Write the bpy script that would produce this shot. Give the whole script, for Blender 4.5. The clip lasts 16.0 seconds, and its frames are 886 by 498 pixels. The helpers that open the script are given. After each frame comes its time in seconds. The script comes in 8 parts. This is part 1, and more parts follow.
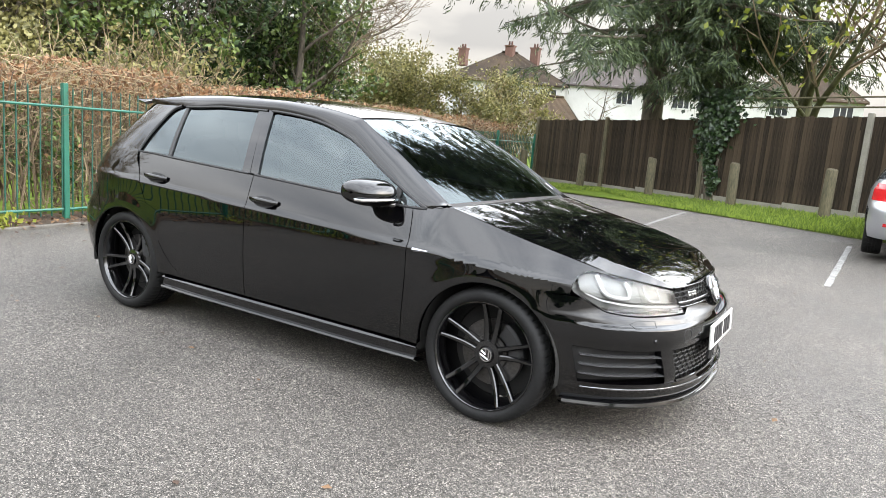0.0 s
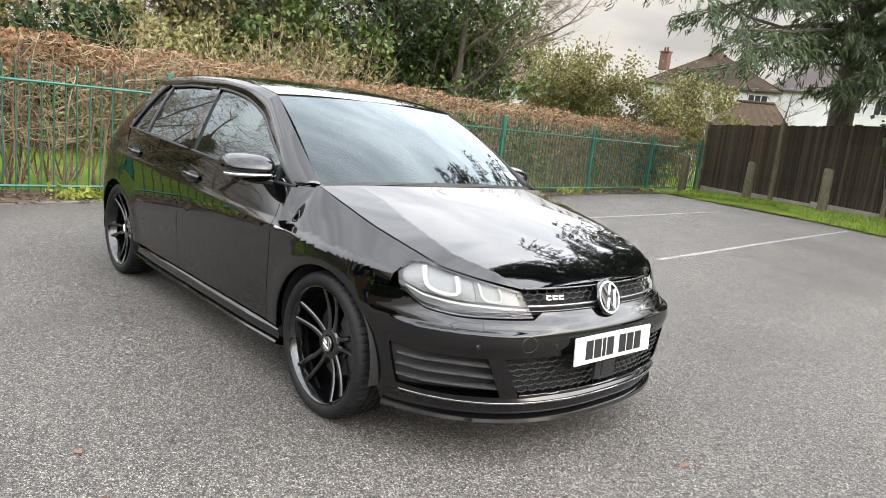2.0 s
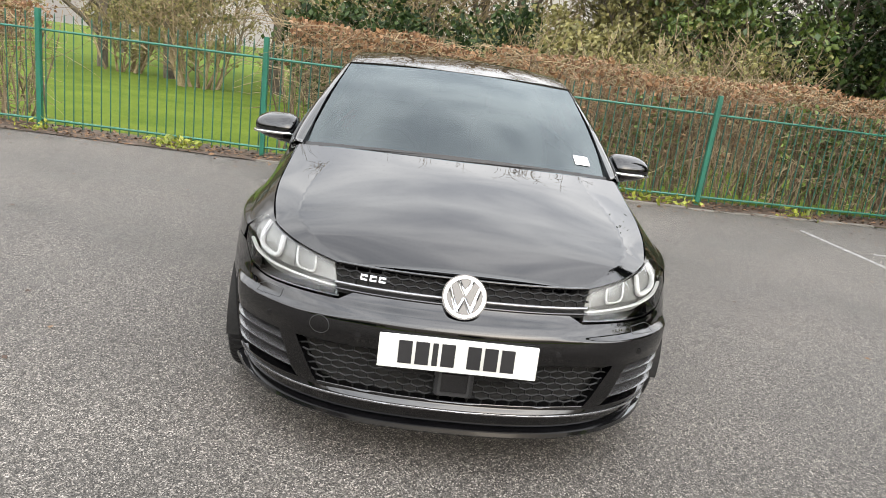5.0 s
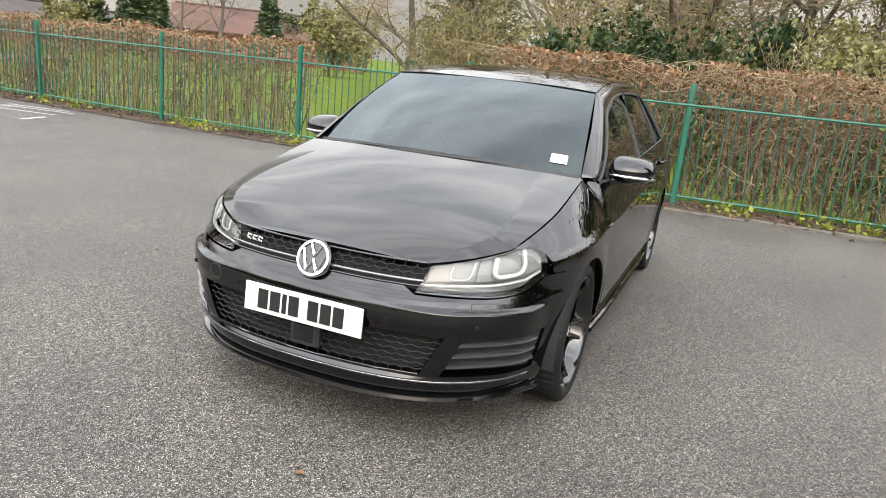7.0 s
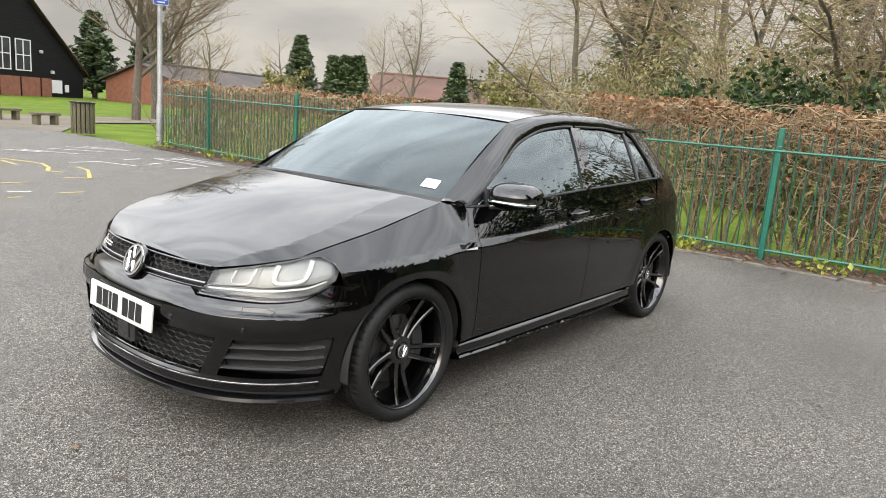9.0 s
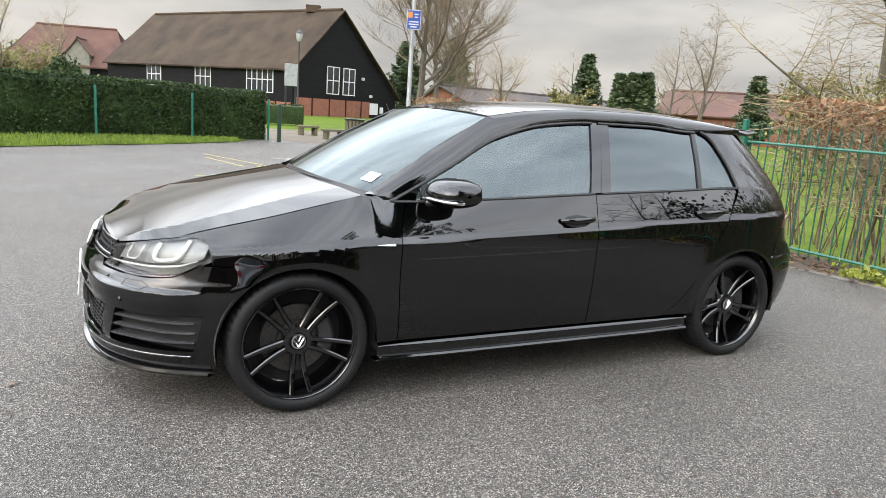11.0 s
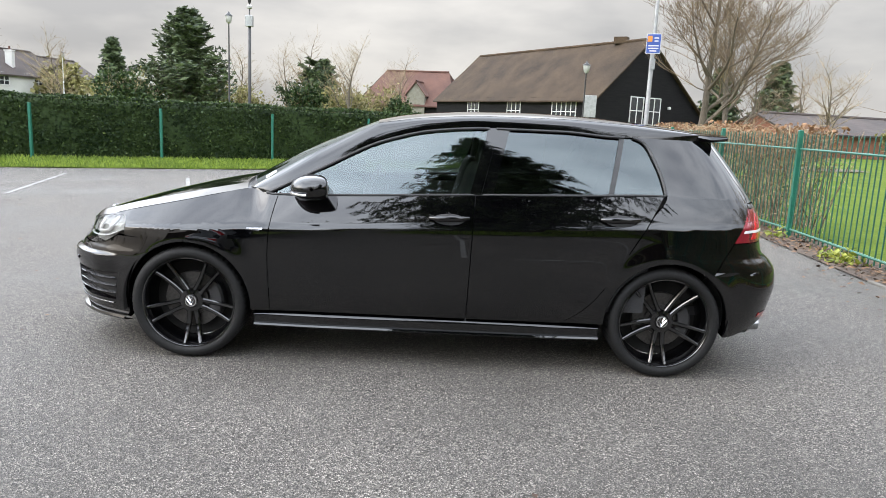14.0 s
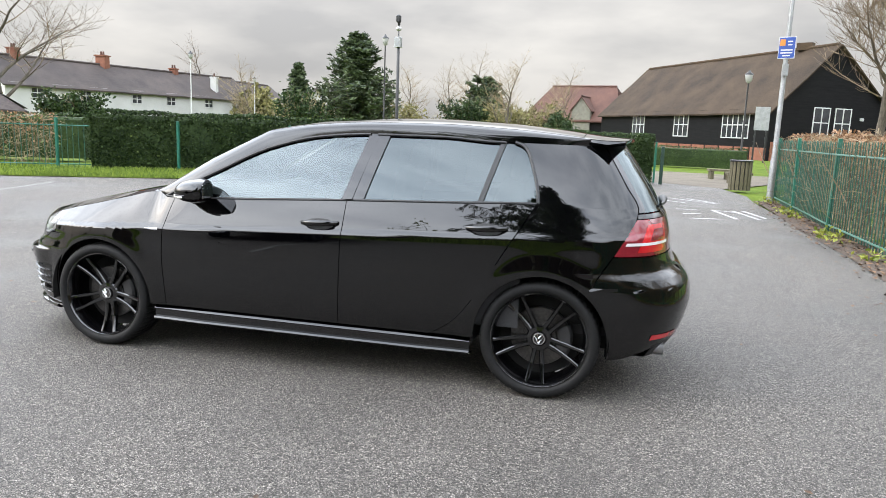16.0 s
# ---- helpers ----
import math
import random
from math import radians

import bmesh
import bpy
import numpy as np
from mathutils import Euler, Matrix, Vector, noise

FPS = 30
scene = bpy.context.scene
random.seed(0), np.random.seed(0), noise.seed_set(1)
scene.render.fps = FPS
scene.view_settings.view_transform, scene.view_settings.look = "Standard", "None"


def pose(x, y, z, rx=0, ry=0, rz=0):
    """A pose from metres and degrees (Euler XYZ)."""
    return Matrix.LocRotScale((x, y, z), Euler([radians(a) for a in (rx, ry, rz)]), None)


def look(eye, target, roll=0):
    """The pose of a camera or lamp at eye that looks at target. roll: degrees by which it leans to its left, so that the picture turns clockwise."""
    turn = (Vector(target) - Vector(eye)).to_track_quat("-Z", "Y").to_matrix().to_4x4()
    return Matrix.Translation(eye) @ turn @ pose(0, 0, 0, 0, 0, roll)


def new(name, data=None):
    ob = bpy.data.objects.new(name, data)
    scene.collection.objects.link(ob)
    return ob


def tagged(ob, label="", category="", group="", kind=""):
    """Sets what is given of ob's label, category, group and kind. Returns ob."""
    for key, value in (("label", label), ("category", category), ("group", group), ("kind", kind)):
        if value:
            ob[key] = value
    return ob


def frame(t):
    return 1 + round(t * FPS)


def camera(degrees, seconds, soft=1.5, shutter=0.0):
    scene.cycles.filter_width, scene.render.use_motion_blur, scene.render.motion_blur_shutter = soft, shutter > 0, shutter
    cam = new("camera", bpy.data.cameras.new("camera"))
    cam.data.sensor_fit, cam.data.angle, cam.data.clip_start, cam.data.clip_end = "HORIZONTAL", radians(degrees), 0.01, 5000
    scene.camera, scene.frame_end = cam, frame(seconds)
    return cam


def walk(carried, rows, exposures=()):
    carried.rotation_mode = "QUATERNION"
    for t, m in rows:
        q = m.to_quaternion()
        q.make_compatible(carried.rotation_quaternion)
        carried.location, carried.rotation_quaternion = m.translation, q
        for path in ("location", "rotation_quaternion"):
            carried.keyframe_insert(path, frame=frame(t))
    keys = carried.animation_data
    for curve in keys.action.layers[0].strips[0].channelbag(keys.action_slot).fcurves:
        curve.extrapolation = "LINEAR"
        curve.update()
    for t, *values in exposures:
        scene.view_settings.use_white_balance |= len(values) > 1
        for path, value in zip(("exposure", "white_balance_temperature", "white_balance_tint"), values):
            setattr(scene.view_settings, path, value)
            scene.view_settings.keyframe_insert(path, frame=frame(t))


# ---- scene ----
cam = camera(64.7, 16.0, soft=0.9)

PATH = [
    (0, (2.713, -3.589, 1.299), (1.689, -1.902, 0.971), 5.0),
    (0.5, (2.995, -3.347, 1.286), (1.825, -1.76, 0.952), 5.3),
    (1, (3.271, -3.053, 1.301), (2.021, -1.53, 0.958), 5.6),
    (1.5, (3.475, -2.697, 1.302), (2.111, -1.279, 0.945), 6.0),
    (2, (3.713, -2.423, 1.309), (2.264, -1.095, 0.942), 6.3),
    (2.5, (3.879, -2.072, 1.331), (2.35, -0.84, 0.951), 6.6),
    (3, (3.974, -1.676, 1.327), (2.324, -0.616, 0.931), 6.8),
    (3.5, (4.109, -1.329, 1.324), (2.378, -0.415, 0.914), 7.1),
    (4, (4.175, -0.977, 1.331), (2.359, -0.269, 0.886), 7.4),
    (4.5, (4.231, -0.616, 1.347), (2.328, -0.224, 0.873), 7.5),
    (6.8, (4.3, 1.238, 1.401), (2.468, 0.622, 0.888), 5.9),
    (7, (4.261, 1.389, 1.403), (2.468, 0.663, 0.895), 5.8),
    (7.5, (4.203, 1.785, 1.4), (2.505, 0.843, 0.921), 5.4),
    (8, (4.033, 2.169, 1.404), (2.382, 1.124, 0.973), 5.1),
    (8.5, (3.771, 2.478, 1.383), (2.173, 1.343, 0.986), 4.8),
    (9, (3.529, 2.779, 1.371), (1.996, 1.555, 0.983), 4.6),
    (9.5, (3.181, 3.0, 1.348), (1.806, 1.603, 0.954), 4.3),
    (9.7, (3.031, 3.084, 1.35), (1.743, 1.607, 0.954), 4.3),
    (11.8, (1.543, 4.012, 1.37), (0.814, 2.192, 0.976), 3.7),
    (12, (1.399, 4.069, 1.372), (0.726, 2.227, 0.977), 3.6),
    (12.5, (1.066, 4.23, 1.367), (0.658, 2.312, 0.975), 3.3),
    (13, (0.723, 4.437, 1.387), (0.46, 2.49, 1.012), 3.2),
    (13.5, (0.359, 4.51, 1.374), (0.184, 2.552, 1.007), 3.0),
    (14, (-0.014, 4.605, 1.366), (-0.043, 2.638, 1.005), 2.8),
    (14.5, (-0.408, 4.65, 1.389), (-0.326, 2.683, 1.037), 2.7),
    (15, (-0.816, 4.586, 1.38), (-0.576, 2.631, 1.033), 2.5),
    (15.5, (-1.234, 4.522, 1.369), (-0.855, 2.589, 1.026), 2.3),
    (16, (-1.635, 4.386, 1.376), (-1.175, 2.469, 1.039), 2.2),
]
walk(cam, [(t, look(eye, target, roll)) for t, eye, target, roll in PATH], ((0.0, 0.42, 7050, 11), (2.0, 0.2, 7200, 12), (4.5, 0.0, 7350, 12), (9.0, -0.05, 7300, 11), (12.5, 0.12, 6750, 11), (16.0, 0.12, 6750, 11)))

# ---- light: overcast sky, low soft sun behind cloud ----
SUN_EL, SUN_AZ = radians(26), radians(20)   # azimuth from +x towards +y


def build_world():
    w = bpy.data.worlds.new("overcast_sky")
    scene.world = w
    w.use_nodes = True
    nt = w.node_tree
    N, L = nt.nodes, nt.links
    N.clear()
    out = N.new("ShaderNodeOutputWorld")
    bg = N.new("ShaderNodeBackground")
    sky = N.new("ShaderNodeTexSky")
    sky.sky_type = "NISHITA"
    sky.sun_disc = False
    sky.sun_elevation = SUN_EL
    sky.sun_rotation = radians(90) - SUN_AZ
    sky.air_density, sky.dust_density, sky.ozone_density = 1.0, 4.0, 1.0
    tc = N.new("ShaderNodeTexCoord")
    mp = N.new("ShaderNodeMapping")
    mp.inputs["Scale"].default_value = (1.6, 1.6, 5.0)
    no = N.new("ShaderNodeTexNoise")
    no.inputs["Scale"].default_value = 2.2
    no.inputs["Detail"].default_value = 5
    no.inputs["Roughness"].default_value = 0.5
    ramp = N.new("ShaderNodeValToRGB")
    ramp.color_ramp.elements[0].position, ramp.color_ramp.elements[0].color = 0.34, (4.5, 4.6, 4.75, 1)
    ramp.color_ramp.elements[1].position, ramp.color_ramp.elements[1].color = 0.64, (7.2, 7.2, 7.1, 1)
    mix = N.new("ShaderNodeMixRGB")
    mix.inputs["Fac"].default_value = 0.93
    L.new(tc.outputs["Generated"], mp.inputs["Vector"])
    L.new(mp.outputs["Vector"], no.inputs["Vector"])
    L.new(no.outputs["Fac"], ramp.inputs["Fac"])
    L.new(sky.outputs["Color"], mix.inputs["Color1"])
    L.new(ramp.outputs["Color"], mix.inputs["Color2"])
    # an overcast sky is brightest overhead
    sep = N.new("ShaderNodeSeparateXYZ")
    L.new(tc.outputs["Generated"], sep.inputs["Vector"])
    up = N.new("ShaderNodeValToRGB")
    e = up.color_ramp.elements
    e[0].position, e[0].color = 0.0, (0.80, 0.80, 0.80, 1)
    e[1].position, e[1].color = 1.0, (5.0, 5.5, 6.3, 1)
    for at, k in ((0.19, (1.12, 1.12, 1.12, 1)), (0.35, (5.8, 6.2, 6.8, 1)), (0.65, (6.2, 6.8, 7.7, 1))):
        e.new(at).color = k
    L.new(sep.outputs["Z"], up.inputs["Fac"])
    lift = N.new("ShaderNodeVectorMath")
    lift.operation = "MULTIPLY"
    L.new(mix.outputs["Color"], lift.inputs[0])
    L.new(up.outputs["Color"], lift.inputs[1])
    # the cloud glows towards the hidden sun and is heavier on the far side
    glow = N.new("ShaderNodeVectorMath")
    glow.operation = "DOT_PRODUCT"
    glow.inputs[1].default_value = (math.cos(SUN_AZ), math.sin(SUN_AZ), 0.0)
    L.new(tc.outputs["Generated"], glow.inputs[0])
    high = N.new("ShaderNodeMapRange")
    high.inputs["From Min"].default_value, high.inputs["From Max"].default_value = 0.05, 0.40
    high.inputs["To Min"].default_value, high.inputs["To Max"].default_value = 0.0, 0.45
    L.new(sep.outputs["Z"], high.inputs["Value"])
    side = N.new("ShaderNodeMath")
    side.operation = "MULTIPLY_ADD"
    side.inputs[2].default_value = 1.0
    L.new(glow.outputs["Value"], side.inputs[0])
    L.new(high.outputs["Result"], side.inputs[1])
    tilt = N.new("ShaderNodeVectorMath")
    tilt.operation = "SCALE"
    L.new(lift.outputs["Vector"], tilt.inputs[0])
    L.new(side.outputs[0], tilt.inputs["Scale"])
    L.new(tilt.outputs["Vector"], bg.inputs["Color"])
    bg.inputs["Strength"].default_value = 0.12
    L.new(bg.outputs["Background"], out.inputs["Surface"])
    lamp = bpy.data.lights.new("sun", "SUN")
    lamp.energy, lamp.angle, lamp.color = 0.5, radians(40), (1.0, 0.95, 0.88)
    ob = new("sun", lamp)
    d = Vector((math.cos(SUN_EL) * math.cos(SUN_AZ), math.cos(SUN_EL) * math.sin(SUN_AZ), math.sin(SUN_EL)))
    ob.matrix_world = look(d * 50, (0, 0, 0))


build_world()

# ---- materials ----
def surface(name, c1, c2=None, rough=0.6, metal=0.0, scale=3.0, fine=60.0, bump=0.0, bump_scale=40.0, coat=0.0, rough_var=0.0,
            per_object=0.0, per_island=0.0, stretch=(1, 1, 1), spec=0.5, transl=0.0):
    """A two-scale procedural surface: broad stains and fine grain between two colours, with relief."""
    m = bpy.data.materials.new(name)
    m.use_nodes = True
    nt = m.node_tree
    N, L = nt.nodes, nt.links
    b = N["Principled BSDF"]
    c2 = c2 or c1
    tc = N.new("ShaderNodeTexCoord")
    mp = N.new("ShaderNodeMapping")
    mp.inputs["Scale"].default_value = stretch
    L.new(tc.outputs["Object"], mp.inputs["Vector"])
    big, small = N.new("ShaderNodeTexNoise"), N.new("ShaderNodeTexNoise")
    big.inputs["Scale"].default_value, big.inputs["Detail"].default_value = scale, 4
    small.inputs["Scale"].default_value, small.inputs["Detail"].default_value = fine, 3
    L.new(mp.outputs["Vector"], big.inputs["Vector"])
    L.new(mp.outputs["Vector"], small.inputs["Vector"])
    add = N.new("ShaderNodeMath")
    add.operation = "MULTIPLY_ADD"
    add.inputs[1].default_value = 0.5
    L.new(small.outputs["Fac"], add.inputs[0])
    half = N.new("ShaderNodeMath")
    half.operation = "MULTIPLY"
    half.inputs[1].default_value = 0.5
    L.new(big.outputs["Fac"], half.inputs[0])
    L.new(half.outputs[0], add.inputs[2])
    val = add.outputs[0]
    if per_object or per_island:
        if per_object:
            src = N.new("ShaderNodeObjectInfo").outputs["Random"]
        else:
            src = N.new("ShaderNodeNewGeometry").outputs["Random Per Island"]
        off = N.new("ShaderNodeMath")
        off.operation = "MULTIPLY_ADD"
        off.inputs[1].default_value = per_object or per_island
        off.inputs[2].default_value = -0.5 * (per_object or per_island)
        L.new(src, off.inputs[0])
        s = N.new("ShaderNodeMath")
        L.new(off.outputs[0], s.inputs[0])
        L.new(val, s.inputs[1])
        val = s.outputs[0]
    ramp = N.new("ShaderNodeValToRGB")
    ramp.color_ramp.elements[0].position, ramp.color_ramp.elements[0].color = 0.34, (*c1, 1)
    ramp.color_ramp.elements[1].position, ramp.color_ramp.elements[1].color = 0.66, (*c2, 1)
    L.new(val, ramp.inputs["Fac"])
    L.new(ramp.outputs["Color"], b.inputs["Base Color"])
    b.inputs["Metallic"].default_value = metal
    b.inputs["Roughness"].default_value = rough
    b.inputs["Specular IOR Level"].default_value = spec
    if rough_var:
        rr = N.new("ShaderNodeMapRange")
        rr.inputs["To Min"].default_value, rr.inputs["To Max"].default_value = max(0.02, rough - rough_var), rough + rough_var
        rr.inputs["From Min"].default_value, rr.inputs["From Max"].default_value = 0.35, 0.65
        L.new(big.outputs["Fac"], rr.inputs["Value"])
        L.new(rr.outputs["Result"], b.inputs["Roughness"])
    if coat:
        b.inputs["Coat Weight"].default_value, b.inputs["Coat Roughness"].default_value = coat, 0.03
    if bump:
        bt = N.new("ShaderNodeTexNoise")
        bt.inputs["Scale"].default_value, bt.inputs["Detail"].default_value = bump_scale, 4
        L.new(mp.outputs["Vector"], bt.inputs["Vector"])
        bn = N.new("ShaderNodeBump")
        bn.inputs["Strength"].default_value, bn.inputs["Distance"].default_value = bump, 0.01
        L.new(bt.outputs["Fac"], bn.inputs["Height"])
        L.new(bn.outputs["Normal"], b.inputs["Normal"])
    if transl:
        b.inputs["Subsurface Weight"].default_value = 0.0
        tr = N.new("ShaderNodeBsdfTranslucent")
        L.new(ramp.outputs["Color"], tr.inputs["Color"])
        mx = N.new("ShaderNodeMixShader")
        mx.inputs["Fac"].default_value = transl
        L.new(b.outputs["BSDF"], mx.inputs[1])
        L.new(tr.outputs["BSDF"], mx.inputs[2])
        L.new(mx.outputs["Shader"], N["Material Output"].inputs["Surface"])
    return m


def asphalt_material():
    """Worn tarmac: pale and dark stone chips in bitumen, damp patches that shine."""
    m = bpy.data.materials.new("asphalt")
    m.use_nodes = True
    N, L = m.node_tree.nodes, m.node_tree.links
    b = N["Principled BSDF"]
    tc = N.new("ShaderNodeTexCoord")
    chips = N.new("ShaderNodeTexVoronoi")
    chips.inputs["Scale"].default_value = 215
    L.new(tc.outputs["Object"], chips.inputs["Vector"])
    cr = N.new("ShaderNodeValToRGB")
    e = cr.color_ramp.elements
    e[0].position, e[0].color = 0.0, (0.0238, 0.0217, 0.0197, 1)
    e[1].position, e[1].color = 1.0, (0.3213, 0.2910, 0.2587, 1)
    e2 = e.new(0.55)
    e2.color = (0.0774, 0.0708, 0.0633, 1)
    e3 = e.new(0.85)
    e3.color = (0.1565, 0.1434, 0.1264, 1)
    sep = N.new("ShaderNodeSeparateColor")
    L.new(chips.outputs["Color"], sep.inputs["Color"])
    L.new(sep.outputs["Red"], cr.inputs["Fac"])
    stain = N.new("ShaderNodeTexNoise")
    stain.inputs["Scale"].default_value, stain.inputs["Detail"].default_value = 0.7, 6
    L.new(tc.outputs["Object"], stain.inputs["Vector"])
    sr = N.new("ShaderNodeMapRange")
    sr.inputs["From Min"].default_value, sr.inputs["From Max"].default_value = 0.3, 0.7
    sr.inputs["To Min"].default_value, sr.inputs["To Max"].default_value = 0.72, 1.2
    mott = N.new("ShaderNodeTexNoise")
    mott.inputs["Scale"].default_value, mott.inputs["Detail"].default_value = 38, 5
    mott.inputs["Roughness"].default_value = 0.75
    L.new(tc.outputs["Object"], mott.inputs["Vector"])
    mr = N.new("ShaderNodeMapRange")
    mr.inputs["From Min"].default_value, mr.inputs["From Max"].default_value = 0.3, 0.7
    mr.inputs["To Min"].default_value, mr.inputs["To Max"].default_value = 0.55, 1.45
    L.new(mott.outputs["Fac"], mr.inputs["Value"])
    both = N.new("ShaderNodeMath")
    both.operation = "MULTIPLY"
    L.new(stain.outputs["Fac"], sr.inputs["Value"])
    L.new(sr.outputs["Result"], both.inputs[0])
    L.new(mr.outputs["Result"], both.inputs[1])
    mul = N.new("ShaderNodeVectorMath")
    mul.operation = "SCALE"
    L.new(cr.outputs["Color"], mul.inputs[0])
    L.new(both.outputs[0], mul.inputs["Scale"])
    L.new(mul.outputs["Vector"], b.inputs["Base Color"])
    rr = N.new("ShaderNodeMapRange")
    rr.inputs["From Min"].default_value, rr.inputs["From Max"].default_value = 0.35, 0.62
    rr.inputs["To Min"].default_value, rr.inputs["To Max"].default_value = 0.52, 0.78
    L.new(stain.outputs["Fac"], rr.inputs["Value"])
    L.new(rr.outputs["Result"], b.inputs["Roughness"])
    b.inputs["Specular IOR Level"].default_value = 0.28
    bn = N.new("ShaderNodeBump")
    bn.inputs["Strength"].default_value, bn.inputs["Distance"].default_value = 0.8, 0.006
    L.new(chips.outputs["Distance"], bn.inputs["Height"])
    L.new(bn.outputs["Normal"], b.inputs["Normal"])
    return m


def glass(name, tint, rough=0.0, ior=1.5, gloss=(1, 1, 1)):
    """A thin pane: clear transmission tinted by its colour, with mirror gloss by Fresnel."""
    m = bpy.data.materials.new(name)
    m.use_nodes = True
    N, L = m.node_tree.nodes, m.node_tree.links
    N.remove(N["Principled BSDF"])
    tr = N.new("ShaderNodeBsdfTransparent")
    tr.inputs["Color"].default_value = (*tint, 1)
    gl = N.new("ShaderNodeBsdfGlossy")
    gl.inputs["Roughness"].default_value = rough
    gl.inputs["Color"].default_value = (*gloss, 1)
    fr = N.new("ShaderNodeFresnel")
    fr.inputs["IOR"].default_value = ior
    mx = N.new("ShaderNodeMixShader")
    L.new(fr.outputs["Fac"], mx.inputs["Fac"])
    L.new(tr.outputs["BSDF"], mx.inputs[1])
    L.new(gl.outputs["BSDF"], mx.inputs[2])
    L.new(mx.outputs["Shader"], N["Material Output"].inputs["Surface"])
    return m


ASPHALT = asphalt_material()
GRASS = surface("grass", (0.0423, 0.0758, 0.00847), (0.105, 0.138, 0.0210), 0.9, spec=0.05, scale=0.8, fine=25, bump=0.6, bump_scale=30)
BLADE = surface("grass_blade", (0.0806, 0.133, 0.0121), (0.209, 0.282, 0.0403), 0.6, scale=1.2, fine=8, per_island=0.5, transl=0.3)
MUD = surface("leaf_litter_soil", (0.0279, 0.0186, 0.0124), (0.0992, 0.0682, 0.0465), 0.9, scale=4, fine=60, bump=0.8, bump_scale=50)
LITTER = surface("fallen_leaf", (0.0434, 0.0217, 0.0112), (0.149, 0.0806, 0.0372), 0.7, scale=2, fine=30, per_island=0.7)
PATHGRAVEL = surface("path_gravel", (0.084, 0.070, 0.054), (0.150, 0.130, 0.105), 0.9, spec=0.15, scale=1.0, fine=120, bump=0.4, bump_scale=90)
KERB = surface("kerb_concrete", (0.070, 0.064, 0.054), (0.150, 0.138, 0.120), 0.85, scale=3, fine=70, bump=0.4)
LINE = surface("worn_white_line_paint", (0.06, 0.058, 0.052), (0.33, 0.33, 0.315), 0.75, scale=13, fine=70, bump=0.3, bump_scale=80)
LETTER = surface("white_letter_paint", (0.12, 0.118, 0.11), (0.56, 0.56, 0.54), 0.7, scale=11, fine=60, bump=0.3, bump_scale=80)
YLINE = surface("worn_yellow_line_paint", (0.150, 0.118, 0.040), (0.48, 0.36, 0.055), 0.6, scale=7, fine=60, bump=0.3, bump_scale=80)
GREEN = surface("green_powder_coat", (0.006, 0.080, 0.052), (0.013, 0.125, 0.082), 0.38, scale=6, fine=90, bump=0.1)
# the bars are a darker green than the posts and rails
GREENBAR = surface("darker_green_bar_paint", (0.006, 0.050, 0.034), (0.014, 0.088, 0.060), 0.42, scale=6, fine=90)
GREENDK = surface("dark_green_paint", (0.00496, 0.0186, 0.0124), (0.0093, 0.0341, 0.0217), 0.45, scale=6, fine=90)
TWIG = surface("twig_bark", (0.0806, 0.0564, 0.0363), (0.209, 0.153, 0.0967), 0.85, scale=2, fine=20, per_island=0.5)
TWIGTAN = surface("tan_twig_bark", (0.140, 0.101, 0.058), (0.315, 0.242, 0.145), 0.85, scale=2, fine=20, per_island=0.4)
BARK = surface("tree_bark", (0.0434, 0.0347, 0.026), (0.136, 0.112, 0.0837), 0.9, scale=2, fine=25, bump=0.8, bump_scale=18, stretch=(1, 1, 0.25))
BARKMOSS = surface("mossy_bark", (0.0372, 0.0341, 0.0174), (0.105, 0.105, 0.0434), 0.9, scale=2, fine=25, bump=0.8, bump_scale=18, stretch=(1, 1, 0.25))
LEAFBROWN = surface("dry_brown_leaf", (0.121, 0.0564, 0.0242), (0.29, 0.161, 0.0806), 0.65, scale=1.5, fine=12, per_island=0.6, transl=0.25)
LEAFGREEN = surface("green_leaf", (0.0322, 0.0645, 0.0129), (0.129, 0.177, 0.0403), 0.45, scale=1.2, fine=12, per_island=0.55, transl=0.2)
LEAFDARK = surface("dark_evergreen_leaf", (0.0085, 0.0210, 0.0060), (0.0400, 0.0660, 0.0180), 0.6, spec=0.2, scale=1.2, fine=12, per_island=0.5, transl=0.12)
LEAFOLIVE = surface("olive_shrub_leaf", (0.0837, 0.079, 0.0241), (0.241, 0.219, 0.079), 0.6, scale=1.0, fine=12, per_island=0.55, transl=0.25)
LEAFLIME = surface("fresh_yellow_green_leaf", (0.113, 0.146, 0.0161), (0.29, 0.307, 0.0484), 0.55, scale=1.0, fine=12, per_island=0.55, transl=0.3)
NEEDLE = surface("conifer_needle", (0.0177, 0.0338, 0.0129), (0.0806, 0.113, 0.0403), 0.55, scale=0.8, fine=10, per_island=0.55, transl=0.12)
IVY = surface("ivy_leaf", (0.00496, 0.0155, 0.00496), (0.0279, 0.0558, 0.0155), 0.35, scale=2, fine=12, per_island=0.55)
BOARD = surface("weathered_fence_board", (0.0150, 0.0112, 0.0075), (0.0620, 0.0450, 0.0290), 0.92, spec=0.2, scale=2, fine=18, bump=0.7, bump_scale=20, stretch=(3, 3, 0.3), per_object=0.24)
POSTWOOD = surface("mossy_timber_post", (0.0434, 0.0403, 0.0217), (0.124, 0.105, 0.062), 0.9, scale=3, fine=25, bump=0.5, stretch=(2, 2, 0.4))
CONCRETE = surface("concrete_post", (0.124, 0.118, 0.093), (0.223, 0.211, 0.174), 0.88, scale=3, fine=60, bump=0.3)
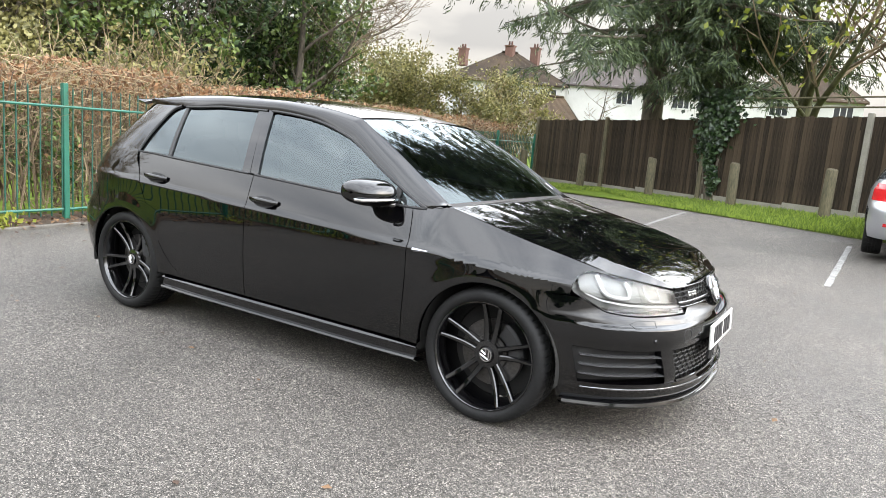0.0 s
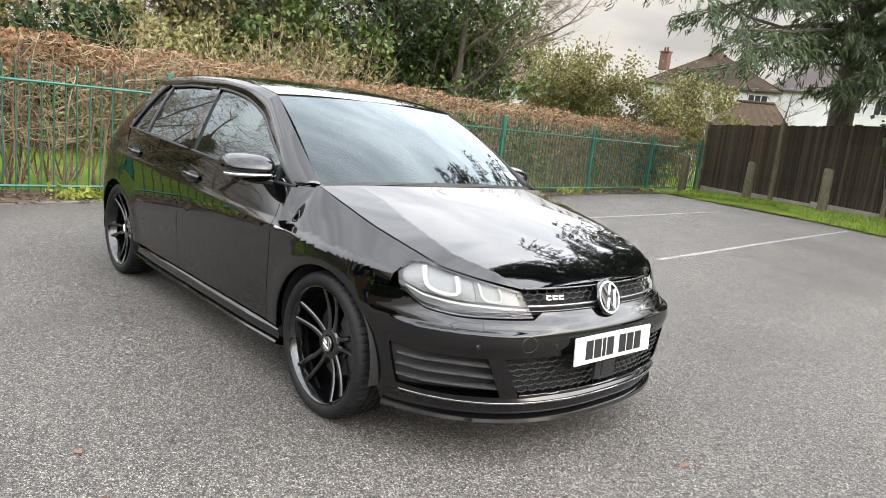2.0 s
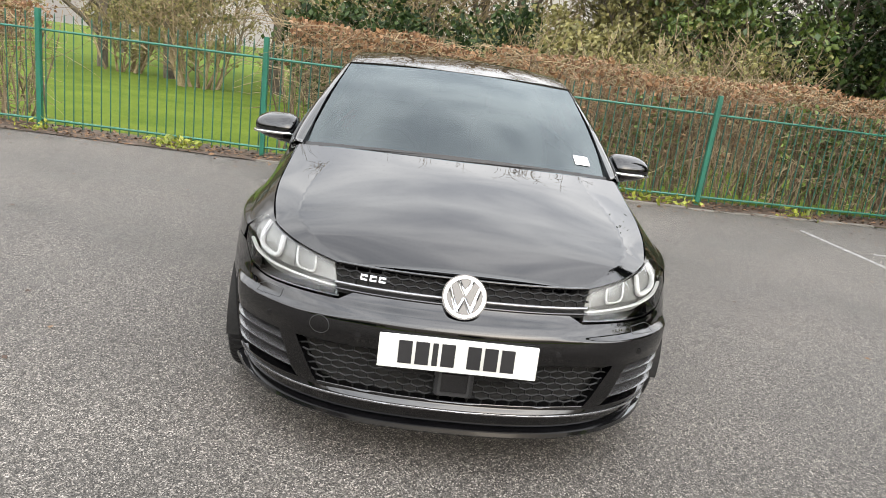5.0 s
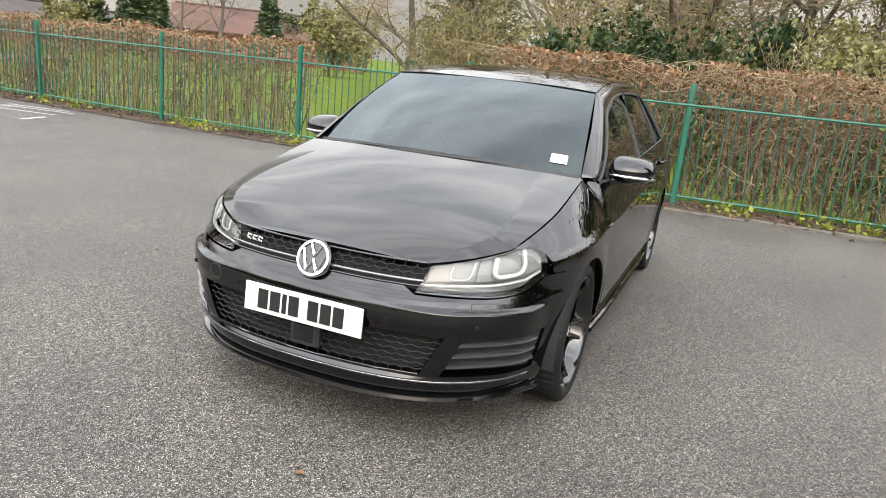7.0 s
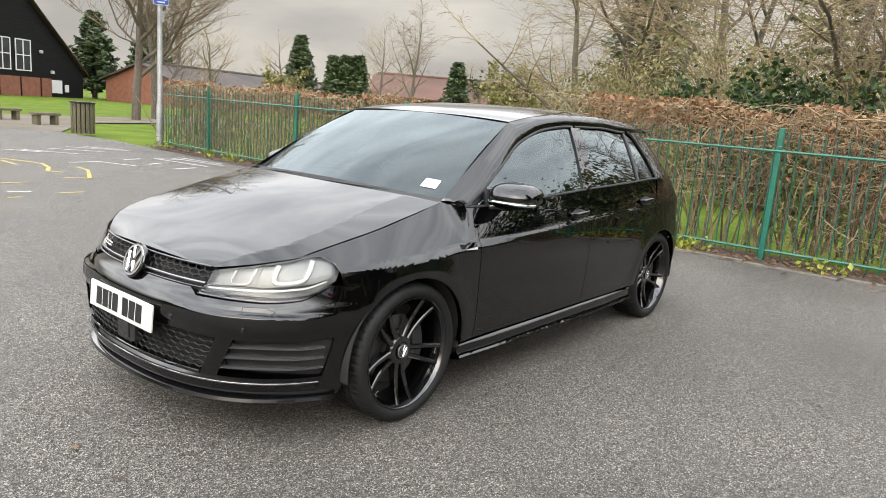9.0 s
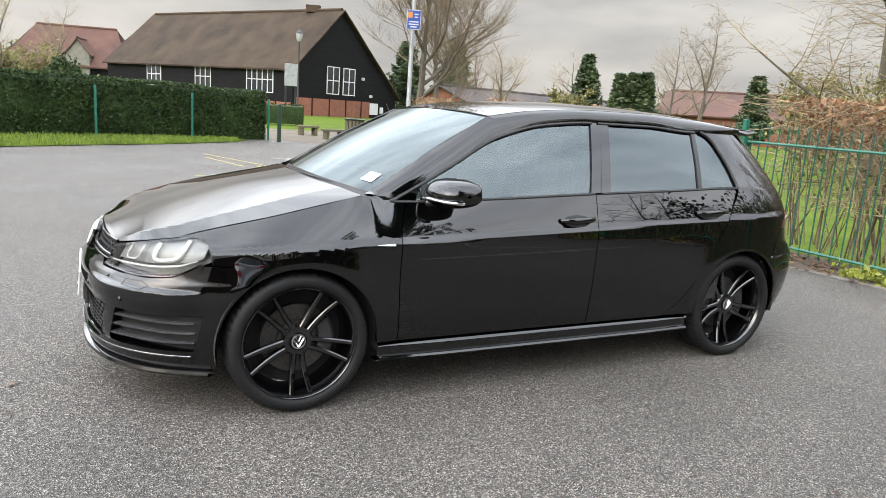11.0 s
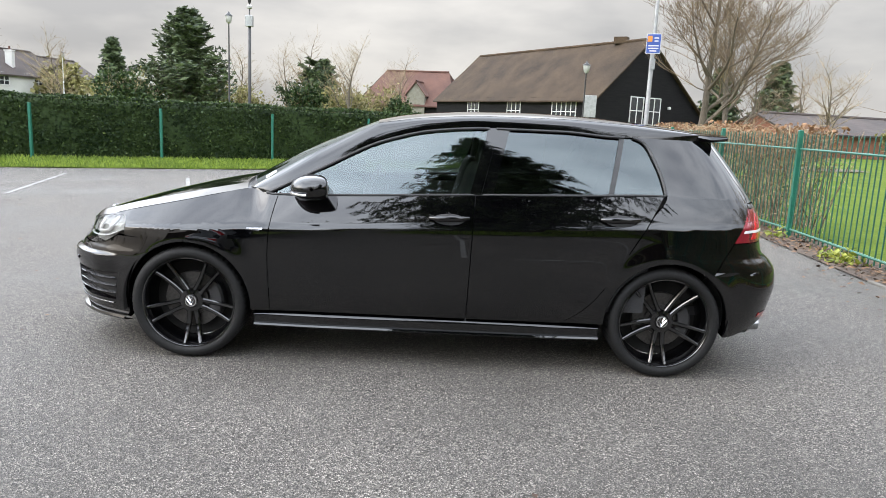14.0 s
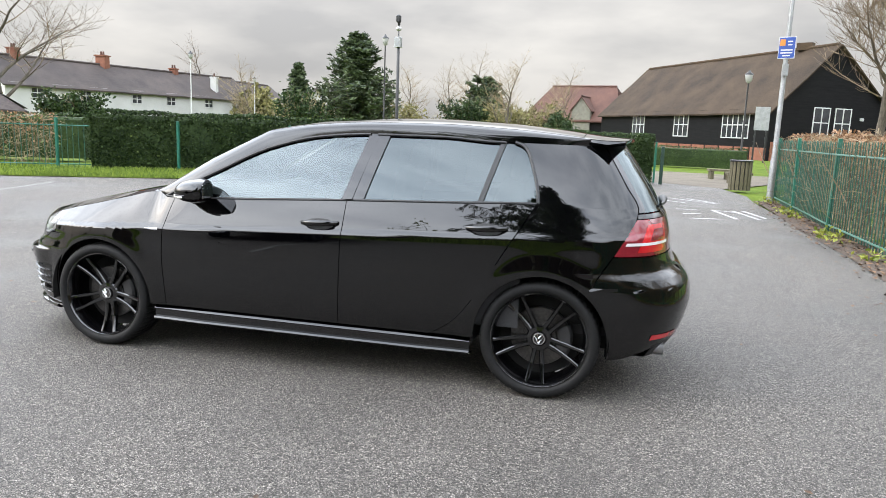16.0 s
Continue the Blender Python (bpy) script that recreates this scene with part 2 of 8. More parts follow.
BRICK = surface("red_brick", (0.124, 0.0434, 0.0248), (0.223, 0.0868, 0.0496), 0.85, scale=3, fine=30, bump=0.3, per_object=0.2)
CHIMNEYBRICK = surface("sooty_brown_brick", (0.075, 0.038, 0.029), (0.145, 0.074, 0.056), 0.88, scale=3, fine=30, bump=0.3)
TARBOARD = surface("black_tarred_weatherboard", (0.0030, 0.0030, 0.0034), (0.0100, 0.0096, 0.0096), 0.75, spec=0.12, scale=3, fine=20, bump=0.3, stretch=(0.3, 0.3, 3))
TILE = surface("mossy_clay_tile", (0.0190, 0.0135, 0.0095), (0.0620, 0.0420, 0.0255), 0.9, spec=0.2, scale=0.5, fine=9, bump=0.5, bump_scale=9, per_object=0.2)
TILERED = surface("red_clay_tile", (0.0446, 0.0186, 0.013), (0.101, 0.0446, 0.0298), 0.85, scale=0.5, fine=9, bump=0.5, bump_scale=9)
TILEDARK = surface("dark_roof_tile", (0.0217, 0.0161, 0.0149), (0.062, 0.0465, 0.0403), 0.85, scale=0.5, fine=9, bump=0.5, bump_scale=9)
RENDERWHITE = surface("white_painted_render", (0.384, 0.378, 0.36), (0.508, 0.502, 0.484), 0.8, scale=0.6, fine=30, bump=0.1)
WHITEFRAME = surface("white_gloss_frame", (0.434, 0.434, 0.422), (0.508, 0.508, 0.496), 0.4)
PANEDARK = surface("dark_window_pane", (0.02, 0.022, 0.025), (0.04, 0.043, 0.047), 0.08, spec=0.6)
GALV = surface("galvanised_steel", (0.22, 0.225, 0.225), (0.38, 0.385, 0.385), 0.45, metal=0.6, scale=4, fine=40)
BLACKMETAL = surface("black_painted_metal", (0.008, 0.008, 0.009), (0.02, 0.02, 0.021), 0.4)
SIGNBLUE = surface("blue_sign_face", (0.0093, 0.0434, 0.223), (0.0124, 0.0558, 0.26), 0.35)
SIGNWHITE = surface("white_sign_print", (0.465, 0.465, 0.465), (0.508, 0.508, 0.508), 0.4)
SIGNORANGE = surface("orange_sign_print", (0.434, 0.155, 0.0186), (0.496, 0.186, 0.0248), 0.4)
LAMPGLASS = surface("frosted_lamp_globe", (0.30, 0.30, 0.29), (0.40, 0.40, 0.385), 0.3)

# ---- building tools ----
class Shape:
    """Gathers corners and faces for one mesh."""

    def __init__(self):
        self.v, self.f, self.n = [], [], 0

    def add(self, pts, faces):
        pts = np.asarray(pts, float).reshape(-1, 3)
        self.v.append(pts)
        self.f.extend([tuple(int(i) + self.n for i in q) for q in faces])
        self.n += len(pts)
        return self

    def raw(self, pts, faces):
        """Many equal-sized faces at once, as an array of corner numbers."""
        pts = np.asarray(pts, float).reshape(-1, 3)
        self.v.append(pts)
        self.f.extend((np.asarray(faces) + self.n).tolist())
        self.n += len(pts)
        return self

    def box(self, c, s, rz=0.0, m=None, bevel=0.0):
        x, y, z = np.array(s) / 2.0
        if bevel:
            b = min(bevel, x * 0.9, y * 0.9)
            ring = [(-x + b, -y), (x - b, -y), (x, -y + b), (x, y - b), (x - b, y), (-x + b, y), (-x, y - b), (-x, -y + b)]
            top = [(px * (1 - b / x), py * (1 - b / y)) for px, py in ring]
            p = [(a, d, -z) for a, d in ring] + [(a, d, z - b) for a, d in ring] + [(a, d, z) for a, d in top]
            f = [tuple(range(7, -1, -1)), tuple(range(16, 24))]
            for k in (0, 8):
                f += [(k + i, k + (i + 1) % 8, k + 8 + (i + 1) % 8, k + 8 + i) for i in range(8)]
        else:
            p = [(a, b, d) for d in (-z, z) for a, b in ((-x, -y), (x, -y), (x, y), (-x, y))]
            f = [(3, 2, 1, 0), (4, 5, 6, 7), (0, 1, 5, 4), (1, 2, 6, 5), (2, 3, 7, 6), (3, 0, 4, 7)]
        p = np.array(p)
        if rz:
            a = radians(rz)
            p = p @ np.array([[math.cos(a), math.sin(a), 0], [-math.sin(a), math.cos(a), 0], [0, 0, 1]])
        p = p + np.array(c)
        if m is not None:
            p = np.array([tuple(m @ Vector(q)) for q in p])
        return self.add(p, f)

    def tubes(self, p0, p1, r0, r1, n=5):
        """Tapered prisms from p0 to p1 (arrays)."""
        p0, p1 = np.atleast_2d(np.asarray(p0, float)), np.atleast_2d(np.asarray(p1, float))
        k = len(p0)
        r0, r1 = np.broadcast_to(r0, (k,)), np.broadcast_to(r1, (k,))
        d = p1 - p0
        d = d / np.maximum(np.linalg.norm(d, axis=1, keepdims=True), 1e-9)
        ref = np.where(np.abs(d[:, 2:3]) > 0.9, [[1.0, 0, 0]], [[0, 0, 1.0]])
        u = np.cross(d, ref)
        u /= np.linalg.norm(u, axis=1, keepdims=True)
        w = np.cross(d, u)
        a = np.arange(n) * 2 * np.pi / n
        ring = u[:, None] * np.cos(a)[None, :, None] + w[:, None] * np.sin(a)[None, :, None]
        A = p0[:, None] + ring * r0[:, None, None]
        B = p1[:, None] + ring * r1[:, None, None]
        pts = np.concatenate([A, B], 1).reshape(-1, 3)
        i = np.arange(n)
        quad = np.stack([i, (i + 1) % n, n + (i + 1) % n, n + i], 1)
        faces = (np.arange(k) * 2 * n)[:, None, None] + quad[None]
        self.raw(pts, faces.reshape(-1, 4)[:, ::-1])
        return self

    def rod(self, p0, p1, r0, r1=None, n=10, caps=True):
        r1 = r0 if r1 is None else r1
        k = self.n
        self.tubes([p0], [p1], r0, r1, n)
        if caps:
            self.f.append(tuple(range(k, k + n)))
            self.f.append(tuple(range(k + 2 * n - 1, k + n - 1, -1)))
        return self

    def pipe(self, pts, r, n=8):
        """A bent tube through the points."""
        pts = np.asarray(pts, float)
        d = np.gradient(pts, axis=0)
        d /= np.maximum(np.linalg.norm(d, axis=1, keepdims=True), 1e-9)
        ref = np.array([0, 0, 1.0]) if abs(d[0, 2]) < 0.8 else np.array([1.0, 0, 0])
        u = np.cross(d, ref)
        u /= np.maximum(np.linalg.norm(u, axis=1, keepdims=True), 1e-9)
        w = np.cross(d, u)
        a = np.arange(n) * 2 * np.pi / n
        r = np.broadcast_to(r, (len(pts),))
        P = pts[:, None] + (u[:, None] * np.cos(a)[None, :, None] + w[:, None] * np.sin(a)[None, :, None]) * r[:, None, None]
        self.grid(P, wrap=True)
        return self

    def grid(self, P, wrap=False, flip=False):
        """Quads over an array (m, n, 3); wrap closes the second direction."""
        P = np.asarray(P, float)
        m, n = P.shape[:2]
        i, j = np.meshgrid(np.arange(m - 1), np.arange(n if wrap else n - 1), indexing="ij")
        j2 = (j + 1) % n
        q = np.stack([i * n + j, i * n + j2, (i + 1) * n + j2, (i + 1) * n + j], -1).reshape(-1, 4)
        if flip:
            q = q[:, ::-1]
        return self.raw(P.reshape(-1, 3), q)

    def leaves(self, c, size, aspect=1.6, normal=None, spread=1.0, rng=None):
        """One small folded-diamond leaf at every point."""
        c = np.asarray(c, float)
        k = len(c)
        rng = rng or np.random
        d = rng.normal(size=(k, 3))
        if normal is not None:
            d = d * spread + normal
        d /= np.linalg.norm(d, axis=1, keepdims=True)
        u = np.cross(d, rng.normal(size=(k, 3)))
        u /= np.linalg.norm(u, axis=1, keepdims=True)
        w = np.cross(d, u)
        s = np.broadcast_to(size, (k,))[:, None] * rng.uniform(0.6, 1.3, (k, 1)) * 0.5
        pts = np.stack([c - u * s * aspect, c + w * s + d * s * 0.25, c + u * s * aspect, c - w * s + d * s * 0.25], 1)
        self.raw(pts.reshape(-1, 3), np.arange(4 * k).reshape(k, 4))
        return self

    def mesh(self, name, smooth=None):
        me = bpy.data.meshes.new(name)
        me.from_pydata(np.concatenate(self.v) if self.v else [], [], self.f)
        if smooth is not None:
            me.polygons.foreach_set("use_smooth", [True] * len(me.polygons))
            me.set_sharp_from_angle(angle=radians(smooth))
        me.update()
        return me


def part(name, shape, material, parent=None, label="", smooth=None):
    """Links one mesh object under a thing or a part."""
    me = shape if isinstance(shape, bpy.types.Mesh) else shape.mesh(name, smooth)
    if not me.materials:
        me.materials.append(material)
    ob = new(name, me)
    if parent is not None:
        ob.parent = parent
    if label:
        ob["label"] = label
    return ob


def thing(name, label, category, group="", kind="", at=(0, 0, 0), rz=0.0):
    ob = new(name)
    ob.empty_display_size = 0.2
    ob.matrix_world = pose(*at, 0, 0, rz)
    return tagged(ob, label, category, group, kind)


def stuff(name, shape, material, label, category, kind="stuff", smooth=None):
    return tagged(part(name, shape, material, smooth=smooth), label, category, "", kind)


def smoothstep(a, b, x):
    t = np.clip((np.asarray(x, float) - a) / (b - a), 0, 1)
    return t * t * (3 - 2 * t)


def rise(x, y):
    """Ground height: the tarmac climbs gently to the boarded fence, the verges bank up a little."""
    x, y = np.asarray(x, float), np.asarray(y, float)
    s = y + 0.36 * x
    a = 0.031 * np.clip(x + 7, 0, 13) * smoothstep(3.0, 12.5, s)
    b = 0.08 * smoothstep(13.5, 16.8, 0.575 * x - y) * smoothstep(-3, 2, x)
    return a + b


def spread_on(poly, step, z):
    """A flat outline cut into cells and laid over the ground at z above it."""
    bm = bmesh.new()
    bm.faces.new([bm.verts.new((x, y, 0)) for x, y in poly])
    bmesh.ops.triangulate(bm, faces=bm.faces[:])
    xs, ys = [p[0] for p in poly], [p[1] for p in poly]
    for axis, lo, hi in ((0, min(xs), max(xs)), (1, min(ys), max(ys))):
        k = lo + step
        while k < hi:
            co, no = [0, 0, 0], [0, 0, 0]
            co[axis], no[axis] = k, 1
            bmesh.ops.bisect_plane(bm, geom=bm.verts[:] + bm.edges[:] + bm.faces[:], plane_co=co, plane_no=no)
            k += step
    for v in bm.verts:
        v.co.z = float(rise(v.co.x, v.co.y)) + z
    bmesh.ops.recalc_face_normals(bm, faces=bm.faces[:])
    if sum(f.normal.z for f in bm.faces) < 0:
        bmesh.ops.reverse_faces(bm, faces=bm.faces[:])
    me = bpy.data.meshes.new("sheet")
    bm.to_mesh(me)
    bm.free()
    me.polygons.foreach_set("use_smooth", [True] * len(me.polygons))
    return me


def along(poly, s):
    """Points and unit directions at the distances s along a polyline."""
    P = np.asarray(poly, float)
    d = np.linalg.norm(np.diff(P, axis=0), axis=1)
    c = np.concatenate([[0], np.cumsum(d)])
    s = np.clip(s, 0, c[-1])
    pt = np.stack([np.interp(s, c, P[:, 0]), np.interp(s, c, P[:, 1])], -1)
    k = np.clip(np.searchsorted(c, s, side="right") - 1, 0, len(d) - 1)
    return pt, (np.diff(P, axis=0) / d[:, None])[k]


def length(poly):
    return float(np.linalg.norm(np.diff(np.asarray(poly, float), axis=0), axis=1).sum())

# ---- the car park: ground, verges, lines, fences, hedges ----
GREEN_FENCE = [(-5.25, -13.1), (-5.15, -10.9), (-4.97, -7.75), (-4.93, -4.95), (-4.72, -2.1), (-4.76, 0.73), (-4.98, 3.7), (-5.35, 7.05), (-5.85, 10.5), (-6.25, 13.5), (-6.5, 16.4)]
WOOD_FENCE = [(-6.55, 16.8), (8.5, 9.9)]
HEDGE = [(11.2, -10.9), (-2.5, -18.8)]

TARMAC = [(-4.75, -12.7), (-4.6, -5), (-4.38, -2.1), (-4.4, 0.73), (-4.6, 3.7), (-4.95, 7.05), (-5.45, 10.4), (-5.6, 13.4), (-3.3, 14.2), (-1.0, 11.1), (2.4, 8.9), (8, 6.4), (24, 0.2),
          (24, -1.6), (22, -2.5), (11, -8.3), (4.5, -11.8), (0.5, -14.6), (-1.6, -16.6), (-2.2, -18.8), (-4.6, -17.2), (-4.9, -14.5)]


def ground():
    g = []
    for k in (-400, -200, -110, -60, -34, -20, -12, -6, 0, 6, 12, 18, 24, 34, 60, 110, 200, 400):
        g.append(k)
    X, Y = np.meshgrid(g, g, indexing="ij")
    Z = np.where((np.abs(X) < 30) & (np.abs(Y) < 30), -0.06, -0.1)
    stuffed = Shape().grid(np.stack([X, Y, Z], -1))
    tagged(part("ground", stuffed, GRASS), "green mown grass of the park around the tarmac", "grass", "", "structure")
    tagged(part("road", spread_on(TARMAC, 1.5, 0.0), ASPHALT), "damp grey stone-chip tarmac of the car park", "tarmac", "", "structure")
    # verges and the strip under the fence
    tagged(part("verge_north", spread_on([(-5.6, 13.4), (-3.3, 14.2), (-1.0, 11.1), (2.4, 8.9), (8, 6.4), (24, 0.2), (24, 3.3), (8.5, 10.5), (-6.6, 17.4)], 1.0, 0.014), GRASS),
           "bright green grass verge before the boarded fence", "grass verge", "", "structure")
    tagged(part("verge_south", spread_on([(24, -1.6), (22, -2.5), (11, -8.3), (4.5, -11.8), (0.5, -14.6), (-1.6, -16.6), (-2.2, -18.8), (-2.8, -19.6), (11, -11.7), (24, -4.2)], 1.0, 0.014), GRASS),
           "grass verge before the clipped green hedge", "grass verge", "", "structure")
    strip = [(x + dx, y) for x, y in GREEN_FENCE[:10] for dx in (0.42,)] + [(x - 0.40, y) for x, y in GREEN_FENCE[9::-1]]
    tagged(part("soil_strip", spread_on(strip, 1.0, 0.012), MUD), "brown soil and leaf litter under the green fence", "soil", "", "structure")
    # low concrete edging between tarmac and soil
    edge = [(x + 0.40, y) for x, y in GREEN_FENCE[4:8]]
    rng = np.random.RandomState(8)
    run = thing("kerb_edging", "low worn concrete edging along the fence foot", "kerb", "", "structure")
    stone = Shape().box((0, 0, 0), (0.06, 0.90, 0.09), bevel=0.008).mesh("edging_stone")
    for k in range(int(length(edge) / 0.92)):
        (q,), (d,) = along(edge, np.array([(k + 0.5) * 0.92]))
        o = part("edging_stone", stone, KERB, run)
        o.location = (q[0], q[1], float(rise(*q)) - 0.018 + rng.normal(0, 0.006))
        o.rotation_euler = (rng.normal(0, 0.012), rng.normal(0, 0.04), math.atan2(d[1], d[0]) - math.pi / 2 + rng.normal(0, 0.012))
    # path through the gap and round to the hall
    path = [(-2.2, -18.9), (-4.7, -17.3), (-7.6, -22.5), (-20.0, -27.5), (-20.5, -29.5), (-6.5, -26.5), (12.0, -30.0), (12.0, -28.0), (-2.6, -24.5)]
    tagged(part("path", spread_on(path, 1.5, -0.03), PATHGRAVEL), "pale gravel path through the gap in the hedge", "path", "", "structure")


ground()


def strip_mesh(pts, w, z=0.006):
    pts = np.asarray(pts, float)
    n = max(2, int(length(pts) / 0.25))
    p, d = along(pts, np.linspace(0, length(pts), n))
    nrm = np.stack([-d[:, 1], d[:, 0]], -1)
    w = np.asarray(w) * (0.88 + 0.12 * np.sin(np.arange(n) * 2.1))[:, None]
    a, b = p + nrm * w / 2, p - nrm * w / 2
    P = np.stack([np.concatenate([q, (rise(q[:, 0], q[:, 1]) + z)[:, None]], 1) for q in (a, b)], 1)
    return Shape().grid(P, flip=True)


def lines():
    for pts in ([(-3.9, 4.6), (-0.9, 4.55)], [(-2.85, 4.85), (-2.72, 10.6)], [(-0.35, 4.42), (-0.4, 6.9), (-0.38, 10.4)], [(2.42, 4.7), (2.5, 7.9)],
                [(4.9, -9.3), (3.72, -6.0)], [(3.6, -6.05), (4.6, -5.95)], [(7.2, -9.1), (6.3, -5.7)], [(9.6, -7.8), (8.7, -4.4)]):
        ob = part("parking_line", strip_mesh(pts, 0.075), LINE)
        tagged(ob, "worn white parking bay line on the tarmac", "line marking", "parking bay lines", "structure")
    # worn lettering on the ground: bars of the size of the strokes
    def bars(strokes, mat_, w, label):
        t = thing("ground_marking", label, "road marking", "worn ground markings", "structure", (0, 0, 0))
        for p, q in strokes:
            part("stroke", strip_mesh([p, q], w), mat_, t)
    bars([((-0.1, -12.5), (-1.2, -9.6)), ((-0.05, -11.6), (-0.5, -9.9)), ((-0.8, -10.1), (-0.8, -9.4))], YLINE, 0.07, "worn yellow painted lines on the tarmac")
    bars([((-1.24, -9.6), (-1.1, -8.95)), ((-1.1, -8.95), (-0.9, -8.5)), ((-0.9, -8.5), (-1.05, -8.3)), ((-0.8, -7.7), (-1.1, -7.55)), ((-1.1, -7.55), (-1.5, -8.5)), ((-1.5, -8.5), (-1.55, -9.0))], YLINE, 0.065, "worn yellow painted zigzag on the tarmac")
    bars([((0.6, -8.25), (0.0, -8.05)), ((0.6, -7.3), (-0.2, -7.3)), ((1.0, -6.6), (0.7, -7.3)), ((0.9, -5.95), (0.65, -5.95)), ((0.5, -6.05), (0.35, -6.05)), ((-0.15, -6.25), (-0.45, -6.25))], YLINE, 0.06, "worn yellow painted letters, too worn to read")
    bars([((-1.5, -12.0), (-2.0, -11.45)), ((-1.8, -12.0), (-2.5, -11.1)), ((-2.4, -12.25), (-3.2, -11.55)), ((-2.9, -12.65), (-3.8, -11.8)), ((-3.3, -12.7), (-3.9, -11.9))], LETTER, 0.085, "worn white painted letters, too worn to read")
    bars([((-1.7, -9.65), (-2.25, -9.75)), ((-2.25, -9.75), (-2.55, -9.05)), ((0.35, -8.5), (0.15, -8.4)), ((0.35, -6.5), (0.1, -6.45))], LETTER, 0.08, "worn white painted strokes on the tarmac")
    bars([((-3.55, -10.25), (-3.8, -8.8)), ((-3.95, -10.3), (-4.2, -8.9)), ((-4.15, -10.4), (-4.35, -9.2)), ((-3.55, -10.25), (-3.95, -10.05)), ((-2.85, -10.05), (-3.25, -10.2)), ((-2.9, -9.25), (-3.25, -9.45)), ((-2.95, -8.5), (-3.5, -8.65))], LETTER, 0.085, "worn white painted letters on damp tarmac")


lines()


def green_fence():
    fence = thing("green_fence", "green powder-coated steel fence of upright bars", "fence")
    rng = np.random.RandomState(4)
    L = length(GREEN_FENCE)
    post = Shape().box((0, 0, 0.735), (0.06, 0.06, 1.47), bevel=0.006).mesh("post")
    for x, y in GREEN_FENCE:
        o = part("post", post, GREEN, fence)
        o.location = (x, y, float(rise(x, y)))
        o.rotation_euler = (rng.uniform(-0.012, 0.012), rng.uniform(-0.02, 0.02), rng.uniform(-0.1, 0.1))
    for (x0, y0), (x1, y1) in zip(GREEN_FENCE[:-1], GREEN_FENCE[1:]):
        for z in (0.12, 1.22):
            part("rail", Shape().tubes([(x0, y0, z)], [(x1, y1, z)], 0.016, 0.016, 6), GREEN, fence)
    n = int(L / 0.118)
    p, d = along(GREEN_FENCE, (np.arange(n) + 0.5) * L / n)
    bar = Shape()
    bar.tubes([(0, 0, 0.05)], [(0, 0, 1.40)], 0.0085, 0.0085, 6)
    bar.tubes([(0, 0, 1.40)], [(0, 0, 1.43)], 0.0085, 0.002, 6)
    me = bar.mesh("bar")
    for (x, y) in p:
        o = part("bar", me, GREENBAR, fence)
        o.location = (x, y, 0)
        o.rotation_euler = (rng.normal(0, 0.004), rng.normal(0, 0.004), 0)


green_fence()


def bezier_twigs(rng, base, tip, sag, r, steps=4):
    """Curved twigs as chains of tapered prisms: arrays of ends and radii."""
    mid = (base + tip) / 2 + sag
    t = np.linspace(0, 1, steps + 1)[:, None, None]
    P = (1 - t) ** 2 * base[None] + 2 * t * (1 - t) * mid[None] + t ** 2 * tip[None]
    r = np.broadcast_to(r, (len(base),))
    k = np.linspace(1, 0.35, steps + 1)[:, None]
    return P[:-1].reshape(-1, 3), P[1:].reshape(-1, 3), (k[:-1] * r).reshape(-1), (k[1:] * r).reshape(-1)


